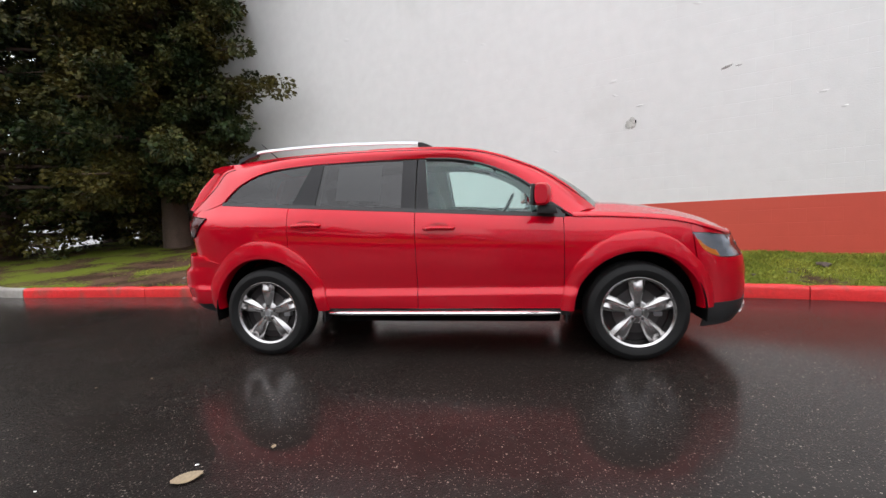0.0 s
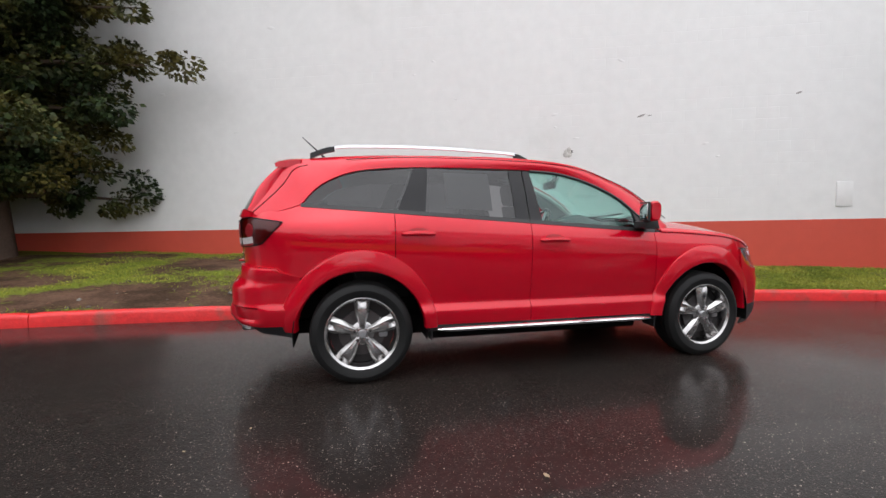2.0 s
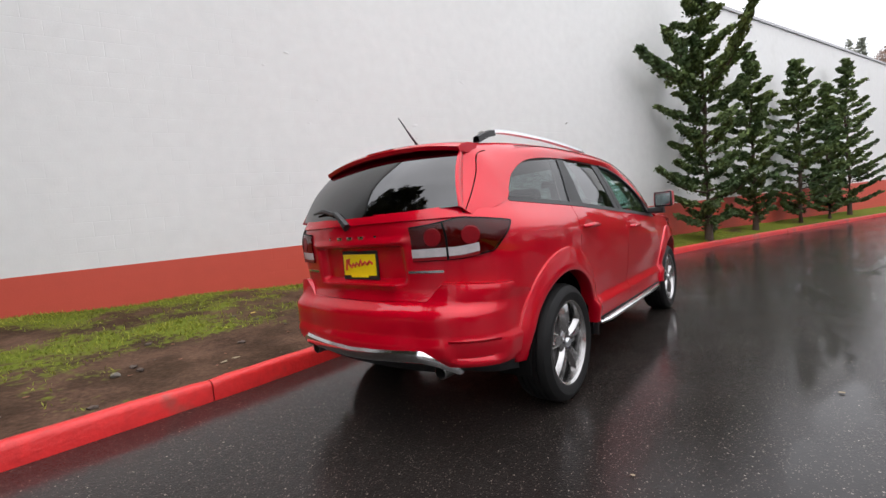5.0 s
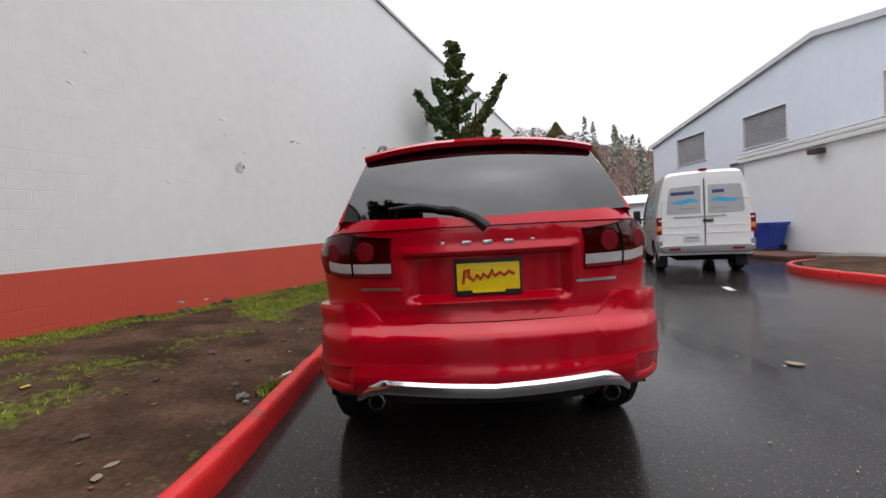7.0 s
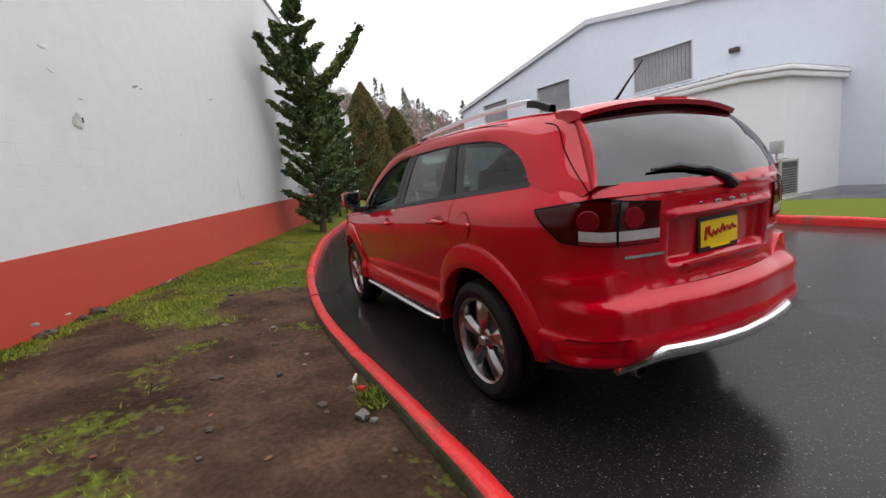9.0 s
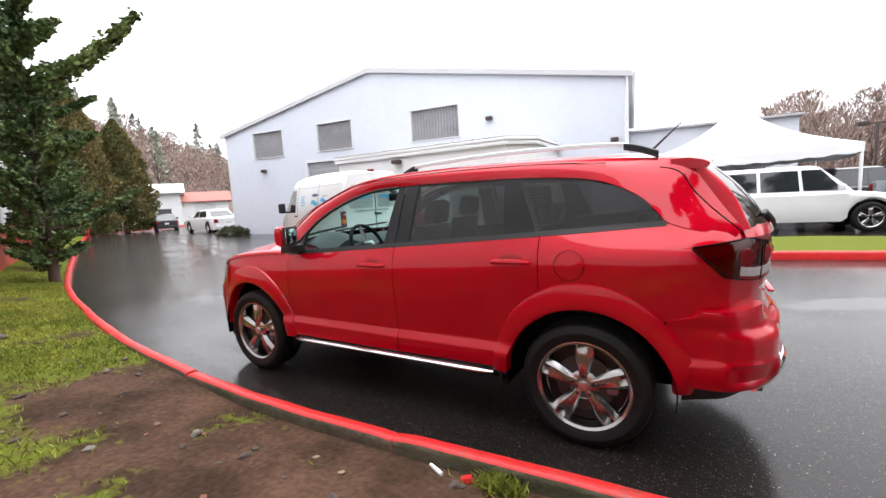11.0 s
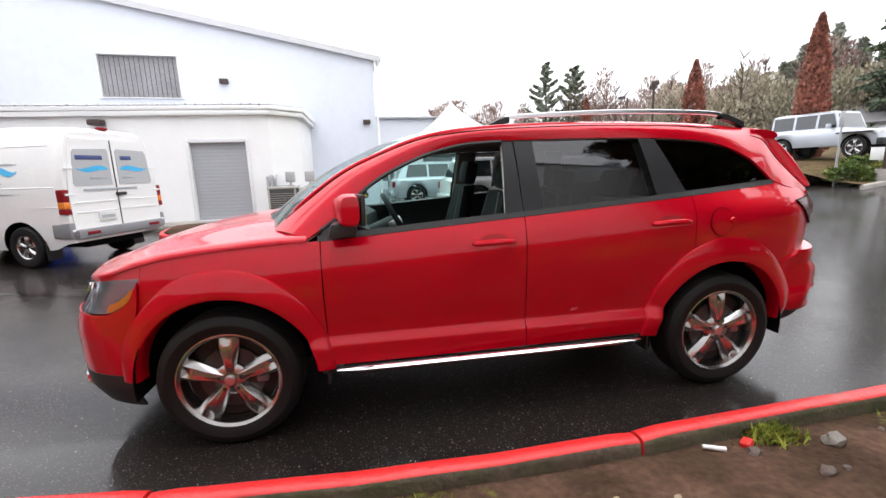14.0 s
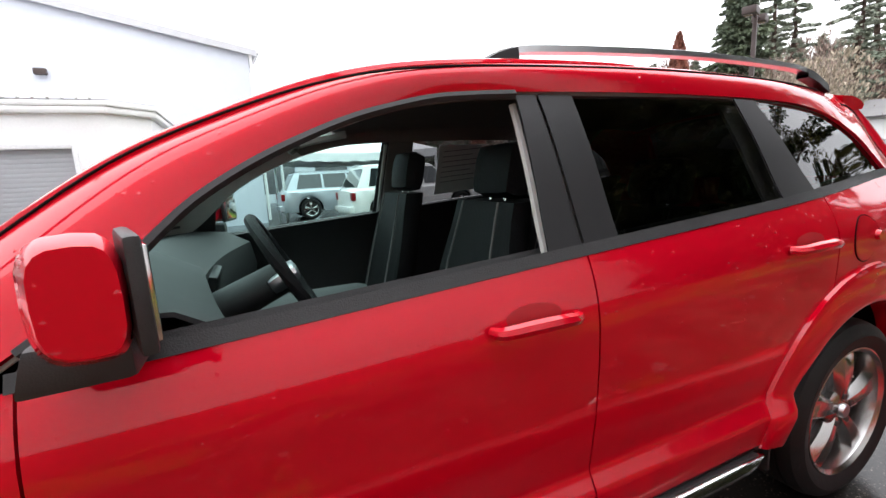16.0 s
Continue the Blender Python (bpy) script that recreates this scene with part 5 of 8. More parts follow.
def strip():
    """Soil and turf between the kerb and the wall; the turf share is kept as an attribute."""
    xsl = list(np.arange(-13.0, -6.0, 0.25)) + list(np.arange(-6.0, 9.0, 0.085)) + list(np.arange(9.0, 40.0, 0.4))
    n = 46
    verts, turf = [], []
    for x in xsl:
        y0 = (kerb_y(x) if x > -7 else float(np.interp(-x, [7, 8.6, 10.5, 14], [1.42, 1.9, 2.6, 3.2]))) + 0.11
        y1 = min(wall_y(x), 9.5) if x > -9.2 else 9.5
        for k in range(n + 1):
            f = k / n
            y = y0 + (y1 - y0) * f
            big = noise.noise((x * 0.85, y * 1.05, 3.0)) + 0.5 * noise.noise((x * 1.6, y * 1.6, 7.0))
            tall = 0.30 + 0.10 * smooth(2.0, -1.5, x)
            dip = 0.055 * smooth(-4.2, -3.0, x) * smooth(2.0, 0.6, x)
            z = 0.115 - dip * (1 - f) ** 2 + (tall - 0.115) * (f**0.8) + 0.035 * noise.noise((x * 1.1, y * 1.1, 0)) * f + 0.018 * noise.noise((x * 5, y * 5, 2)) * min(1, 6 * f)
            dist = y - y0
            # bare trodden soil along the kerb beside the car, turf towards the wall and further along
            bare = smooth(1.5, 0.7, dist) * smooth(2.6, 0.8, x) * smooth(-6.5, -3.0, x)
            t = 0.44 + 0.62 * big + 0.25 * noise.noise((x * 4.1, y * 4.1, 11.0)) - 0.34 * bare + 0.4 * smooth(1.6, 3.6, x) + 0.1 * smooth(-2.5, -5.0, x) * smooth(0.3, 1.0, dist)
            t += 0.5 * smooth(0.35, 0.05, y1 - y)
            verts.append((x, y, z))
            turf.append(min(max(t, 0.0), 1.0))
    faces = []
    for i in range(len(xsl) - 1):
        for k in range(n):
            a = i * (n + 1) + k
            faces.append((a, a + n + 1, a + n + 2, a + 1))
    ob = raw("grass_strip", verts, faces, LAWN)
    ob.data.shade_smooth()
    at = ob.data.attributes.new("turf", "FLOAT", "POINT")
    at.data.foreach_set("value", turf)
    tagged(ob, "patchy wet grass and trodden brown soil between kerb and wall", "grass verge", kind="structure")
    return verts, turf


STRIP, TURF = strip()


def hexa(bm, x0, x1, y0, y1, zb0, zb1, zt0, zt1):
    """A block from x0 to x1 with its own bottom and top height at each end."""
    v = [bm.verts.new(p) for p in ((x0, y0, zb0), (x1, y0, zb1), (x1, y1, zb1), (x0, y1, zb0), (x0, y0, zt0), (x1, y0, zt1), (x1, y1, zt1), (x0, y1, zt0))]
    for q in ((0, 3, 2, 1), (4, 5, 6, 7), (0, 1, 5, 4), (1, 2, 6, 5), (2, 3, 7, 6), (3, 0, 4, 7)):
        bm.faces.new([v[i] for i in q])


def pierced(length, top, holes, thick, breaks=()):
    """A wall along x with its outer face at y = 0, and openings (x0, x1, z0, z1) right through it."""
    bm = bmesh.new()
    cuts = sorted({0.0, length, *breaks, *(h[0] for h in holes), *(h[1] for h in holes)})
    for a, b in zip(cuts, cuts[1:]):
        mid = (a + b) / 2
        z = 0.0
        for h in sorted((h for h in holes if h[0] <= mid <= h[1]), key=lambda h: h[2]):
            if h[2] > z:
                hexa(bm, a, b, -thick, 0, z, z, h[2], h[2])
            z = h[3]
        hexa(bm, a, b, -thick, 0, z, z, top(a), top(b))
    bmesh.ops.remove_doubles(bm, verts=bm.verts, dist=1e-4)
    return bm


def frame_at(p, d, tilt=0.0):
    """A frame at p whose x runs along d and whose y points to the left of it."""
    a = math.atan2(d[1], d[0])
    return Matrix.Translation((p[0], p[1], p[2] if len(p) > 2 else 0)) @ Matrix.Rotation(a, 4, "Z") @ Matrix.Rotation(-tilt, 4, "Y")


# the long white block wall, its courses rising a little against the road
WM = frame_at((WALL_O.x, WALL_O.y, 0), WALL_D, 0.0235)
big_wall = thing("wall_north", "tall white-painted concrete block wall with a red band at its foot", "wall", WM, kind="structure")
bm = bmesh.new()
hexa(bm, 0, 50.0, 0.0, 0.35, 0.775, 0.775, 7.08, 7.08)
hexa(bm, 42.75, 50.0, 0.0, 0.35, -1.6, -1.6, 0.775, 0.775)
part("upper_wall", bm, WHITEWALL, big_wall)
bm = bmesh.new()
hexa(bm, 0, 42.75, -0.004, 0.346, -1.6, -1.6, 0.775, 0.775)
part("red_band", bm, REDWALL, big_wall, "red-painted band at the foot of the wall")
bm = bmesh.new()
hexa(bm, -0.05, 50.05, -0.06, 0.45, 7.08, 7.08, 7.17, 7.17)
part("coping", bm, FLASHING, big_wall, "thin grey metal coping")
bm = bmesh.new()
hexa(bm, 0.0, 0.35, 0.352, 14.0, -1.6, -1.6, 7.08, 7.08)
part("return_wall", bm, WHITEWALL, big_wall)
bm = bmesh.new()
hexa(bm, 49.65, 50.0, 0.352, 14.0, -1.6, -1.6, 7.08, 7.08)
part("return_wall", bm, WHITEWALL, big_wall)
INVW = WM.inverted()


def on_wall(x, z):
    """Wall frame coordinates of the point of the wall face over ground x at height z."""
    return INVW @ Vector((x, wall_y(x), z))


rnd = random.Random(3)
# the spalled patch, the blanked service panel, paint blisters and chips
bm = bmesh.new()
c = on_wall(2.57, 2.41)
for k in range(7):
    bmesh.ops.create_icosphere(bm, subdivisions=1, radius=1.0, matrix=Matrix.Translation((c.x + rnd.uniform(-0.07, 0.07), -0.002, c.z + rnd.uniform(-0.06, 0.06))) @ Matrix.Diagonal((rnd.uniform(0.03, 0.07), 0.009, rnd.uniform(0.03, 0.06), 1)))
part("spalled_patch", bm, material("flaking_render", (0.5, 0.49, 0.46), 0.8, vary=0.3, scale=20, bump=0.8, bscale=60), big_wall, "flaking patch in the white paint")
bm = boxed((c.x + 0.075, -0.008, c.z + 0.01), (0.02, 0.012, 0.05), 0.004)
part("patch_edge", bm, SHELL, big_wall)
c = on_wall(7.1, 1.62)
bm = boxed((c.x, -0.008, c.z), (0.27, 0.016, 0.44), 0.006)
part("service_panel", bm, WHITEWALL, big_wall, "painted-over service panel")
CHIP = material("bare_block_chip", (0.33, 0.32, 0.30), 0.85, vary=0.3, scale=30)
for x, z, w in CHIPS:
    c = on_wall(x, z)
    bm = bmesh.new()
    bmesh.ops.create_icosphere(bm, subdivisions=1, radius=1.0, matrix=Matrix.Translation((c.x, -0.002, c.z)) @ pose(0, 0, 0, 0, rnd.uniform(-20, 20), 0) @ Matrix.Diagonal((w, 0.008, w * rnd.uniform(0.18, 0.4), 1)))
    part("paint_chip", bm, CHIP if rnd.random() < 0.3 else WHITEWALL, big_wall)


# ---------------------------------------------------------------- the pale metal building across the lot
def window_unit(parent, x0, x1, z0, z1, depth=0.14):
    w = part("window", boxed(((x0 + x1) / 2, -depth, (z0 + z1) / 2), (x1 - x0, 0.02, z1 - z0)), DARKGLASS, parent, "dark square warehouse window")
    bm = bmesh.new()
    t = 0.035
    for c, s in ((((x0 + x1) / 2, -0.05, z1 - t / 2), (x1 - x0, 0.16, t)), (((x0 + x1) / 2, -0.04, z0 + t / 2), (x1 - x0 + 0.1, 0.2, t)), ((x0 + t / 2, -0.05, (z0 + z1) / 2), (t, 0.16, z1 - z0 - 2 * t)), ((x1 - t / 2, -0.05, (z0 + z1) / 2), (t, 0.16, z1 - z0 - 2 * t))):
        box(bm, c, s, 0.008)
    part("window_frame", bm, FRAMEW, w)
    n = 16
    for k in range(n):
        bm = boxed((x0 + t + (x1 - x0 - 2 * t) * (k + 0.5) / n, -depth + 0.035, (z0 + z1) / 2), ((x1 - x0) / n * 0.8, 0.008, z1 - z0 - 2 * t), 0, pose(0, 0, 0, 0, 0, 14))
        part("blind_slat", bm, BLIND, w)


BLIND = material("grey_hanging_blind", (0.27, 0.265, 0.275), 0.6, vary=0.3, scale=3)
BD = Vector((1, 0.115, 0)).normalized()
BM = frame_at((0.332, -14.536, 0), BD)
bld = thing("pale_blue_warehouse", "pale blue metal-sided warehouse with a low gable and square windows", "building", BM)
L = 21.2
def bx(x):
    """Along the front from its corner, for ground x."""
    return (x - 0.332) / BD.x
top = line([0, bx(11.45), L], [5.68, 7.62, 5.62])
WIN = [(bx(17.1), bx(19.25), 4.17, 5.6), (bx(12.65), bx(14.8), 4.17, 5.58), (bx(6.99), bx(9.37), 4.1, 5.53)]
ROLL = (bx(13.0), bx(15.6), 0.0, 3.67)
part("front_wall", pierced(L, top, WIN + [ROLL], 0.25, (bx(11.45),)), SIDING, bld).data.shade_flat()
for w in WIN:
    window_unit(bld, *w)
def roller(parent, x0, x1, z1, z0=0.0, depth=-0.12, slats=22):
    d = part("roller_door", boxed(((x0 + x1) / 2, depth, (z0 + z1) / 2), (x1 - x0, 0.03, z1 - z0)), ROLLDOOR, parent, "closed grey roller door")
    h = (z1 - z0) / slats
    for k in range(slats):
        part("door_slat", boxed(((x0 + x1) / 2, depth + 0.022, z0 + h * (k + 0.5)), (x1 - x0 - 0.02, 0.012, h * 0.97), 0.003), ROLLDOOR, d)
    bm = bmesh.new()
    box(bm, (x0 - 0.05, 0.012, (z0 + z1) / 2), (0.09, 0.03, z1 - z0 + 0.12), 0.005), box(bm, (x1 + 0.05, 0.012, (z0 + z1) / 2), (0.09, 0.03, z1 - z0 + 0.12), 0.005), box(bm, ((x0 + x1) / 2, 0.012, z1 + 0.05), (x1 - x0, 0.03, 0.1), 0.005)
    part("door_frame", bm, FRAMEW, d)
roller(bld, ROLL[0], ROLL[1], ROLL[3], slats=12)
# side and back walls, roof, barge boards, ribs
bm = bmesh.new()
hexa(bm, L - 0.25, L, -16.0, -0.252, 0, 0, 5.64, 5.64)
part("side_wall", bm, SIDING, bld)
bm = bmesh.new()
hexa(bm, 0, 0.25, -16.0, -0.252, 0, 0, 5.60, 5.60)
part("side_wall", bm, SIDING, bld)
bm = pierced(L, top, [], 0.25, (bx(11.45),))
bmesh.ops.translate(bm, verts=bm.verts, vec=(0, -16.0, 0))
part("back_wall", bm, SIDING, bld)
for a, b in ((-0.25, bx(11.45)), (bx(11.45), L + 0.25)):
    za, zb = (top(max(a, 0)) if a >= 0 else 5.6, top(min(b, L)))
    bm = bmesh.new()
    hexa(bm, a, b, -16.4, 0.12, za, zb, za + 0.1, zb + 0.1)
    part("roof", bm, FLASHING, bld)
    bm = bmesh.new()
    hexa(bm, a, b, 0.121, 0.16, za - 0.08, zb - 0.08, za + 0.13, zb + 0.13)
    part("barge_board", bm, PALETRIM, bld)
bm = bmesh.new()
box(bm, (-0.3, -8.1, 5.68), (0.12, 16.5, 0.14), 0.02)
part("gutter", bm, FASCIA, bld)
bm = rod(bmesh.new(), (-0.07, 0.07, 0.1), (-0.07, 0.07, 5.6), 0.05)
part("downpipe", bm, FASCIA, bld)
for x, z in ((bx(18.6), 3.5), (bx(0.7), 3.3), (bx(5.6), 4.7)):
    part("wall_lamp", boxed((x, 0.1, z), (0.28, 0.2, 0.16), 0.03), BROWNMETAL, bld, "small wall flood lamp")

# the low front wing with its roller door
LM = frame_at((3.47, -10.355, 0), Vector((1, 0.02, 0)))
low = thing("low_front_wing", "low white flat-roofed wing with a grey roller door", "building", LM)
fx = lambda x: (x - 3.47) / 0.9998
LL = fx(10.9)
part("front_wall", pierced(LL, lambda x: 3.1, [(fx(4.19), fx(5.7), 0.14, 2.36)], 0.2), FASCIA, low)
roller(low, fx(4.19), fx(5.7), 2.36, 0.14)
bm = bmesh.new()
for p, q in (((0.0, 0.0), (-0.72, -0.75)), ((-0.72, -0.75), (-0.72, -4.05))):
    d = Vector((q[0] - p[0], q[1] - p[1], 0))
    n = Vector((-d.y, d.x, 0)).normalized() * 0.2
    v = [bm.verts.new((a[0] + o.x, a[1] + o.y, z)) for z in (0, 3.1) for a, o in ((p, Vector()), (q, Vector()), (q, n), (p, n))]
    for f in ((0, 1, 5, 4), (1, 2, 6, 5), (2, 3, 7, 6), (3, 0, 4, 7), (4, 5, 6, 7)):
        bm.faces.new([v[i] for i in f])
bmesh.ops.recalc_face_normals(bm, faces=bm.faces)
part("corner_wall", bm, FASCIA, low)
bm = bmesh.new()
hexa(bm, LL - 0.2, LL, -3.0, -0.202, 0, 0, 3.1, 3.1)
part("side_wall", bm, FASCIA, low)
outline = [(LL + 0.12, 0.12), (-0.05, 0.12), (-0.86, -0.7), (-0.86, -4.0), (LL + 0.12, -3.0)]
for nm, z0, z1, g, mt in (("fascia", 3.1, 3.24, 0.0, FASCIA), ("fascia", 3.243, 3.36, 0.05, FASCIA), ("roof", 3.362, 3.40, 0.02, FLASHING)):
    bm = bmesh.new()
    c = Vector((LL / 2, -1.6, 0))
    pts = [Vector((x, y, 0)) + (Vector((x, y, 0)) - c).normalized() * g for x, y in outline]
    a, b = [bm.verts.new((p.x, p.y, z0)) for p in pts], [bm.verts.new((p.x, p.y, z1)) for p in pts]
    bm.faces.new(a), bm.faces.new(b[::-1])
    for i in range(len(a)):
        j = (i + 1) % len(a)
        bm.faces.new((a[j], a[i], b[i], b[j]))
    bmesh.ops.recalc_face_normals(bm, faces=bm.faces)
    bmesh.ops.bevel(bm, geom=bm.edges[:], offset=0.012, segments=1, affect="EDGES")
    part(nm, bm, mt, low)
for k in range(30):
    part("roof_rib", boxed((0.2 + k * 0.24, 0.05, 3.41), (0.05, 0.3, 0.03), 0.008), FASCIA, low)
part("flood_lamp", boxed((fx(7.85), 0.16, 2.93), (0.34, 0.26, 0.15), 0.03), BROWNMETAL, low, "brown metal flood lamp")
for x in (3.62, 3.5):
    part("meter_pipe", rod(bmesh.new(), (fx(x), 0.25, 0.1), (fx(x), 0.25, 1.35), 0.05), FLASHING, low)

# the grey hall behind
GM = frame_at((-7.4, -30.94, 0), Vector((1, 0.1, 0)))
hall = thing("grey_hall", "low grey flat-roofed hall behind the warehouse", "building", GM)
part("wall", pierced(10.4, lambda x: 5.2, [(1.6, 4.0, 0.2, 2.6), (5.4, 8.4, 0.6, 2.6)], 0.3), material("pale_grey_render", (0.66, 0.68, 0.72), 0.7, vary=0.06), hall)
part("roof", boxed((5.2, -5.0, 5.28), (10.8, 10.6, 0.16), 0.03), FLASHING, hall)
bm = bmesh.new()
hexa(bm, 0.0, 0.3, -10.0, -0.302, 0, 0, 5.2, 5.2)
part("side_wall", bm, bpy.data.materials["pale_grey_render"], hall)
for a, b, c, d in ((1.6, 4.0, 0.2, 2.6), (5.4, 8.4, 0.6, 2.6)):
    part("window", boxed(((a + b) / 2, -0.15, (c + d) / 2), (b - a, 0.02, d - c)), DARKGLASS, hall)

# island across the road
ISL = [(5.9, -9.3), (5.6, -7.6), (4.4, -6.74), (2.5, -6.58), (0.3, -6.45), (-2.0, -6.32), (-4.3, -6.55), (-5.7, -6.72)]
kerb("island_kerb", ISL, 1, KERBRED, "red-painted concrete kerb round the grass island")
kerb("island_end_kerb", [(-5.71, -6.72), (-6.4, -6.95), (-6.9, -7.5), (-6.95, -8.4), (-6.4, -9.1)], 1, CONCRETE, "bare rounded concrete kerb at the end of the island")
rows = []
for x in np.arange(-6.6, 6.0, 0.3):
    y0 = float(np.interp(x, [-6.6, -6.0, -5.7, -4.3, -2, 0.3, 2.5, 4.4, 5.6, 5.9], [-7.6, -7.0, -6.86, -6.69, -6.46, -6.6, -6.72, -6.9, -7.8, -8.6]))
    y1 = -9.25 if x < 3 else -9.6
    rows.append([Vector((x, y0 + (y1 - y0) * k / 10, 0.13 + 0.05 * math.sin(math.pi * k / 10) + 0.02 * noise.noise((x, k * 0.3, 5)))) for k in range(11)])
isl = whole("island_lawn", sheet(rows, 0, False), LAWN, "mown wet grass on the island", "grass", "structure")
isl.data.attributes.new("turf", "FLOAT", "POINT").data.foreach_set("value", [0.85 if v.co.x < 2.2 else 0.2 for v in isl.data.vertices])
whole("apron", boxed((5.2, -9.75, 0.07), (3.4, 1.0, 0.14), 0.01), CONCRETE, "concrete apron before the roller door", "pavement", "structure")
whole("mulch_bed", boxed((8.7, -9.3, 0.06), (3.5, 1.5, 0.13), 0.03), MULCH, "bed of dark red bark mulch along the wall", "flower bed", "structure")
whole("equipment_pad", boxed((2.75, -9.55, 0.09), (2.1, 1.2, 0.16), 0.015), CONCRETE, "concrete pad under the cooling units", "pavement", "structure")


# ---------------------------------------------------------------- other vehicles
def vehicle(name, label, category, m, paint, w, top, gh, roof, floor, wheels, radius, windows, tum=0.72, screen=True, bed=None, base=0.93, extras=None):
    """A parked vehicle, nose towards +x. top: upper line of the lower body from nose to tail (x, z); gh: the cabin's base front,
    roof front, roof rear and base rear; windows: side panes as (base front, base rear, roof front, roof rear)."""
    root = thing(name, label, category, m)
    x0, x1 = top[0][0], top[-1][0]
    tl = line([p[0] for p in top[::-1]], [p[1] for p in top[::-1]])
    st = set(np.round(np.linspace(x0, x1, 46), 3)) | {p[0] for p in top}
    ra = radius + 0.07
    for c in wheels:
        st |= {round(c + ra * math.cos(t), 3) for t in np.linspace(0, math.pi, 21)}
    rows = []
    for x in sorted(st, reverse=True):
        if not x1 <= x <= x0:
            continue
        e = max((x - (x0 - 0.55)) / 0.55, ((x1 + 0.35) - x) / 0.35, 0)
        ww = w * (1 - 0.17 * min(e, 1) ** 2.2)
        lo = floor
        for c in wheels:
            if abs(x - c) < ra:
                lo = max(lo, radius + math.sqrt(ra * ra - (x - c) ** 2))
        t = tl(x)
        lo = min(lo, t - 0.12)
        half = [(ww * 0.955, lo), (ww, lo + (t - lo) * 0.25), (ww, lo + (t - lo) * 0.6), (ww * 0.985, t - 0.07 if t - lo > 0.2 else t - 0.03), (ww * 0.93, t - 0.015), (ww * 0.6, t + 0.012), (0, t + 0.02)]
        if bed and bed[1] < x < bed[0]:
            half = half[:4] + [(ww * 0.96, t), (ww * 0.88, t), (ww * 0.87, t - 0.42)]
            rows.append([Vector((x, y, z)) for y, z in half] + [Vector((x, 0, t - 0.43))] + [Vector((x, -y, z)) for y, z in half[::-1]])
        else:
            rows.append([Vector((x, y, z)) for y, z in half] + [Vector((x, 0, half[-1][1]))] + [Vector((x, -y, z)) for y, z in half[::-1]])
    bm = bmesh.new()
    vs = grid(bm, rows, False, True)
    bm.faces.new(vs[0]), bm.faces.new(vs[-1][::-1])
    part("body", bm, paint, root)
    a, b, c, d = gh
    rows = []
    n = 12
    for k in range(n + 1):
        g = k / n
        zf, zr = tl(a) - 0.03, tl(d) - 0.03
        xf, xr = a + (b - a) * g, d + (c - d) * g
        ring = []
        y = w * (base + (tum - base) * g)
        for f in np.linspace(0, 1, 15):
            x = xf + (xr - xf) * f
            zb = tl(x) - 0.03 if a >= x >= d else (zf if x > a else zr)
            ring.append((x, y * (1 - 0.06 * (2 * f - 1) ** 4), zb + (roof - 0.05 - zb) * g))
        rows.append([Vector(p) for p in ring] + [Vector((x, -yy, z)) for x, yy, z in ring[::-1]])
    bm = bmesh.new()
    vs = grid(bm, rows, True, True)
    lid = [Vector((c + (b - c) * 0.5 + (v.co.x - (b + c) / 2) * 0.86, v.co.y * 0.82, roof)) for v in vs[-1]]
    lv = [bm.verts.new(p) for p in lid]
    for i in range(len(lv)):
        j = (i + 1) % len(lv)
        bm.faces.new((vs[-1][j], vs[-1][i], lv[i], lv[j]))
    bm.faces.new(lv[::-1])
    bmesh.ops.recalc_face_normals(bm, faces=bm.faces)
    part("cabin", bm, paint, root)
    for sd in (1, -1):
        for pane_at in windows:
            wb0, wb1, wt0, wt1, g0, g1 = (*pane_at, 0.1, 0.9)[:6]
            rows = []
            for k in range(5):
                g = g0 + (g1 - g0) * k / 4
                row = []
                for f in np.linspace(0, 1, 5):
                    x = (wb0 + (wb1 - wb0) * f) * (1 - g) + (wt0 + (wt1 - wt0) * f) * g
                    zb = tl(min(max(x, d), a)) - 0.03
                    y = w * (base + (tum - base) * g) * (1 - 0.03) + 0.045 * 0.5
                    row.append(Vector((x, (w * (base + (tum - base) * g) + 0.004) * sd, zb + (roof - 0.05 - zb) * g)))
                rows.append(row)
            part("side_window", sheet(rows, 0.006 * sd, sd > 0), CARGLASS, root)
        for c0 in wheels:
            wheel(root, (c0, (w - 0.115) * sd, radius), sd, r=radius, w=0.23, rim=radius * 0.68, fancy=False)
            rows = [[Vector((c0 + ra * 0.99 * math.cos(t), y * sd, radius + ra * 0.99 * math.sin(t))) for y in (w - 0.35, w - 0.03)] for t in np.linspace(0, math.pi, 14)]
            part("wheel_arch_liner", sheet(rows, 0.005), SHELL, root)
        zt = tl(x1 + 0.1)
        part("tail_lamp", boxed((x1 + 0.06, w * 0.80 * sd, zt - 0.2), (0.16, 0.2, 0.24), 0.02), LAMPRED, root)
        zn = tl(x0 - 0.25)
        part("headlamp", boxed((x0 - 0.12, w * 0.72 * sd, zn - 0.14), (0.24, 0.34, 0.15), 0.03), LAMPWHITE, root)
        part("door_mirror", boxed((a - 0.35, (w + 0.09) * sd, tl(a) + 0.12), (0.12, 0.2, 0.16), 0.03), paint if category != "van" else TRIM, root)
    if screen:
        for xf, xr, off in ((a, b, 0.012), (d, c, -0.012)):
            rows = []
            for k in range(5):
                g = 0.1 + 0.8 * k / 4
                zb = tl(xf) - 0.03
                rows.append([Vector((xf + (xr - xf) * g + off, w * (base + (tum - base) * g) * 0.86 * f, zb + (roof - 0.05 - zb) * g)) for f in np.linspace(1, -1, 7)])
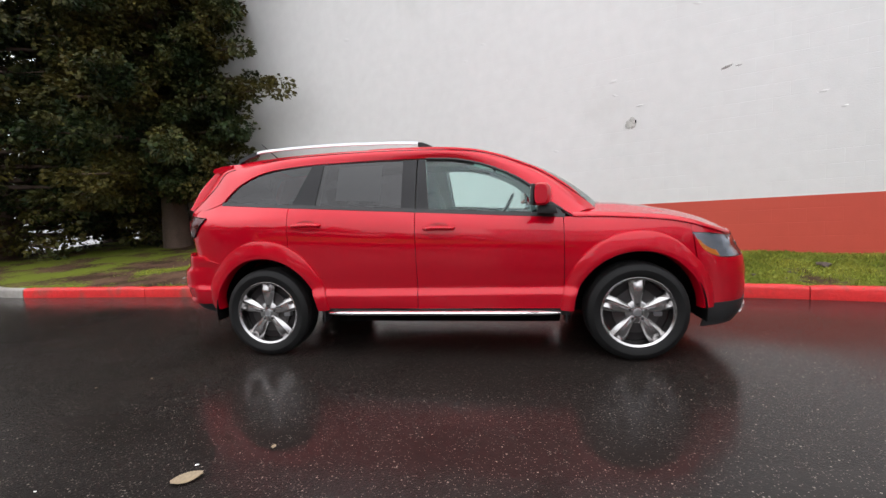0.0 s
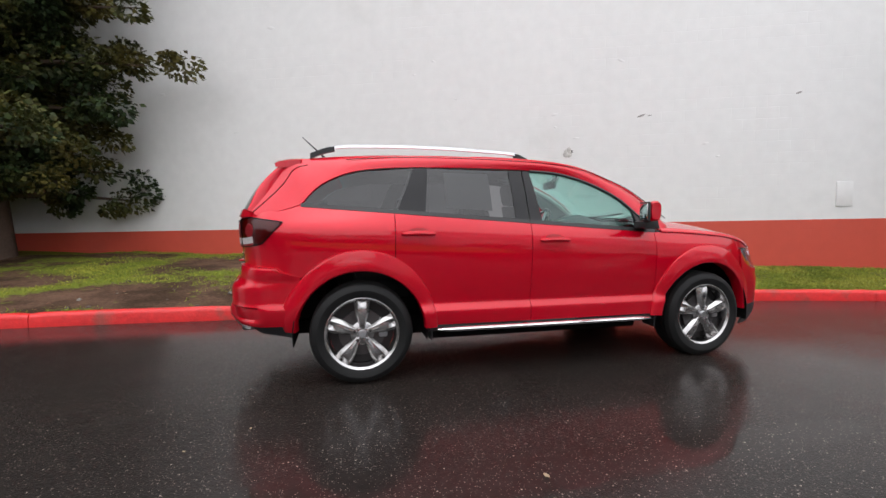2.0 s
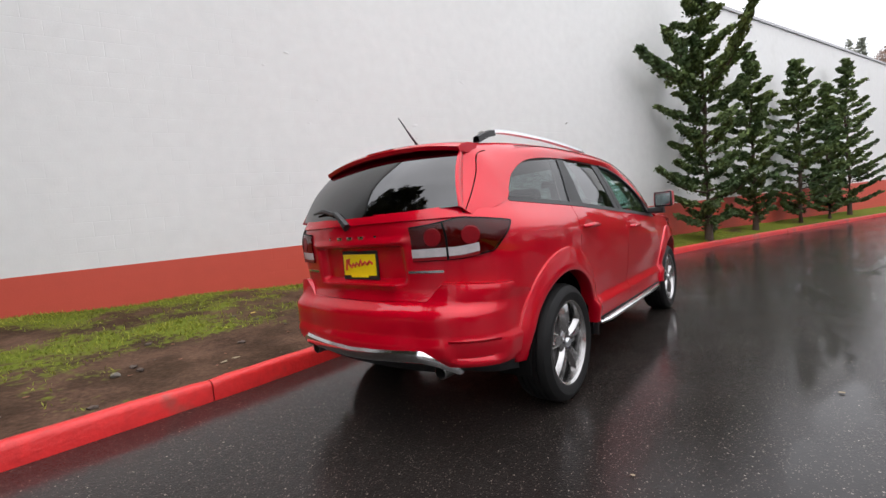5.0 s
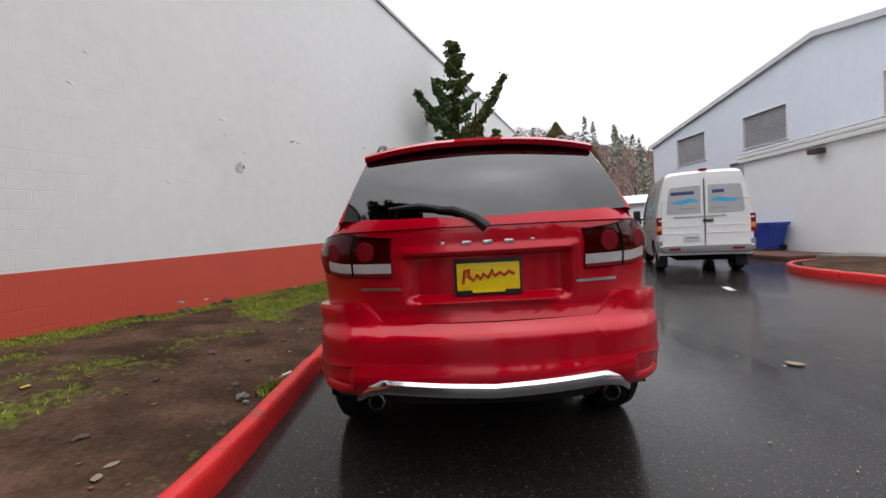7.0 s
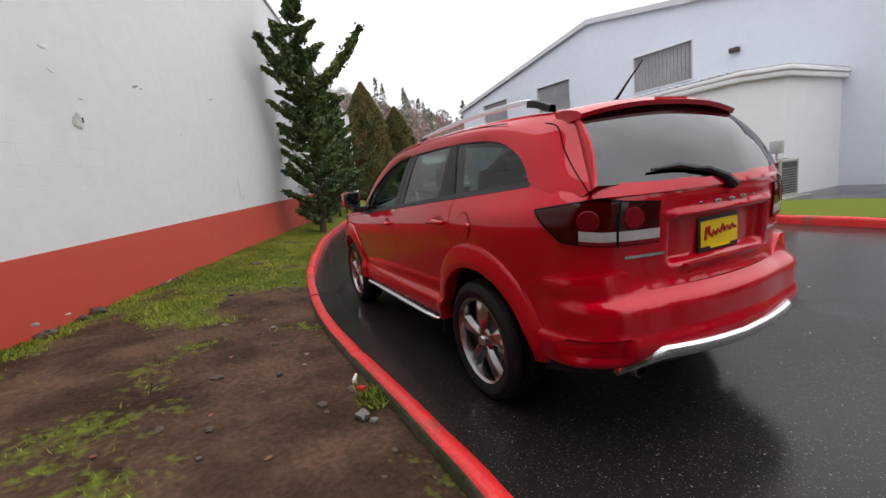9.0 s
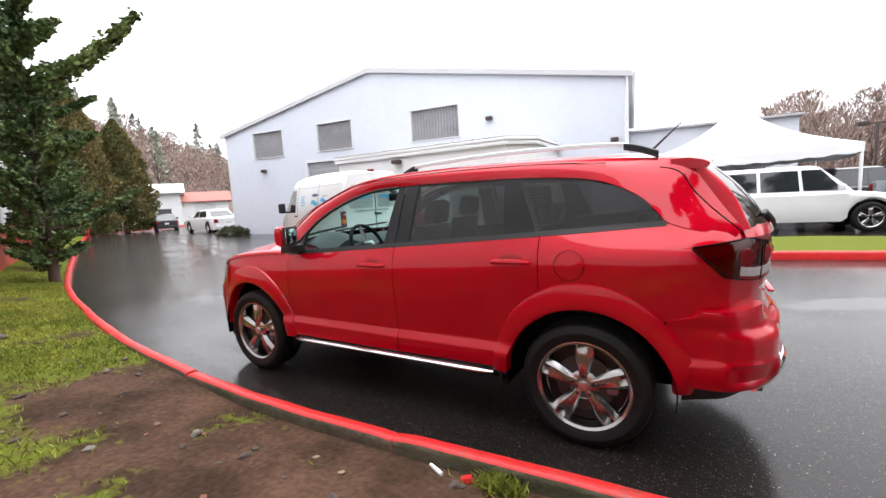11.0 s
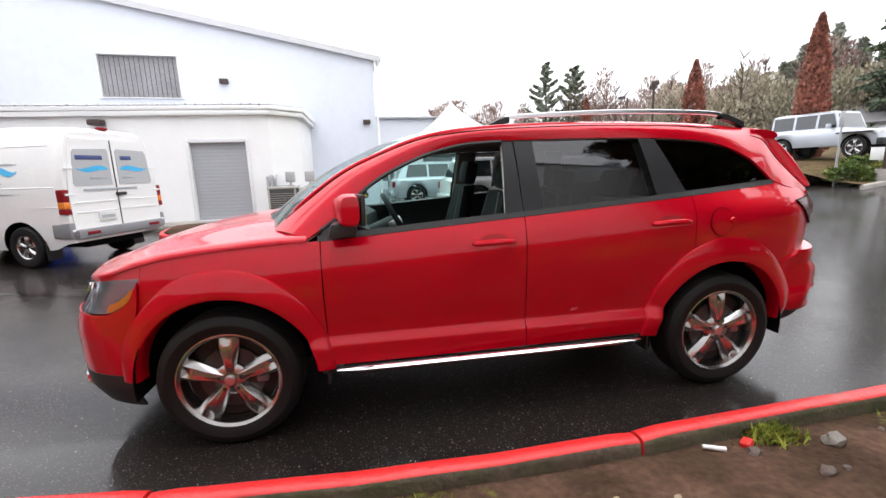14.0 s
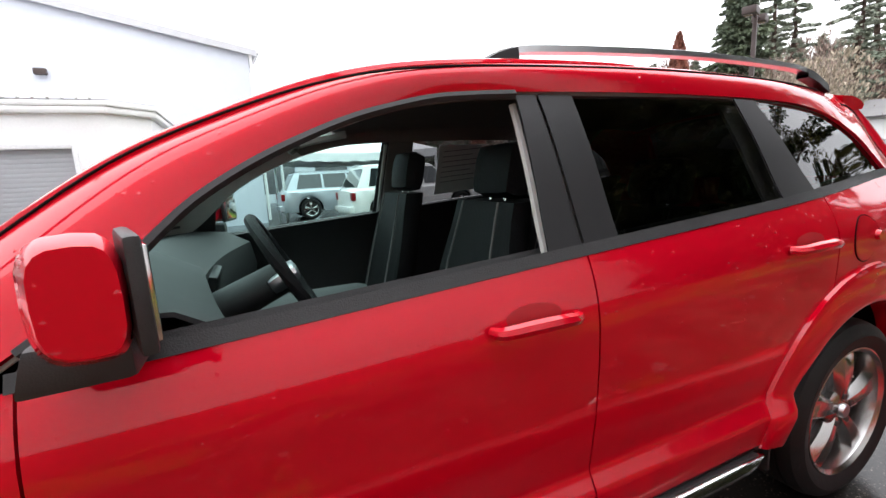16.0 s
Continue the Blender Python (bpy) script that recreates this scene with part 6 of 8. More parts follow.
            part("windscreen" if off > 0 else "rear_window", sheet(rows, 0.005, off > 0), CARGLASS, root)
    part("floor_pan", boxed(((x0 + x1) / 2, 0, floor + 0.08), ((x0 - x1) * 0.9, w * 1.1, 0.12), 0.02), SHELL, root)
    part("rear_bumper", boxed((x1 - 0.03, 0, floor + 0.16), (0.16, w * 1.75, 0.18), 0.03), TRIM if category == "van" else paint, root)
    part("front_bumper", boxed((x0 - 0.02, 0, floor + 0.14), (0.16, w * 1.6, 0.18), 0.03), TRIM, root)
    part("plate", boxed((x1 - 0.12, 0.0, floor + 0.42), (0.012, 0.31, 0.15), 0.004), PAPER, root)
    return root


def at(x, y, deg, z=None, s=1.0):
    return Matrix.Translation((x, y, rise(x, y) if z is None else z)) @ Matrix.Rotation(radians(deg), 4, "Z") @ Matrix.Scale(s, 4)


SUV_TOP = [(2.35, 0.72), (2.25, 0.86), (1.95, 0.95), (1.05, 1.06), (0, 1.06), (-1.6, 1.08), (-2.2, 1.06), (-2.36, 0.98)]
SUV_GH, SUV_WIN = (1.15, 0.45, -1.85, -2.2), [(0.95, 0.08, 0.42, 0.05), (0.0, -0.85, -0.02, -0.85), (-0.93, -1.85, -0.93, -1.65)]
suv = vehicle("white_suv", "white SUV with dark windows parked on wet asphalt", "car", at(-4.25, -12.15, 187), WHITEPAINT, 0.93, SUV_TOP, SUV_GH, 1.76, 0.28, (1.43, -1.43), 0.38, SUV_WIN)
vehicle("silver_suv", "silver SUV parked beyond the white one", "car", at(-2.5, -15.4, 184), SILVERPAINT, 0.92, SUV_TOP, SUV_GH, 1.72, 0.28, (1.4, -1.4), 0.37, SUV_WIN)
SED_TOP = [(2.35, 0.62), (2.2, 0.76), (1.2, 0.92), (0, 0.95), (-1.6, 0.98), (-2.2, 0.97), (-2.35, 0.85)]
SED_WIN = [(0.75, -0.1, 0.3, -0.1), (-0.18, -1.25, -0.18, -0.95)]
vehicle("white_sedan", "white sedan parked along the far drive", "car", at(28.2, -14.8, -8, None, 1.1), WHITEPAINT, 0.9, SED_TOP, (0.95, 0.3, -1.1, -1.75), 1.45, 0.2, (1.4, -1.4), 0.33, SED_WIN)
vehicle("dark_sedan", "dark sedan parked at the end of the drive", "car", at(40, -17.5, -24), BLACKPAINT, 0.9, SED_TOP, (0.95, 0.3, -1.1, -1.75), 1.45, 0.2, (1.4, -1.4), 0.33, SED_WIN)
PK_TOP = [(2.85, 0.8), (2.75, 1.0), (2.5, 1.1), (1.4, 1.18), (0, 1.19), (-0.75, 1.2), (-0.8, 1.2), (-2.7, 1.22), (-2.85, 1.2)]
PK_WIN = [(1.1, 0.3, 0.65, 0.25), (0.2, -0.55, 0.18, -0.5)]
ram = vehicle("graphite_pickup", "dark graphite pickup with bright wheels on wet asphalt", "pickup truck", at(-9.12, -8.25, 193), GREYPAINT, 1.0, PK_TOP, (1.4, 0.7, -0.55, -0.75), 1.92, 0.4, (1.8, -1.75), 0.4, PK_WIN, 0.76, bed=(-0.9, -2.72))
part("chrome_bumper", boxed((-2.92, 0, 0.62), (0.16, 1.9, 0.2), 0.04), CHROME, ram, "chrome rear bumper")
for sd in (1, -1):
    part("side_step", boxed((0.05, 0.99 * sd, 0.43), (2.5, 0.09, 0.05), 0.02), CHROME, ram, "chrome side step")
    for x in (0.36, -0.46):
        part("door_handle", boxed((x, 1.008 * sd, 1.03), (0.2, 0.04, 0.045), 0.015), CHROME, ram, "chrome handle")
vehicle("silver_pickup", "silver pickup parked in the lot", "pickup truck", at(-9.6, -14.6, 186), SILVERPAINT, 0.95, PK_TOP, (1.4, 0.7, -0.55, -0.75), 1.85, 0.38, (1.75, -1.7), 0.39, PK_WIN, 0.76, bed=(-0.9, -2.72))
LOT = [("black_suv", BLACKPAINT, -7.2, -18.2, 178), ("black_suv", BLACKPAINT, -11.5, -20.0, 182), ("graphite_suv", GREYPAINT, -15.5, -21.5, 184), ("white_wagon", WHITEPAINT, -14, -27, 95), ("silver_wagon", SILVERPAINT, -17.5, -28.5, 95), ("black_suv", BLACKPAINT, -21, -30, 95), ("white_wagon", WHITEPAINT, -24.5, -31.5, 95), ("graphite_suv", GREYPAINT, -28, -33, 95)]
for nm, paint, x, y, a in LOT:
    vehicle(nm, {"black_suv": "black SUV parked in the crowded lot", "graphite_suv": "dark grey SUV parked in the crowded lot", "white_wagon": "white car parked in the far row", "silver_wagon": "silver car parked in the far row"}[nm], "car", at(x, y, a), paint, 0.92, SUV_TOP, SUV_GH, 1.72, 0.28, (1.4, -1.4), 0.37, SUV_WIN)
JP_TOP = [(2.1, 0.85), (2.0, 1.08), (0.9, 1.18), (0.85, 1.2), (-1.9, 1.22), (-2.05, 1.1)]
jeep = vehicle("silver_offroader", "boxy silver off-road vehicle on the raised bank", "car", at(-18.3, -12.3, 95, 1.28), SILVERPAINT, 0.8, JP_TOP, (0.9, 0.6, -1.9, -1.95), 1.9, 0.5, (1.45, -1.35), 0.43, [(0.75, 0.05, 0.52, 0.05), (-0.05, -0.85, -0.05, -0.85), (-0.95, -1.8, -0.95, -1.8)], 0.84)
part("front_bumper_bar", boxed((2.2, 0, 0.62), (0.2, 1.5, 0.22), 0.03), TRIM, jeep)
for sd in (1, -1):
    part("wing_flare", boxed((1.45, 0.86 * sd, 0.98), (1.15, 0.2, 0.06), 0.02), TRIM, jeep)

SKYBLUE = material("sky_blue_vinyl", (0.06, 0.42, 0.72), 0.4)
NAVY = material("dark_blue_vinyl", (0.05, 0.07, 0.2), 0.4)
GREYV = material("grey_vinyl", (0.36, 0.38, 0.4), 0.4)
FROST = material("frosted_grey_window_film", (0.44, 0.45, 0.46), 0.35, vary=0.06)
VANGREY = material("grey_van_plastic", (0.2, 0.2, 0.21), 0.5, vary=0.1)
van_side = bend([0.28, 0.42, 0.7, 1.1, 1.35, 1.7, 2.0, 2.14, 2.26], [0.87, 0.905, 0.93, 0.935, 0.92, 0.86, 0.79, 0.745, 0.68])
van_roof = bend([-0.95, -0.86, -0.6, 0.5, 1.7, 2.25, 2.6, 2.98, 3.4, 3.62, 3.72], [2.2, 2.26, 2.285, 2.31, 2.3, 2.24, 1.9, 1.32, 1.16, 0.98, 0.74])
van_plan = bend([-0.95, -0.9, -0.75, 2.4, 3.2, 3.55, 3.72], [0.955, 0.985, 1.0, 1.0, 0.95, 0.86, 0.7])


def on_van(x, z, sd, off=0.0):
    """A place on the van's flank."""
    return Vector((x, (van_side(z) * van_plan(x) + off) * sd, z))


def ribbon(name, place, u0, u1, v, thick, wave, mat, parent, label=""):
    """A wavy vinyl stripe: place maps (along, up) onto the panel."""
    rows = []
    for f in np.linspace(0, 1, 21):
        w = thick * (0.25 + 0.75 * math.sin(math.pi * min(f * 1.15, 1.0)) ** 0.6)
        c = v + wave * math.sin(2 * math.pi * f)
        rows.append([place(u0 + (u1 - u0) * f, c - w / 2), place(u0 + (u1 - u0) * f, c + w / 2)])
    return part(name, sheet(rows, 0.002), mat, parent, label)


def white_van():
    van = thing("white_van", "white cargo van with blue vinyl waves on side and rear", "van", pose(6.05, -5.714, 0, 0, 0, -19.6))
    axle, rad = (0.0, 2.82), 0.35
    stations = set(np.round(np.r_[np.linspace(-0.95, 2.4, 40), np.linspace(2.4, 3.72, 26)], 3))
    for c in axle:
        stations |= {round(c + 0.43 * math.cos(t), 3) for t in np.linspace(0, math.pi, 21)}
    rows = []
    for x in sorted(stations):
        lo = 0.3 + 0.12 * smooth(-0.5, -0.95, x)
        for c in axle:
            if abs(x - c) < 0.43:
                lo = max(lo, rad + math.sqrt(0.43**2 - (x - c) ** 2))
        top = van_roof(x)
        zs = min(2.14, top - 0.07)
        half = [(van_side(z) * van_plan(x), z) for z in np.linspace(min(lo, zs - 0.05), zs, 12)]
        y = half[-1][0]
        half += [(y * 0.965, zs + (top - zs) * 0.55), (y * 0.87, top - 0.012), (y * 0.5, top + 0.004), (0, top + 0.008)]
        rows.append([Vector((x, a, z)) for a, z in half] + [Vector((x, -a, z)) for a, z in half[-2::-1]])
    bm = bmesh.new()
    vs = grid(bm, rows, False, False)
    bm.faces.new(vs[0]), bm.faces.new(vs[-1][::-1])
    bmesh.ops.recalc_face_normals(bm, faces=bm.faces)
    part("body", bm, WHITEPAINT, van)
    part("windscreen", sheet([[Vector((x + 0.012, y, van_roof(x) + 0.012)) for y in np.linspace(0.66, -0.66, 9)] for x in np.linspace(2.34, 2.94, 6)], 0.004, True), CARGLASS, van)
    rear = lambda sd: (lambda u, v: Vector((-0.985, u * sd, v)))
    for sd in (1, -1):
        # a rear door: lower panel, frosted window, hinges, vinyl
        rows = [[Vector((-0.952 - 0.02 * k, (0.02 + (van_side(z) * 0.9 - 0.02) * f) * sd, z)) for f in np.linspace(0.0, 1.0, 7)] for z in np.linspace(0.5, 2.1, 14) for k in (0,)]
        door = part("rear_door", sheet(rows, 0.022, sd < 0), WHITEPAINT, van)
        edge = [(0.07, 1.33), (0.70, 1.33), (0.745, 1.37), (0.69, 1.86), (0.65, 1.92), (0.1, 1.94), (0.07, 1.9)]
        bm = bmesh.new()
        a, b = [bm.verts.new((-0.983, y * sd, z)) for y, z in edge], [bm.verts.new((-0.970, y * sd, z)) for y, z in edge]
        bm.faces.new(a), bm.faces.new(b[::-1])
        for k in range(len(a)):
            q = (k + 1) % len(a)
            bm.faces.new((a[k], a[q], b[q], b[k]))
        bmesh.ops.recalc_face_normals(bm, faces=bm.faces)
        win = part("rear_window", bm, FROST, door, "frosted rear window with vinyl waves")
        ribbon("vinyl_wave", rear(sd), 0.12, 0.66, 1.60, 0.09, 0.018, SKYBLUE, win)
        part("vinyl_name", boxed((-0.985, (0.42 if sd > 0 else 0.26) * sd, 1.79), (0.006, 0.46 if sd > 0 else 0.22, 0.07), 0.002), NAVY, win)
        part("vinyl_line", boxed((-0.985, 0.3 * sd, 1.45), (0.006, 0.3, 0.035), 0.002), GREYV, win)
        for z in (0.62, 1.2, 1.62):
            part("hinge", boxed((-0.965, 0.83 * (van_side(z) / 0.93) * sd, z), (0.04, 0.14, 0.035), 0.008), WHITEPAINT, door)
        part("press_line", boxed((-0.978, 0.42 * sd, 1.06), (0.012, 0.7, 0.018), 0.005), WHITEPAINT, door)
        part("press_line", boxed((-0.978, 0.42 * sd, 0.9), (0.012, 0.7, 0.018), 0.005), WHITEPAINT, door)
        lamp = part("tail_lamp", boxed((-0.9, 0.885 * sd, 1.18), (0.13, 0.11, 0.2), 0.02), LAMPRED, van, "tall red and amber tail lamp")
        part("amber_section", boxed((-0.902, 0.887 * sd, 1.03), (0.13, 0.11, 0.11), 0.015), AMBER, lamp)
        part("red_section", boxed((-0.902, 0.889 * sd, 0.93), (0.13, 0.11, 0.09), 0.015), LAMPRED, lamp)
        part("bumper_corner", boxed((-0.8, 0.875 * sd, 0.62), (0.36, 0.12, 0.26), 0.04), VANGREY, van)
        part("bumper_reflector", boxed((-1.045, 0.6 * sd, 0.56), (0.012, 0.22, 0.05), 0.005), LAMPRED, van)
        part("mud_flap", boxed((-0.42, 0.8 * sd, 0.3), (0.02, 0.24, 0.34), 0.006), TRIM, van)
        # flank: cab window, press lines, vinyl
        part("side_window", sheet([[on_van(x0 + (x1 - x0) * f, z, sd, 0.006) for f in np.linspace(0, 1, 6)] for z, x0, x1 in ((1.28, 2.12, 2.86), (1.5, 2.12, 2.72), (1.75, 2.14, 2.56), (1.93, 2.16, 2.42))], 0.004, sd > 0), CARGLASS, van)
        for z, x0, x1 in ((1.0, 0.6, 2.35), (1.0, -0.85, -0.5), (0.66, 0.55, 2.3), (1.32, -0.8, 2.0), (1.98, -0.7, 1.95)):
            part("press_line", tube(bmesh.new(), [on_van(x, z, sd, -0.002) for x in np.linspace(x0, x1, 12)], 0.011, 6), WHITEPAINT, van)
        for x in (0.55, 1.98, 2.96):
            part("door_gap", tube(bmesh.new(), [on_van(x, z, sd, 0.0) for z in np.linspace(0.5, 2.05 if x < 2.5 else 1.2, 10)], 0.005, 5), TRIM, van)
        side = lambda u, v: on_van(u, v, sd, 0.006)
        ribbon("side_wave", side, 1.0, 0.5, 1.53, 0.12, 0.03, SKYBLUE, van, "sky blue vinyl wave")
        ribbon("side_wave", side, 0.38, -0.1, 1.58, 0.11, 0.03, SKYBLUE, van, "sky blue vinyl wave")
        for x0, x1, v, th, mt in ((0.95, 0.5, 1.74, 0.08, NAVY), (0.3, -0.1, 1.7, 0.035, GREYV), (0.7, 0.2, 1.4, 0.045, GREYV), (0.9, -0.15, 1.22, 0.035, GREYV), (1.75, 1.4, 1.72, 0.035, SKYBLUE), (1.75, 1.45, 1.64, 0.035, SKYBLUE), (1.75, 1.35, 1.56, 0.035, SKYBLUE), (1.75, 1.4, 1.48, 0.035, SKYBLUE)):
            ribbon("vinyl_line", side, x0, x1, v, th, 0.0, mt, van)
        part("door_handle", boxed(on_van(2.08, 1.17, sd, 0.012), (0.16, 0.03, 0.045), 0.01), TRIM, van)
        mirror = part("door_mirror", boxed((2.78, 1.09 * sd, 1.42), (0.12, 0.2, 0.3), 0.04), TRIM, van)
        part("mirror_arm", boxed((2.8, 0.97 * sd, 1.3), (0.08, 0.2, 0.05), 0.015), TRIM, mirror)
        part("headlamp", boxed((3.5, 0.66 * sd, 0.9), (0.22, 0.34, 0.2), 0.05), LAMPWHITE, van)
        for c in axle:
            wheel(van, (c, 0.80 * sd, rad), sd, r=rad, w=0.22, rim=0.2, fancy=False)
            part("wheel_arch_liner", sheet([[Vector((c + 0.425 * math.cos(t), y * sd, rad + 0.425 * math.sin(t))) for y in (0.55, 0.9)] for t in np.linspace(0, math.pi, 14)], 0.005), SHELL, van)
    part("rear_bumper", boxed((-0.97, 0, 0.55), (0.14, 1.7, 0.16), 0.035), VANGREY, van)
    part("front_bumper", boxed((3.66, 0, 0.48), (0.2, 1.4, 0.3), 0.06), VANGREY, van)
    part("floor_pan", boxed((1.4, 0, 0.36), (4.4, 1.1, 0.14), 0.02), SHELL, van)
    part("plate", boxed((-0.988, 0.26, 0.80), (0.01, 0.32, 0.15), 0.004), PAPER, van, "pale number plate with plain bars")
    part("plate_bar", boxed((-0.994, 0.26, 0.80), (0.004, 0.24, 0.05)), GREYV, van)
    part("door_lettering", boxed((-0.984, 0.1, 1.26), (0.006, 1.0, 0.035), 0.002), GREYV, van)
    part("door_handle", boxed((-0.99, -0.06, 1.17), (0.03, 0.2, 0.05), 0.01), TRIM, van)
    part("door_gap", boxed((-0.976, 0, 1.3), (0.006, 0.012, 1.55)), TRIM, van)
    part("roof_lamp", boxed((-0.86, 0, 2.285), (0.1, 0.16, 0.05), 0.015), LAMPRED, van)


white_van()

# ---------------------------------------------------------------- trees
def leaves(name, pts, dirs, size, mat, parent, rnd, slim=0.35, bend=0.25):
    """Small pointed sprays at pts, pointing along dirs: two bent triangles each."""
    n = len(pts)
    d = dirs / np.maximum(np.linalg.norm(dirs, axis=1, keepdims=True), 1e-6)
    r = rnd.normal(size=(n, 3))
    s = np.cross(d, r)
    s /= np.maximum(np.linalg.norm(s, axis=1, keepdims=True), 1e-6)
    u = np.cross(d, s)
    L = (size * rnd.uniform(0.6, 1.4, n))[:, None]
    a, tip = pts - d * L * 0.4, pts + d * L * 0.6
    mid = pts + u * L * bend * rnd.uniform(-1, 1, n)[:, None]
    v = np.stack([a, mid + s * L * slim, tip, mid - s * L * slim], 1).reshape(-1, 3)
    f = np.arange(4 * n).reshape(n, 4)
    me = bpy.data.meshes.new(name)
    me.vertices.add(4 * n), me.loops.add(4 * n), me.polygons.add(n)
    me.vertices.foreach_set("co", v.ravel())
    me.loops.foreach_set("vertex_index", f.ravel())
    me.polygons.foreach_set("loop_start", np.arange(0, 4 * n, 4))
    me.update(calc_edges=True)
    ob = new(name, me)
    ob.parent = parent
    me.materials.append(mat)
    return ob


def tree(name, label, x, y, z, h, r, mat, kind, seed, n, size, low=0.06, trunk=None, group=""):
    """A conifer. kind fir: upswept limbs with sprays; column: dense upright shell; cedar: wide drooping clumps; thin: sparse tall fir; spruce: dense tiers of drooping limbs."""
    root = thing(name, label, "tree", Matrix.Translation((x, y, z)), group)
    rnd = np.random.RandomState(seed)
    tr = trunk or max(0.05, h * 0.018)
    pts = [Vector((rnd.normal() * 0.01 * h * f, rnd.normal() * 0.01 * h * f, h * 0.97 * f)) for f in np.linspace(0, 1, 9)]
    pts[0] = Vector((0, 0, -0.15))
    part("trunk", tube(bmesh.new(), pts, [tr * (1.25 if k == 0 else 1) * (1 - 0.93 * k / 8) for k in range(9)], 10), BARK, root)
    P, D = [], []
    if kind == "column":
        k = n
        f = rnd.uniform(0, 1, k) ** 0.8
        a = rnd.uniform(0, 2 * math.pi, k)
        lump = 1 + 0.16 * np.sin(a * 5 + f * 17 + seed) + 0.1 * np.sin(a * 9 - f * 31)
        rad = r * np.interp(f, [0, 0.08, 0.3, 0.7, 0.9, 1.0], [0.72, 0.95, 1.0, 0.66, 0.3, 0.03]) * lump * rnd.uniform(0.72, 1.03, k)
        P = np.stack([rad * np.cos(a), rad * np.sin(a), low * h + f * h * (1 - low)], 1)
        D = np.stack([np.cos(a) * 0.5, np.sin(a) * 0.5, np.full(k, 1.0)], 1) + rnd.normal(size=(k, 3)) * 0.3
        limbs = []
        for j in range(10):
            f, a = rnd.uniform(0.1, 0.8), rnd.uniform(0, 6.28)
            limbs.append([(0, 0, h * f), (r * 0.5 * math.cos(a), r * 0.5 * math.sin(a), h * f + 0.2 * h * 0.3)])
        bm = bmesh.new()
        for l in limbs:
            tube(bm, l, [tr * 0.4, tr * 0.12], 5)
        tagged(part("branchwork", bm, BARK, root), kind="stuff")
    else:
        bm = bmesh.new()
        per = {"fir": 62, "cedar": 190, "thin": 75, "spruce": 300}[kind]
        each = max(n // per, 6)
        for j in range(per):
            f = low + (0.97 - low) * (j + rnd.uniform(0, 0.9)) / per
            a = j * 2.399 + rnd.uniform(-0.4, 0.4)
            prof = {"fir": np.interp(f, [0, 0.1, 0.35, 0.6, 0.75, 0.88, 1], [0.75, 1.0, 0.95, 0.72, 0.5, 0.28, 0.05]), "cedar": np.interp(f, [0, 0.1, 0.4, 0.7, 0.9, 1], [0.85, 1.0, 1.0, 0.88, 0.55, 0.15]), "thin": np.interp(f, [0, 0.3, 0.6, 1], [0.5, 1.0, 0.7, 0.05]), "spruce": np.interp(f, [0, 0.1, 0.5, 1], [0.9, 1.0, 0.68, 0.03])}[kind]
            ln = r * prof * (rnd.uniform(0.4, 1.2) if kind == "fir" else rnd.uniform(0.5, 1.12))
            up = {"fir": 0.45, "cedar": -0.05, "thin": -0.1, "spruce": -0.22}[kind] * ln
            base = Vector((0, 0, h * f))
            limb = [base, base + Vector((math.cos(a) * ln * 0.5, math.sin(a) * ln * 0.5, up * 0.2)), base + Vector((math.cos(a) * ln, math.sin(a) * ln, up))]
            tube(bm, limb, [tr * 0.3 * (1 - f) + 0.008, tr * 0.16 * (1 - f) + 0.006, 0.004], 5)
            if kind == "cedar":
                # rounded clumps of sprays that hang from the limb
                nc = 10
                u = rnd.uniform(0.08, 1.0, nc) ** 0.7
                cen = np.array([np.array(limb[0]) * (1 - w) ** 2 + 2 * w * (1 - w) * np.array(limb[1]) + w * w * np.array(limb[2]) for w in u])
                cen += rnd.normal(size=(nc, 3)) * [0.3, 0.3, 0.16] * np.array([0.3 + 0.5 * (1 - f)])[0]
                which = rnd.randint(0, nc, each)
                ball = rnd.normal(size=(each, 3))
                ball /= np.linalg.norm(ball, axis=1, keepdims=True)
                big = rnd.uniform(0.2, 0.42, nc)[which][:, None] * rnd.uniform(0.55, 1.0, each)[:, None]
                P.append(cen[which] + ball * big * [1, 1, 0.75])
                D.append(ball * [1, 1, 0.5] + np.array([math.cos(a) * 0.5, math.sin(a) * 0.5, -0.45]) + rnd.normal(size=(each, 3)) * 0.25)
                continue
            t = rnd.uniform(0.12, 1.0, each) ** 0.7
            q = np.array([np.array(limb[0]) * (1 - u) ** 2 + 2 * u * (1 - u) * np.array(limb[1]) + u * u * np.array(limb[2]) for u in t])
            wide = {"fir": 0.13, "cedar": 0.26, "thin": 0.16, "spruce": 0.3}[kind] * (r ** 0.4)
            sc = wide * (1.15 - 0.75 * t)[:, None]
            flat = np.array([1, 1, 0.42 if kind != "cedar" else 0.8])
            q = q + rnd.normal(size=(each, 3)) * sc * flat * 0.6
            dirv = np.array([math.cos(a), math.sin(a), 0.35 if kind == "fir" else -0.25])
            P.append(q)
            D.append(dirv + rnd.normal(size=(each, 3)) * 0.55)
        tagged(part("branchwork", bm, BARK, root), kind="stuff")
        P, D = np.concatenate(P), np.concatenate(D)
    leaves("crown", P, D, size, mat, root, rnd)
    return root


# unseen crown tops stretched to 12-14 m so they darken the wet road
tree("cedar", "large dark green cedar with drooping brown-tipped clumps", -8.25, 6.15, 0.25, 13.5, 3.3, CEDAR, "cedar", 3, 290000, 0.1, 0.1, 0.3)
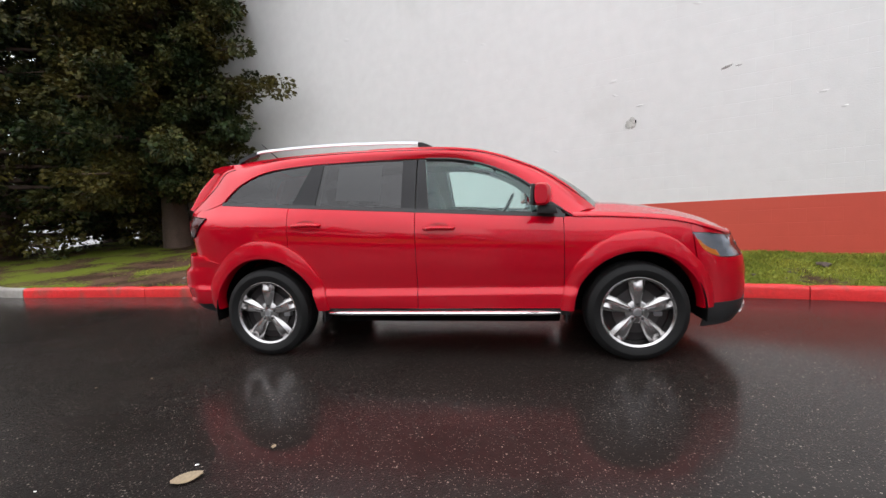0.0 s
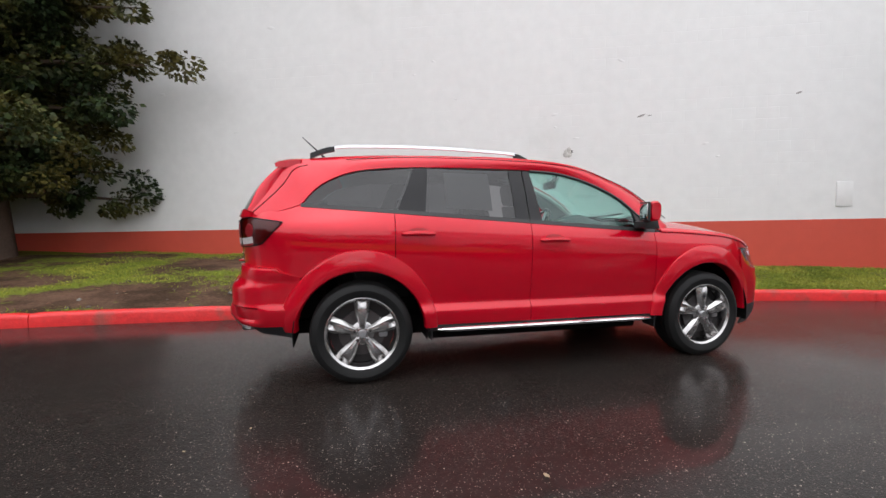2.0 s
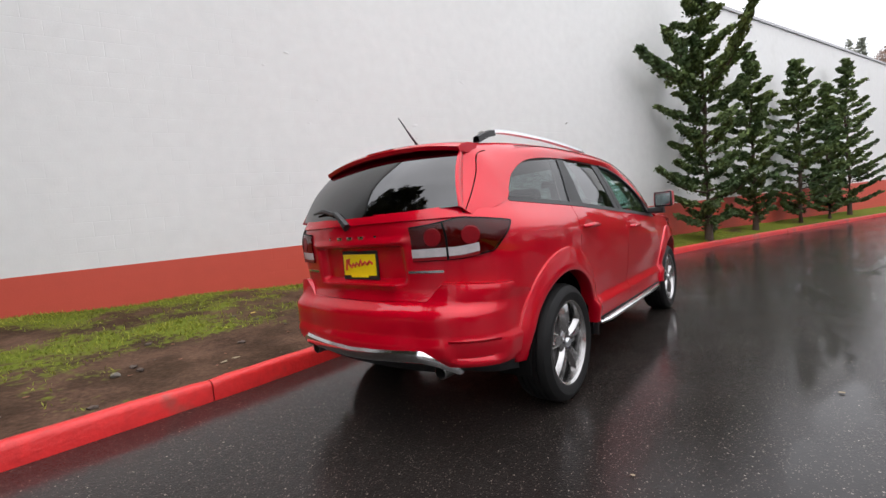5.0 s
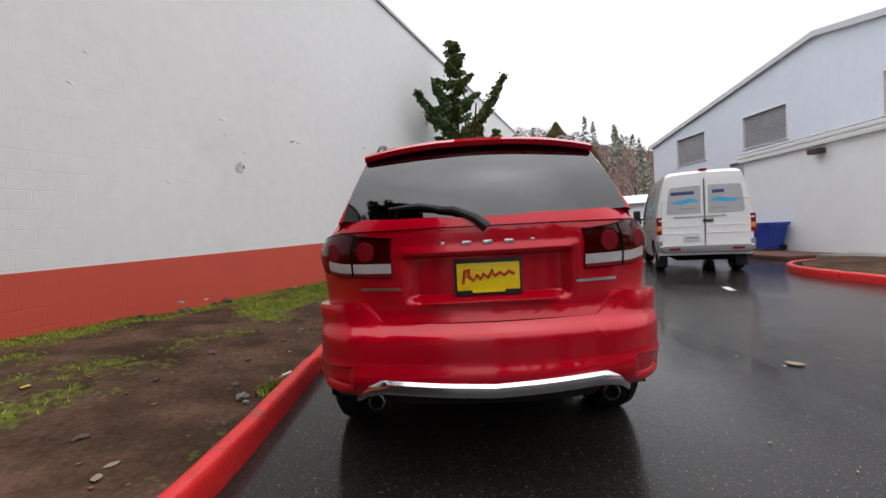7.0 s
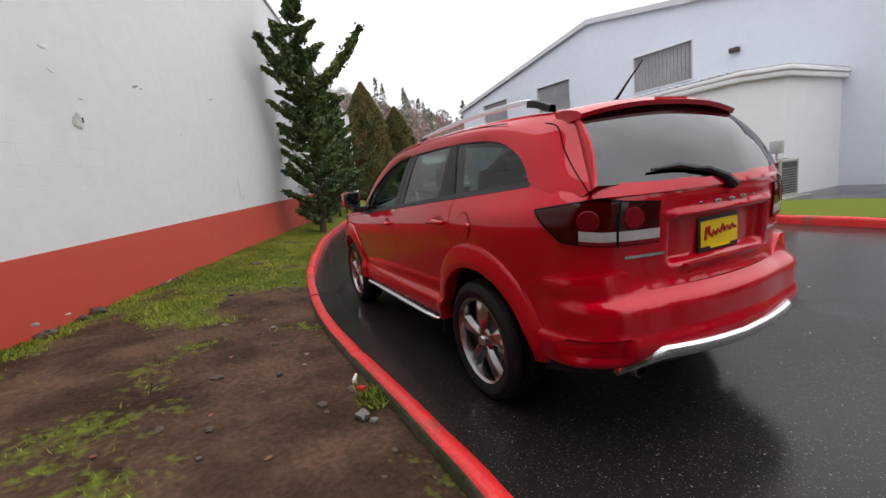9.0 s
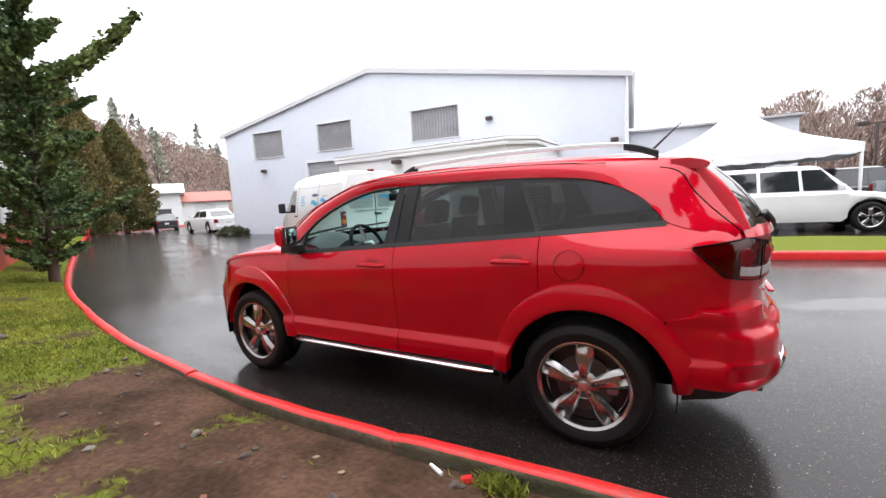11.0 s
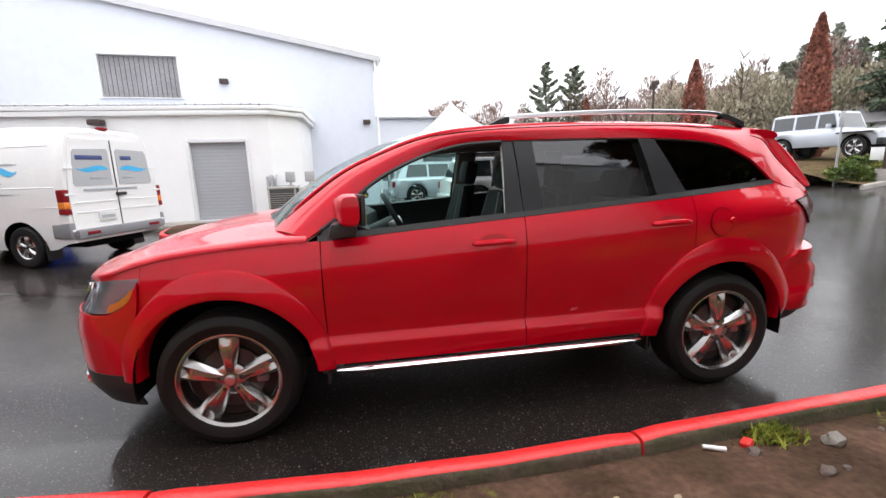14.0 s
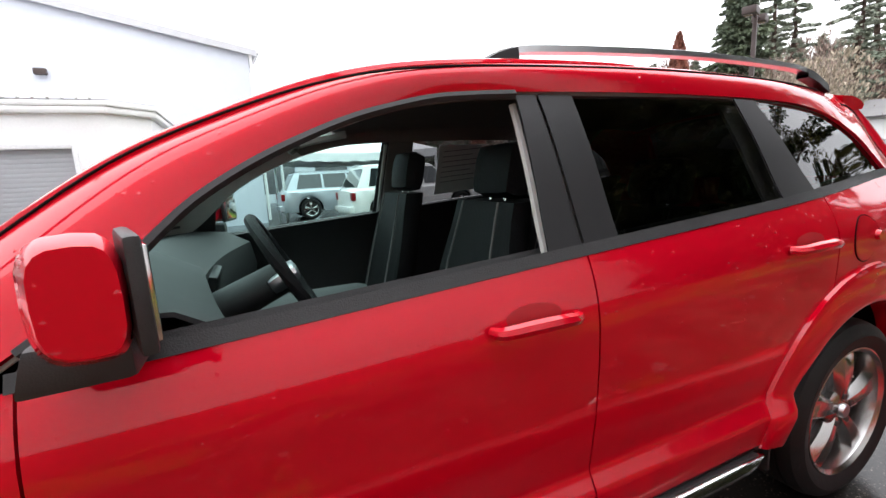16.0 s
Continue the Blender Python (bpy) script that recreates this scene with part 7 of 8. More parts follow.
tree("cedar", "large dark green cedar with drooping brown-tipped clumps", -12.6, 5.2, 0.3, 14.0, 3.8, CEDAR, "cedar", 5, 90000, 0.12, 0.02, 0.3)
tree("cedar", "large dark green cedar with drooping brown-tipped clumps", -13.5, 9.2, 0.3, 14.0, 4.0, CEDAR, "cedar", 6, 20000, 0.24, 0.05, 0.3)
tree("cedar", "large dark green cedar with drooping brown-tipped clumps", -10.6, 8.6, 0.3, 12.0, 3.2, CEDAR, "cedar", 7, 40000, 0.14, 0.02, 0.28)
tree("wall_conifer", "upright dark green conifer with upswept limbs against the wall", 9.9, -0.25, 0.15, 7.5, 1.45, FIRLEAF, "fir", 11, 42000, 0.1, 0.03, 0.09, "conifers along the wall")
bm = bmesh.new()
GT = bpy.data.objects["wall_conifer"]
P, D = [], []
rnd2 = np.random.RandomState(4)
for tipx, tipy, tipz, bz in ((-2.1, -1.3, 5.5, 3.9), (-1.6, 1.2, 5.35, 4.1), (-0.9, 0.7, 5.9, 4.6)):
    limb = [Vector((0, 0, bz)), Vector((tipx * 0.55, tipy * 0.55, bz + (tipz - bz) * 0.3)), Vector((tipx, tipy, tipz - 0.15))]
    tube(bm, limb, [0.05, 0.03, 0.008], 6)
    t = rnd2.uniform(0.1, 1.0, 1100)
    q = np.array([np.array(limb[0]) * (1 - u) ** 2 + 2 * u * (1 - u) * np.array(limb[1]) + u * u * np.array(limb[2]) for u in t])
    P.append(q + rnd2.normal(size=q.shape) * (0.11 * (1.1 - 0.75 * t))[:, None])
    D.append(np.array([tipx, tipy, 1.2]) * 0.6 + rnd2.normal(size=q.shape) * 0.5)
tagged(part("long_branchwork", bm, BARK, GT), kind="stuff")
leaves("limb_sprays", np.concatenate(P), np.concatenate(D), 0.13, FIRLEAF, GT, rnd2)
for k, (x, y, h, r) in enumerate(((13.3, -1.15, 5.9, 1.05), (16.9, -2.35, 6.2, 1.3), (19.4, -3.3, 5.6, 0.9), (22.0, -4.1, 7.0, 1.3))):
    tree("wall_conifer", "upright dark green conifer with upswept limbs against the wall", x, y, 0.15, h, r, FIRLEAF, "fir", 21 + k, 13000, 0.13, 0.05, 0.08, "conifers along the wall")
tree("arborvitae", "tall dense olive-green arborvitae at the end of the drive", 40.5, -11.3, 0.1, 12.0, 2.5, THUJA, "column", 31, 48000, 0.2, 0.0, 0.2)
tree("arborvitae", "tall dense olive-green arborvitae at the end of the drive", 42.0, -15.2, 0.1, 9.8, 2.3, THUJA, "column", 32, 40000, 0.2, 0.0, 0.2)
tree("arborvitae", "tall dense olive-green arborvitae at the end of the drive", 46.0, -9.5, 0.1, 11.0, 2.8, THUJA, "column", 33, 20000, 0.28, 0.0, 0.2)
tree("rusty_cypress", "narrow rust-brown columnar cypress", -19.6, -14.3, 1.0, 6.6, 0.62, RUST, "column", 41, 4500, 0.22, 0.03, 0.09, "rust-brown cypresses")
tree("rusty_cypress", "narrow rust-brown columnar cypress", -18.6, -20.6, 0.5, 6.6, 0.72, RUST, "column", 42, 4500, 0.24, 0.03, 0.09, "rust-brown cypresses")
tree("rusty_cypress", "narrow rust-brown columnar cypress", -20.3, -37.0, 0.3, 7.2, 0.75, RUST, "column", 43, 3500, 0.3, 0.03, 0.09, "rust-brown cypresses")
tree("rusty_cypress", "narrow rust-brown columnar cypress", -19.6, -53.8, 0.2, 6.3, 0.7, RUST, "column", 44, 2500, 0.3, 0.03, 0.09, "rust-brown cypresses")
tree("tall_fir", "tall fir beyond the parking lot, paled by painted haze", -32.5, -64.5, 0.5, 16.5, 4.2, MISTFIR, "fir", 51, 14000, 0.55, 0.03)
tree("tall_fir", "tall fir beyond the parking lot, paled by painted haze", -28.5, -66.5, 0.5, 17.5, 3.8, MISTFIR, "fir", 52, 12000, 0.55, 0.03)
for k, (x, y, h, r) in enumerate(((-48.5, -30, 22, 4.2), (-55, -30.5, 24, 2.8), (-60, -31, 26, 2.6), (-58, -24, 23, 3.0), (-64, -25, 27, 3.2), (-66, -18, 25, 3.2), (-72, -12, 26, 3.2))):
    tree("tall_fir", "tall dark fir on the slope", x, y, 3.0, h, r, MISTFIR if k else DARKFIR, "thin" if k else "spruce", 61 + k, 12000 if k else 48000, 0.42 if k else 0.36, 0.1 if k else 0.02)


def woods(name, label, spots, mat, seed, n, size, kind, slim=0.3):
    """A far wood in one mesh: many narrow crowns of sprays."""
    rnd = np.random.RandomState(seed)
    P, D = [], []
    for x, y, z, h, r in spots:
        f = rnd.uniform(0, 1, n)
        a = rnd.uniform(0, 6.283, n)
        prof = (1 - f) ** 0.8 if kind == "conifer" else np.sin(math.pi * (0.12 + 0.85 * f)) ** 0.6
        rad = r * prof * rnd.uniform(0.2, 1.05, n) + 0.05
        P.append(np.stack([x + rad * np.cos(a), y + rad * np.sin(a), z + f * h], 1))
        D.append(np.stack([np.cos(a) * 0.6, np.sin(a) * 0.6, np.full(n, 0.2 if kind == "conifer" else 1.4)], 1) + rnd.normal(size=(n, 3)) * 0.35)
    ob = leaves(name, np.concatenate(P), np.concatenate(D), size, mat, None, rnd, slim)
    return tagged(ob, label, "woods", kind="stuff")


rf = random.Random(9)
# hill beyond the drive
HX = [(x, y) for x in np.arange(85, 190, 8) for y in np.arange(-150, 30, 8)]
def hill(x, y):
    return max(0.0, (x - 72) * 0.38) * smooth(-150, -40, y) * (0.85 + 0.15 * noise.noise((x * 0.03, y * 0.03, 0)))


rows = [[Vector((x, y, hill(x, y))) for y in np.arange(-220, 80, 10)] for x in np.arange(70, 230, 10)]
whole("far_hill", sheet(rows, 0, True), material("brown_hillside", (0.14, 0.10, 0.08), 0.9, vary=0.3, scale=0.4), "brown wooded hillside in mist", "hill", "structure")
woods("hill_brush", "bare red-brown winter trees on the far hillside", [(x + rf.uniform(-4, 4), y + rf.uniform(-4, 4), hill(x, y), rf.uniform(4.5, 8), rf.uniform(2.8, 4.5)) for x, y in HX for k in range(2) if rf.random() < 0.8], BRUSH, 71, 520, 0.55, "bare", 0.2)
woods("hill_conifers", "scattered misty conifers on the far hillside", [(x + rf.uniform(-4, 4), y + rf.uniform(-4, 4), hill(x, y), rf.uniform(9, 17), rf.uniform(2.2, 3.6)) for x, y in HX if rf.random() < 0.2], HAZEWOOD, 72, 260, 0.9, "conifer")
# belt of trees behind the lot
belt_spots = []
for k in range(150):
    a = radians(rf.uniform(196, 262))
    d = rf.uniform(66, 100)
    belt_spots.append((d * math.cos(a), d * math.sin(a), 1.0 if math.cos(a) > -0.5 else 3.0, rf.uniform(7, 13), rf.uniform(2.2, 4)))
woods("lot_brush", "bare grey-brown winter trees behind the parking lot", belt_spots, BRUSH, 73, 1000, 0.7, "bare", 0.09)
olive_spots = []
for k in range(110):
    a, d = radians(rf.uniform(203, 234)), rf.uniform(56, 74)
    olive_spots.append((d * math.cos(a), d * math.sin(a), 2.0, rf.uniform(5.5, 9.5), rf.uniform(2.4, 3.6)))
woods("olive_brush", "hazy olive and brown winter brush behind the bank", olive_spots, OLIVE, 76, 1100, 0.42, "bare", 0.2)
belt2 = []
for k in range(80):
    a = radians(rf.uniform(185, 222))
    d = rf.uniform(74, 105)
    belt2.append((d * math.cos(a), d * math.sin(a), 3.0, rf.uniform(9, 15 if a > radians(214) else 19), rf.uniform(2.0, 3.6)))
woods("lot_conifers", "conifer wood behind the parking lot, paled by painted haze", belt2, HAZEWOOD, 74, 620, 1.1, "conifer", 0.24)
low_spots = [(rf.uniform(-75, -42), rf.uniform(-48, 10), 2.2, rf.uniform(4, 9), rf.uniform(2, 3.5)) for k in range(60)]
woods("slope_brush", "tangled brown and green brush on the slope", low_spots, BRUSH, 75, 500, 0.6, "bare", 0.04)


def bare_tree(x, y, z, h, seed):
    """A leafless tree: trunk, limbs and fine twigs as tapered tubes."""
    root = thing("bare_tree", "leafless grey-brown winter tree", "tree", Matrix.Translation((x, y, z)), "leafless trees")
    rnd = random.Random(seed)
    part("trunk", tube(bmesh.new(), [(0, 0, -0.1), (0.02 * h * rnd.uniform(-1, 1), 0.02 * h * rnd.uniform(-1, 1), h * 0.5), (0, 0, h * 0.95)], [h * 0.014, h * 0.009, 0.01], 6), BARK, root)
    bm = bmesh.new()
    for k in range(26):
        f, a = rnd.uniform(0.28, 0.9), rnd.uniform(0, 6.28)
        ln = h * 0.28 * (1.1 - f) + 0.4
        b = Vector((0, 0, h * f))
        e = b + Vector((math.cos(a) * ln, math.sin(a) * ln, ln * rnd.uniform(0.7, 1.4)))
        tube(bm, [b, (b + e) / 2 + Vector((0, 0, -0.08 * ln)), e], [h * 0.005, h * 0.003, 0.012], 4)
        for q in range(5):
            s = b.lerp(e, rnd.uniform(0.35, 1))
            t = s + Vector((rnd.uniform(-1, 1), rnd.uniform(-1, 1), rnd.uniform(0.3, 1.3))) * ln * 0.35
            tube(bm, [s, t], [0.014, 0.006], 3)
    tagged(part("branchwork", bm, BARK, root), kind="stuff")


for k, (x, y, h) in enumerate(((-24, -45, 10), (-30, -48, 11), (-36, -46, 11), (-40, -40, 12), (-44, -36, 11), (-33, -39, 9), (-47, -44, 12), (-27, -55, 11), (70, -32, 12))):
    bare_tree(x, y, rise(x, y), h, 80 + k)


# ---------------------------------------------------------------- grass blades, stones, litter
def blades():
    rnd = np.random.RandomState(8)
    v, t = np.array(STRIP), np.array(TURF)
    near = (v[:, 0] > -6.5) & (v[:, 0] < 12)
    w = near * np.clip(t - 0.3, 0, 1) ** 1.5 * np.where(v[:, 0] < 7, 1.0, 0.4)
    idx = rnd.choice(len(v), 52000, p=w / w.sum())
    p = v[idx] + rnd.normal(size=(52000, 3)) * [0.05, 0.035, 0.004]
    p[:, 2] += 0.008
    d = np.stack([rnd.normal(0, 0.7, 52000), rnd.normal(0, 0.7, 52000), np.full(52000, 1.0)], 1)
    ob = leaves("grass_blades", p, d, 0.045, GRASSBLADE, None, rnd, 0.09, 0.12)
    tagged(ob, "short wet yellow-green grass blades on the verge", "grass", kind="stuff")


blades()
_sv = np.array(STRIP)


def soil(x, y):
    """Height of the verge at a place."""
    return float(_sv[np.argmin((_sv[:, 0] - x) ** 2 + (_sv[:, 1] - y) ** 2), 2])


def pebble(name, label, x, y, z, size, mat, seed, cat="stone", flat=0.6):
    bm = bmesh.new()
    bmesh.ops.create_icosphere(bm, subdivisions=2, radius=1.0)
    for q in bm.verts:
        q.co *= 1 + 0.6 * noise.noise(q.co * 1.3 + Vector((seed * 3.1, 0, 0)))
    bmesh.ops.transform(bm, matrix=pose(x, y, z + size * flat * 0.5, 0, 0, seed * 40) @ Matrix.Diagonal((size, size * 0.75, size * flat, 1)), verts=bm.verts)
    whole(name, bm, mat, label, cat)


CLOD = material("wet_soil_clod", (0.085, 0.062, 0.05), 0.8, vary=0.4, scale=20, bump=0.8, bscale=60)
for k, (x, y, s) in enumerate(((-1.40, 1.64, 0.05), (-1.45, 1.60, 0.03), (0.6, 1.95, 0.03), (-3.05, 2.2, 0.035), (2.3, 1.75, 0.03))):
    pebble("stone", "rounded grey-brown stone lying on bare soil", x, y, soil(x, y), s, STONE, k)
rc = random.Random(12)
for k in range(60):
    x = rc.uniform(-5.0, 4.5)
    y = kerb_y(x) + 0.22 + abs(rc.gauss(0, 0.7))
    if y < wall_y(x) - 0.2:
        pebble("soil_clod", "small dark clod of wet soil", x, y, soil(x, y) - 0.004, rc.uniform(0.012, 0.04), CLOD if rc.random() < 0.93 else STONE, k, "soil", 0.5)
pebble("soil_clod", "small dark clod of wet soil", 4.47, 1.91, soil(4.47, 1.91), 0.09, CLOD, 7, "soil", 0.4)
for x in (0.9, 1.4, 1.5, 1.9, 2.1, 3.4, 3.65, 3.8):
    pebble("soil_clod", "small dark clod of wet soil", x, wall_y(x) - 0.06, soil(x, wall_y(x) - 0.06), rc.uniform(0.04, 0.09), CLOD, x, "soil", 0.6)


def leaf(x, y, z, a, size, mat, label="dry curled fallen leaf"):
    rows = []
    for f in np.linspace(0, 1, 8):
        w = math.sin(math.pi * (0.06 + 0.9 * f)) ** 0.8 * 0.33
        rows.append([Vector(((f - 0.5) * size, w * g * size, 0.006 + 0.05 * size * g * g + 0.12 * size * (f - 0.5) ** 2)) for g in (-1, -0.4, 0, 0.4, 1)])
    whole("fallen_leaf", sheet(rows, 0.0015), mat, label, "leaf", m=pose(x, y, z, 0, 0, a))


GOLD = material("yellow_leaf", (0.5, 0.36, 0.06), 0.55, vary=0.2, scale=20)
RUSSET = material("russet_leaf", (0.2, 0.07, 0.035), 0.6, vary=0.3, scale=20)
leaf(-0.93, -2.46, 0, 40, 0.13, LEAF, "pale dry leaf on the wet asphalt")
leaf(-0.67, -2.18, 0, 110, 0.035, LEAF, "pale dry leaf on the wet asphalt")
leaf(-0.96, -2.36, 0, 200, 0.02, LITTER, "small white scrap on the wet asphalt")
leaf(-1.46, 3.09, soil(-1.46, 3.09), 20, 0.08, GOLD, "yellow fallen leaf on the grass")
for x, y, a in ((-2.37, 1.84, 30), (-2.26, 1.86, 150), (-2.55, 1.52, 80)):
    leaf(x, y, soil(x, y), a, 0.07, LEAF, "pale dry leaf on bare soil")
for k in range(34):
    x = rc.uniform(-5.5, 3.0)
    y = kerb_y(x) + 0.2 + abs(rc.gauss(0, 0.8))
    if y < wall_y(x) - 0.2:
        leaf(x, y, soil(x, y), rc.uniform(0, 360), rc.uniform(0.02, 0.045), rc.choice((RUSSET, LEAF, RUSSET, RUSSET)), "small brown fallen leaf on the soil")
for k in range(10):
    leaf(rc.uniform(-3.5, 4.0), rc.uniform(-3.6, -1.2), 0.0, rc.uniform(0, 360), rc.uniform(0.012, 0.028), LITTER if k % 2 else LEAF, "tiny pale scrap on the wet asphalt")
bm = rod(bmesh.new(), (-0.85 - 0.05, 1.55 + 0.02, soil(-0.85, 1.55) + 0.014), (-0.85 + 0.04, 1.55 - 0.02, soil(-0.85, 1.55) + 0.016), 0.012, 0.010, 10)
whole("litter", bm, LITTER, "white paper scrap on bare soil", "litter")
whole("red_scrap", boxed((-1.03, 1.55, soil(-1.03, 1.55) + 0.015), (0.06, 0.045, 0.03), 0.008, pose(0, 0, 0, 12, 8, 30)), KERBRED, "broken scrap of red-painted concrete", "litter")
rnd3 = np.random.RandomState(2)
p = np.array([-1.2, 1.53, soil(-1.2, 1.53) + 0.02]) + rnd3.normal(size=(420, 3)) * [0.06, 0.035, 0.008]
ob = leaves("grass_tuft", p, np.stack([rnd3.normal(0, 0.7, 420), rnd3.normal(0, 0.7, 420), np.ones(420)], 1), 0.07, GRASSBLADE, None, rnd3, 0.08)
tagged(ob, "small green grass tuft behind the kerb", "grass", kind="stuff")

# ---------------------------------------------------------------- wet seam in the road
WATER = material("dark_standing_water", (0.012, 0.010, 0.010), 0.1, vary=0.3, scale=3.0, bump=0.04, bscale=90, rvary=0.06)
SEAM = spline([(30.7, -11.1), (22.0, -9.2), (13, -5.6), (9.6, -4.3), (7.3, -3.5), (5.2, -3.0), (4.2, -2.62)], 220)
rows = []
for k, p in enumerate(SEAM):
    x = p[0]
    w = 0.06 + 0.03 * noise.noise((x * 1.3, 0, 0)) + 0.13 * max(0, noise.noise((x * 0.6, 4, 0))) + 0.16 * smooth(7, 16, x)
    w *= min(1.0, k / 8, (219 - k) / 14)
    o1, o2 = 0.05 * noise.noise((x * 2.1, 9, 0)), 0.05 * noise.noise((x * 2.3, 19, 0))
    rows.append([Vector((x, p[1] + w + o1 * w * 6, 0.003)), Vector((x, p[1], 0.004)), Vector((x, p[1] - w + o2 * w * 6, 0.003))])
whole("wet_seam", sheet(rows), WATER, "dark wet seam and narrow puddle in the asphalt", "puddle", "structure")
LINEPAINT = material("worn_white_road_paint", (0.6, 0.6, 0.58), 0.5, vary=0.25, scale=10)
whole("road_mark", boxed((2.92, -4.44, 0.003), (0.42, 0.1, 0.004), 0, pose(0, 0, 0, 0, 0, -18)), LINEPAINT, "short worn white paint mark on the road", "road marking", "structure")


# ---------------------------------------------------------------- lot furniture
def cone(x, y):
    c = thing("traffic_cone", "plain orange traffic cone beside the island kerb", "traffic cone", Matrix.Translation((x, y, rise(x, y))))
    part("base", boxed((0, 0, 0.02), (0.36, 0.36, 0.04), 0.012), ORANGE, c)
    bm = lathe(bmesh.new(), [(0.0, 0.74), (0.028, 0.74), (0.032, 0.73), (0.14, 0.06), (0.16, 0.04), (0.0, 0.04)], 24)
    bmesh.ops.transform(bm, matrix=Matrix.Rotation(radians(90), 4, "X"), verts=bm.verts)
    part("body", bm, ORANGE, c)


cone(-5.7, -6.42)


def canopy():
    """A square white event tent with a swept peak and legs."""
    c = thing("canopy_tent", "white peaked event tent on slim white poles", "tent", Matrix.Translation((-3.4, -18.2, 0)))
    hw, eave, peak = 3.1, 2.45, 4.5
    rows = []
    for g in np.linspace(0, 1, 12):
        z = eave + (peak - eave) * (0.55 * g + 0.45 * g**3)
        r = hw * (1 - g) + 0.05 * g
        ring = []
        for sx, sy, ex, ey in ((-1, -1, 1, -1), (1, -1, 1, 1), (1, 1, -1, 1), (-1, 1, -1, -1)):
            for f in np.linspace(0, 1, 7)[:-1]:
                x, y = sx + (ex - sx) * f, sy + (ey - sy) * f
                sag = 0.12 * math.sin(math.pi * f) * (1 - g)
                ring.append(Vector((x * r, y * r, z - sag)))
        rows.append(ring)
    part("roof_cloth", sheet(rows, 0.01, False, True), TENT, c)
    for sx, sy, ex, ey in ((-1, -1, 1, -1), (1, -1, 1, 1), (1, 1, -1, 1), (-1, 1, -1, -1)):
        rows = [[Vector(((sx + (ex - sx) * f) * hw, (sy + (ey - sy) * f) * hw, eave + 0.01 - 0.12 * math.sin(math.pi * f) - d - (0.05 * abs(math.sin(9 * math.pi * f)) if d else 0))) for f in np.linspace(0, 1, 37)] for d in (0, 0.28)]
        part("valance", sheet(rows, 0.008), TENT, c)
        part("pole", rod(bmesh.new(), (sx * (hw - 0.05), sy * (hw - 0.05), 0), (sx * (hw - 0.05), sy * (hw - 0.05), eave), 0.05, 0.05, 12), FASCIA, c)
    part("finial", lathe(bmesh.new(), [(0.0, 0.06), (0.05, 0.03), (0.05, -0.03), (0.0, -0.06)], 12), FASCIA, c).location = (0, 0, peak + 0.03)


canopy()

UNITGREY = material("beige_grey_cabinet", (0.42, 0.41, 0.38), 0.5, 0.1, vary=0.08)
UNITDARK = material("dark_coil_fins", (0.09, 0.09, 0.09), 0.5, 0.4, vary=0.25, scale=20)


def cooler(x, y, w, d, h, base=0.17):
    c = thing("cooling_unit", "grey outdoor cooling unit with louvred coil sides", "air conditioner", Matrix.Translation((x, y, base)), "cooling units")
    part("base_tray", boxed((0, 0, 0.03), (w, d, 0.06), 0.01), UNITGREY, c)
    part("coil", boxed((0, 0, h / 2), (w * 0.94, d * 0.94, h - 0.14)), UNITDARK, c)
    for sx in (-1, 1):
        for sy in (-1, 1):
            part("corner_post", boxed((sx * (w / 2 - 0.025), sy * (d / 2 - 0.025), h / 2), (0.05, 0.05, h - 0.13), 0.01), UNITGREY, c)
    for k in range(int((h - 0.2) / 0.06)):
        bm = bmesh.new()
        z = 0.11 + 0.06 * k
        for a, b, q, r in ((-w / 2, -d / 2, w / 2, -d / 2), (w / 2, -d / 2, w / 2, d / 2), (w / 2, d / 2, -w / 2, d / 2), (-w / 2, d / 2, -w / 2, -d / 2)):
            rod(bm, (a, b, z), (q, r, z), 0.006, 0.006, 5)
        bmesh.ops.remove_doubles(bm, verts=bm.verts, dist=0.001)
        part("guard_wire", bm, UNITGREY, c)
    part("lid", boxed((0, 0, h - 0.03), (w + 0.02, d + 0.02, 0.07), 0.02), UNITGREY, c)
    bm = lathe(bmesh.new(), [(0.0, h + 0.008), (0.05, h + 0.025), (min(w, d) * 0.4, h + 0.02), (min(w, d) * 0.42, h + 0.004)], 24)
    bmesh.ops.transform(bm, matrix=Matrix.Rotation(radians(90), 4, "X"), verts=bm.verts)
    part("fan_guard", bm, UNITDARK, c)


cooler(2.25, -9.55, 0.75, 0.75, 0.86)
cooler(3.1, -9.6, 0.75, 0.75, 0.9)
for x in (2.45, 3.0):
    b = thing("meter_box", "small grey electrical box on the low wing's wall", "electrical box", Matrix.Translation((x, -10.15, 1.2)), "electrical boxes")
    part("case", boxed((0, 0, 0.12), (0.26, 0.14, 0.3), 0.015), UNITGREY, b)
    part("cover", boxed((0, 0.08, 0.12), (0.2, 0.02, 0.24), 0.006), FLASHING, b)
    part("conduit", rod(bmesh.new(), (0.0, 0, -0.03), (0.0, 0, -1.05), 0.03), FLASHING, b)
for x in (3.42, 3.55):
    whole("wall_pipe", tube(bmesh.new(), [(x, -10.1, 0.1), (x, -10.1, 1.3), (x, -10.12, 1.36), (x, -10.28, 1.38)], 0.04, 10), FLASHING, "grey metal pipe bent into the wall", "pipe")

bn = thing("storage_bin", "wide blue plastic storage bin by the white wall", "bin", Matrix.Translation((9.6, -9.85, 0.135)))
bm = bmesh.new()
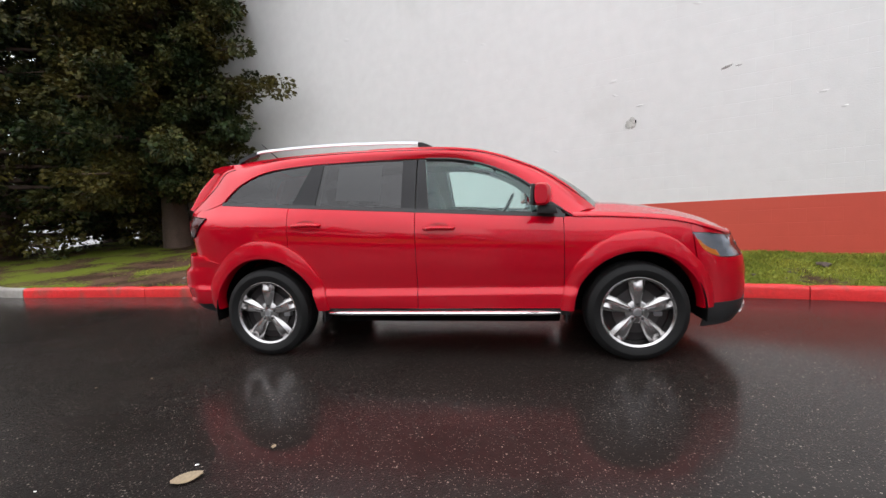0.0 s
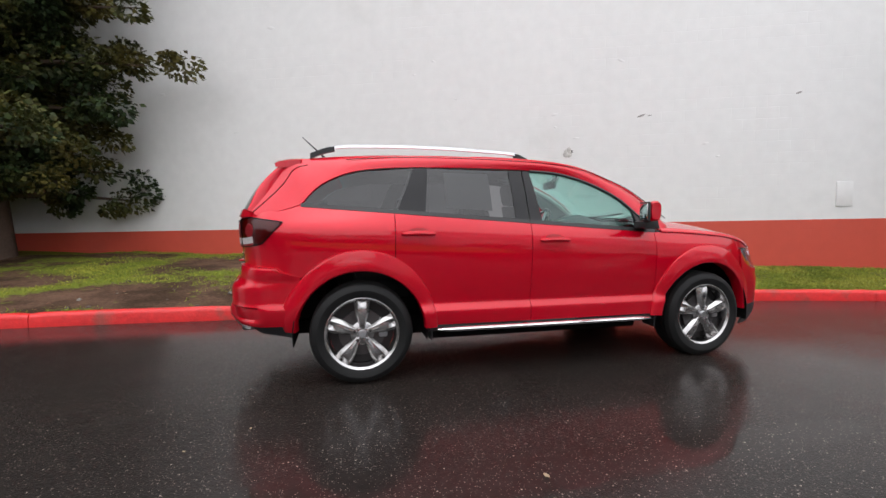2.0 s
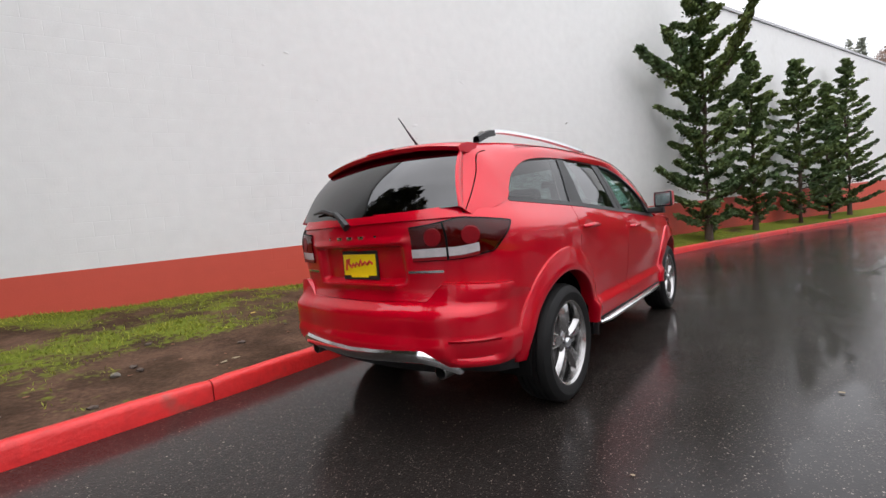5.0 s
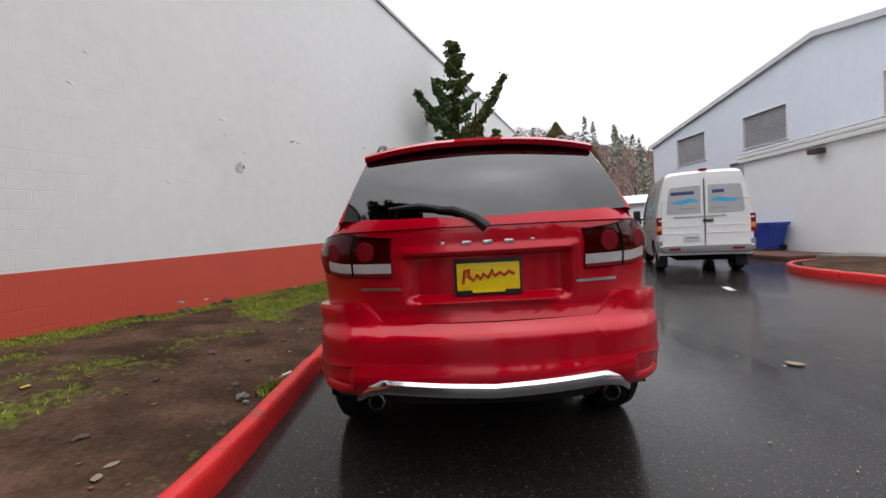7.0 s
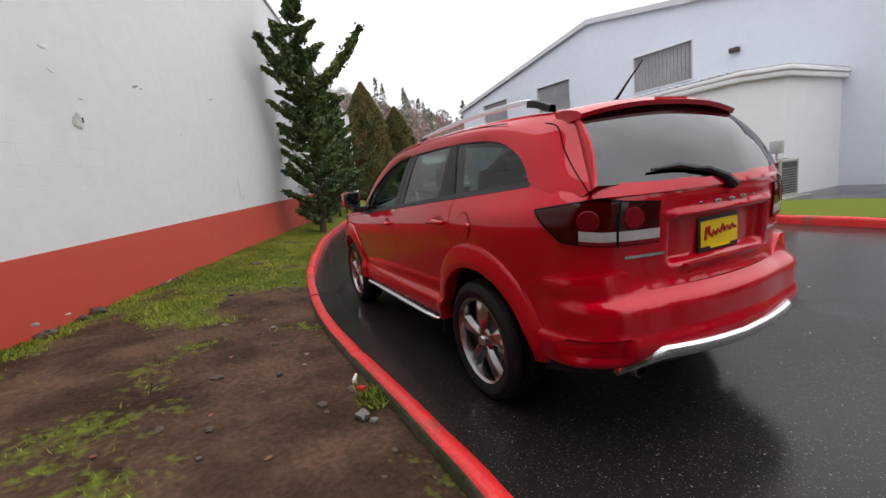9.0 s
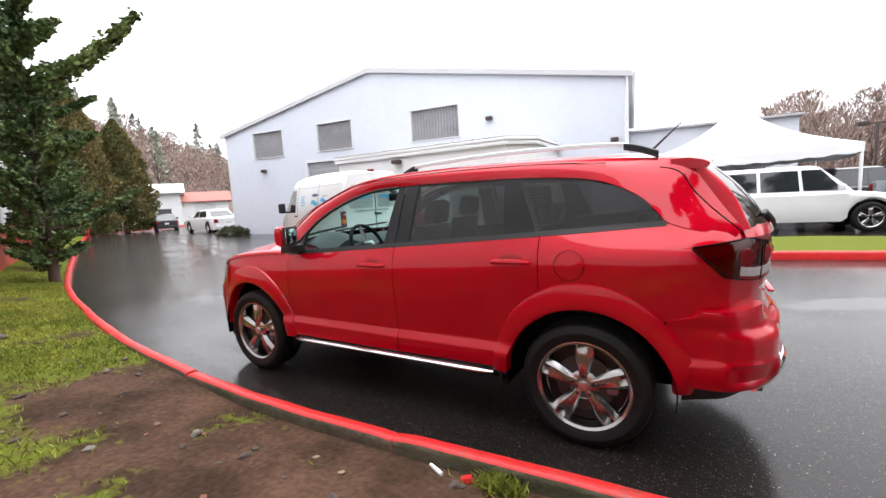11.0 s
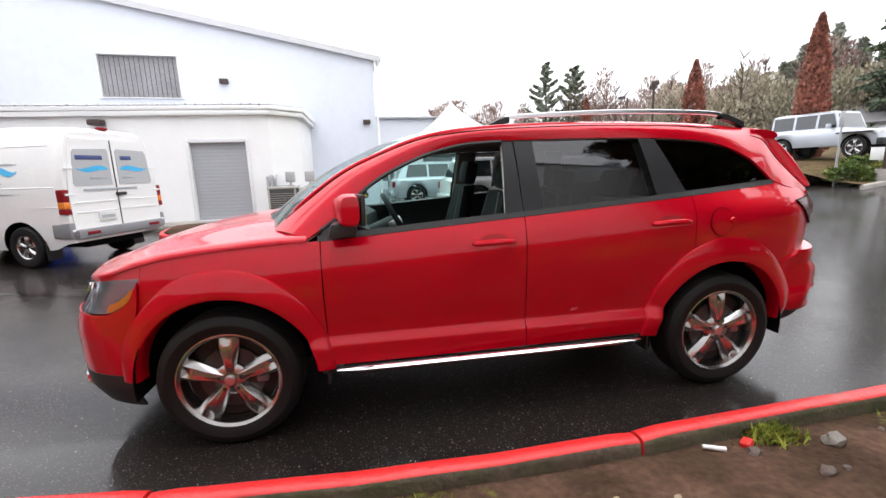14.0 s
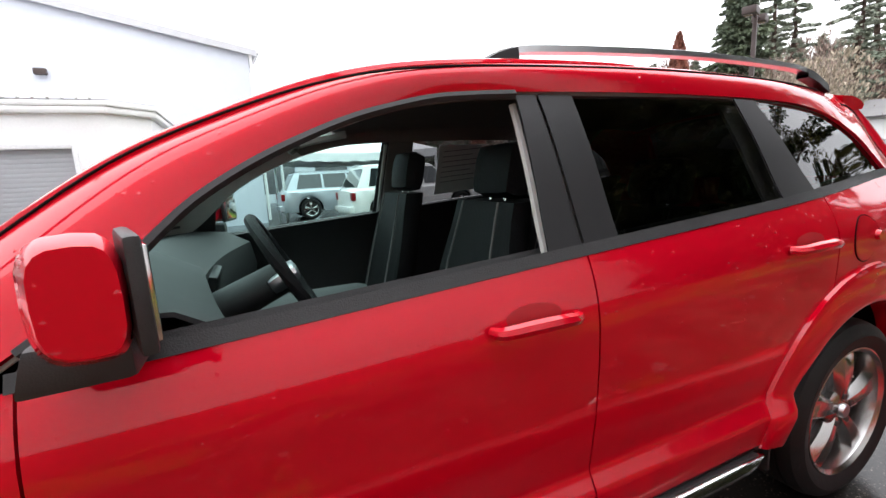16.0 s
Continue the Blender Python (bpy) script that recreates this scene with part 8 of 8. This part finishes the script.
grid(bm, [[Vector((sx * w * 2.4, sy * w * 0.95, z)) for sx, sy in ((-1, -1), (1, -1), (1, 1), (-1, 1))] for w, z in ((0.22, 0.05), (0.29, 0.78), (0.31, 0.78), (0.31, 0.82))], True)
bmesh.ops.contextual_create(bm, geom=[e for e in bm.edges if e.is_boundary and e.verts[0].co.z < 0.1])
part("body", bm, BLUE, bn)
part("lid", boxed((0, 0, 0.845), (1.5, 0.62, 0.05), 0.02), BLUE, bn)
for s in (-1, 1):
    part("bin_wheel", rod(bmesh.new(), (s * 0.56, -0.2, 0.09), (s * 0.62, -0.2, 0.09), 0.09, 0.09, 16), TYRE, bn)


def lamp_post(x, y, head, twin=True, turn=0.0):
    z = rise(x, y)
    p = thing("street_lamp", "brown metal lot lamp with boxy heads", "street lamp", pose(x, y, z, 0, 0, turn), "lot lamps")
    part("footing", lathe(bmesh.new(), [(0.0, 0.5), (0.24, 0.5), (0.26, 0.46), (0.26, -0.1)], 20), CONCRETE, p).rotation_euler = (radians(90), 0, 0)
    part("pole", boxed((0, 0, (head + 0.4) / 2 - 0.0), (0.13, 0.13, head - 0.4), 0.01), BROWNMETAL, p)
    part("base_plate", boxed((0, 0, 0.51), (0.3, 0.3, 0.03), 0.005), BROWNMETAL, p)
    for s in ((-1, 1) if twin else (1,)):
        part("arm", boxed((0.25 * s, 0, head), (0.4, 0.07, 0.07), 0.008), BROWNMETAL, p)
        h = part("lamp_head", boxed((0.68 * s, 0, head), (0.55, 0.42, 0.24), 0.03), BROWNMETAL, p)
        part("lens", boxed((0.68 * s, 0, head - 0.125), (0.42, 0.32, 0.02), 0.004), DARKGLASS, h)


lamp_post(-16.0, -8.5, 5.75, True, 20)
lamp_post(-17.2, -22.4, 5.6, True, 60)
lamp_post(-10.9, -31.0, 4.3, True, 10)
lamp_post(-24.0, -36.0, 6.5, False, 10)

# ---------------------------------------------------------------- raised bank beyond the lot
rows = []
BANK = [(-14.6, -8.0), (-18, -8.7), (-22, -9.5), (-27, -10.9), (-34, -13.5)]
bank_y = line([p[0] for p in BANK[::-1]], [p[1] for p in BANK[::-1]])
for x in np.arange(-34, -14.4, 0.8):
    y0 = bank_y(x) - 0.12
    rows.append([Vector((x, y0 - 10 * k / 10, rise(x, y0) + 0.12 + 0.6 * smooth(0, 3.5, k) + 0.05 * noise.noise((x * 0.6, k, 0)))) for k in range(11)])
bank = whole("bank", sheet(rows, 0, True), LAWN, "grassy raised bank with shrubs beyond the lot", "grass bank", "structure")
bank.data.attributes.new("turf", "FLOAT", "POINT").data.foreach_set("value", [0.4] * len(bank.data.vertices))
kerb("bank_kerb", BANK, 1, CONCRETE, "grey concrete kerb along the raised bank")


def shrub(x, y, z, r, h, mat, seed, n=1500, label="low rounded evergreen shrub"):
    root = thing("shrub", label, "shrub", Matrix.Translation((x, y, z)), "shrubs")
    rnd = np.random.RandomState(seed)
    bm = bmesh.new()
    for k in range(9):
        a = rnd.uniform(0, 6.28)
        tube(bm, [(0, 0, -0.05), (0.3 * r * math.cos(a), 0.3 * r * math.sin(a), h * 0.4), (0.75 * r * math.cos(a), 0.75 * r * math.sin(a), h * rnd.uniform(0.5, 0.85))], [0.03, 0.018, 0.006], 5)
    part("stems", bm, BARK, root)
    d = rnd.normal(size=(n, 3))
    d[:, 2] = np.abs(d[:, 2]) * 1.1 - 0.2
    d /= np.linalg.norm(d, axis=1, keepdims=True)
    lump = 1 + 0.2 * np.sin(d[:, 0] * 6 + seed) * np.cos(d[:, 1] * 5)
    p = d * (rnd.uniform(0.45, 1.0, n) ** 0.5 * lump)[:, None] * [r, r, h]
    p[:, 2] = np.maximum(p[:, 2] + h * 0.12, 0.03)
    leaves("foliage", p, d + rnd.normal(size=(n, 3)) * 0.5, 0.11, mat, root, rnd, 0.3)


SHRUBGREEN = foliage("shrub_leaves", (0.06, 0.1, 0.025), (0.12, 0.16, 0.03), 0.8)
SHRUBDULL = foliage("dull_shrub_leaves", (0.09, 0.1, 0.06), (0.13, 0.12, 0.08), 0.8)
SHRUBGOLD = foliage("golden_shrub_leaves", (0.22, 0.2, 0.04), (0.15, 0.17, 0.03), 0.8)
for k, (x, o, r, h, gold) in enumerate(((-15.6, 1.0, 0.7, 0.7, 0), (-16.8, 0.9, 0.6, 0.5, 1), (-17.5, 1.6, 0.9, 0.9, 0), (-18.8, 1.1, 0.7, 0.6, 1), (-20.2, 1.3, 1.0, 0.8, 0), (-21.6, 1.0, 0.7, 0.55, 1), (-23.0, 1.4, 1.0, 0.8, 0), (-25.0, 1.2, 0.9, 0.6, 1), (-27.5, 1.6, 1.2, 0.9, 0))):
    y = bank_y(x) - o
    shrub(x, y, rise(x, y) + 0.15, r, h * 0.75, SHRUBGOLD if gold else SHRUBGREEN, 90 + k)
for k, (x, y) in enumerate(((21.4, -11.6), (20.2, -11.5), (22.4, -12.6))):
    shrub(x, y, 0.0, 0.55, 0.45, SHRUBDULL, 120 + k, label="low dull winter shrub by the warehouse corner")


def sign(x, y, h, w, face, label, post=FASCIA, mat=FASCIA, turn=30):
    s = thing("sign_post", label, "sign", pose(x, y, rise(x, y), 0, 0, turn))
    part("post", rod(bmesh.new(), (0, 0, -0.05), (0, 0, h), 0.035, 0.035, 10), post, s)
    part("board", boxed((0.045, 0, h - face / 2), (0.02, w, face), 0.006), mat, s)


sign(-17.3, -9.6, 1.15, 0.55, 0.45, "small white notice board on a post in the shrubs")
sign(-15.2, -9.4, 2.5, 0.14, 0.5, "slim grey sign post with a small plate", FLASHING, FLASHING)
sign(36.0, -10.2, 1.5, 0.3, 0.4, "small red sign on a red post by the drive", KERBRED, KERBRED, 160)


def house(name, label, x, y, z, turn, w, d, eave, ridge, wall, roofm, openings):
    """A long low gabled house with doors and windows in its front."""
    b = thing(name, label, "building", pose(x, y, z, 0, 0, turn))
    for oy, nm in ((0.0, "front_wall"), (-d, "back_wall")):
        bm = pierced(w, lambda q: eave, openings if oy == 0 else [], 0.2)
        bmesh.ops.translate(bm, verts=bm.verts, vec=(0, oy, 0))
        part(nm, bm, wall, b)
    for x0 in (0.0, w - 0.2):
        part("gable_wall", prism([(-d + 0.002, 0), (-0.202, 0), (-0.202, eave), (-d / 2, ridge - 0.05), (-d + 0.002, eave)], -x0 - 0.2, -x0), wall, b).rotation_euler = (0, 0, radians(90))
    for s in (1, -1):
        yo = 0.5 if s > 0 else -d - 0.5
        slope = (ridge - eave) / (d / 2)
        bm = sheet([[Vector((xx, yo, eave - 0.5 * slope + 0.03)), Vector((xx, -d / 2, ridge + 0.03))] for xx in (-0.5, w + 0.5)], 0.14, s > 0)
        part("roof", bm, roofm, b)
    for a, e, c, f in openings:
        win = part("window" if c > 0.3 else "garage_door", boxed(((a + e) / 2, -0.1, (c + f) / 2), (e - a, 0.04, f - c)), DARKGLASS if c > 0.3 else FRAMEW, b)
        bm = bmesh.new()
        for q, r in (((a + e) / 2, f - 0.04), ((a + e) / 2, c + 0.04)):
            box(bm, (q, -0.04, r), (e - a, 0.1, 0.08), 0.01)
        for q in (a + 0.04, e - 0.04):
            box(bm, (q, -0.04, (c + f) / 2), (0.08, 0.1, f - c - 0.16), 0.01)
        bmesh.ops.remove_doubles(bm, verts=bm.verts, dist=0.001)
        part("window_frame", bm, FRAMEW, win)


ROOFGREY = material("grey_shingle_roof", (0.16, 0.155, 0.155), 0.8, vary=0.15, scale=3, bump=0.4, bscale=12)
ROOFRED = material("faded_red_roof", (0.36, 0.14, 0.11), 0.7, vary=0.12)
house("low_house", "long low white house with a grey shingle roof", -58.0, -3.5, 2.0, -63, 32, 9, 2.3, 3.9, FASCIA, ROOFGREY, [(2, 4.4, 0, 2.1), (6, 7.6, 0.9, 2.0), (9.5, 12, 0, 2.1), (14, 15.6, 0.9, 2.0), (18, 19.6, 0.9, 2.0)])
house("far_shed", "low white building with a faded red roof beyond the drive", 53.0, -32.2, 0.0, 58, 12, 7, 2.9, 4.1, FASCIA, ROOFRED, [(1.5, 4, 0, 2.4), (5.5, 7, 0.9, 2.1), (8.5, 10.5, 0.9, 2.1)])
house("far_white_building", "small white building with a grey roof beyond the drive", 50.5, -24.7, 0.0, 62, 6.5, 8, 3.9, 5.0, FASCIA, FASCIA, [(1, 2.5, 0.9, 2.1), (4, 5.5, 0.9, 2.1)])
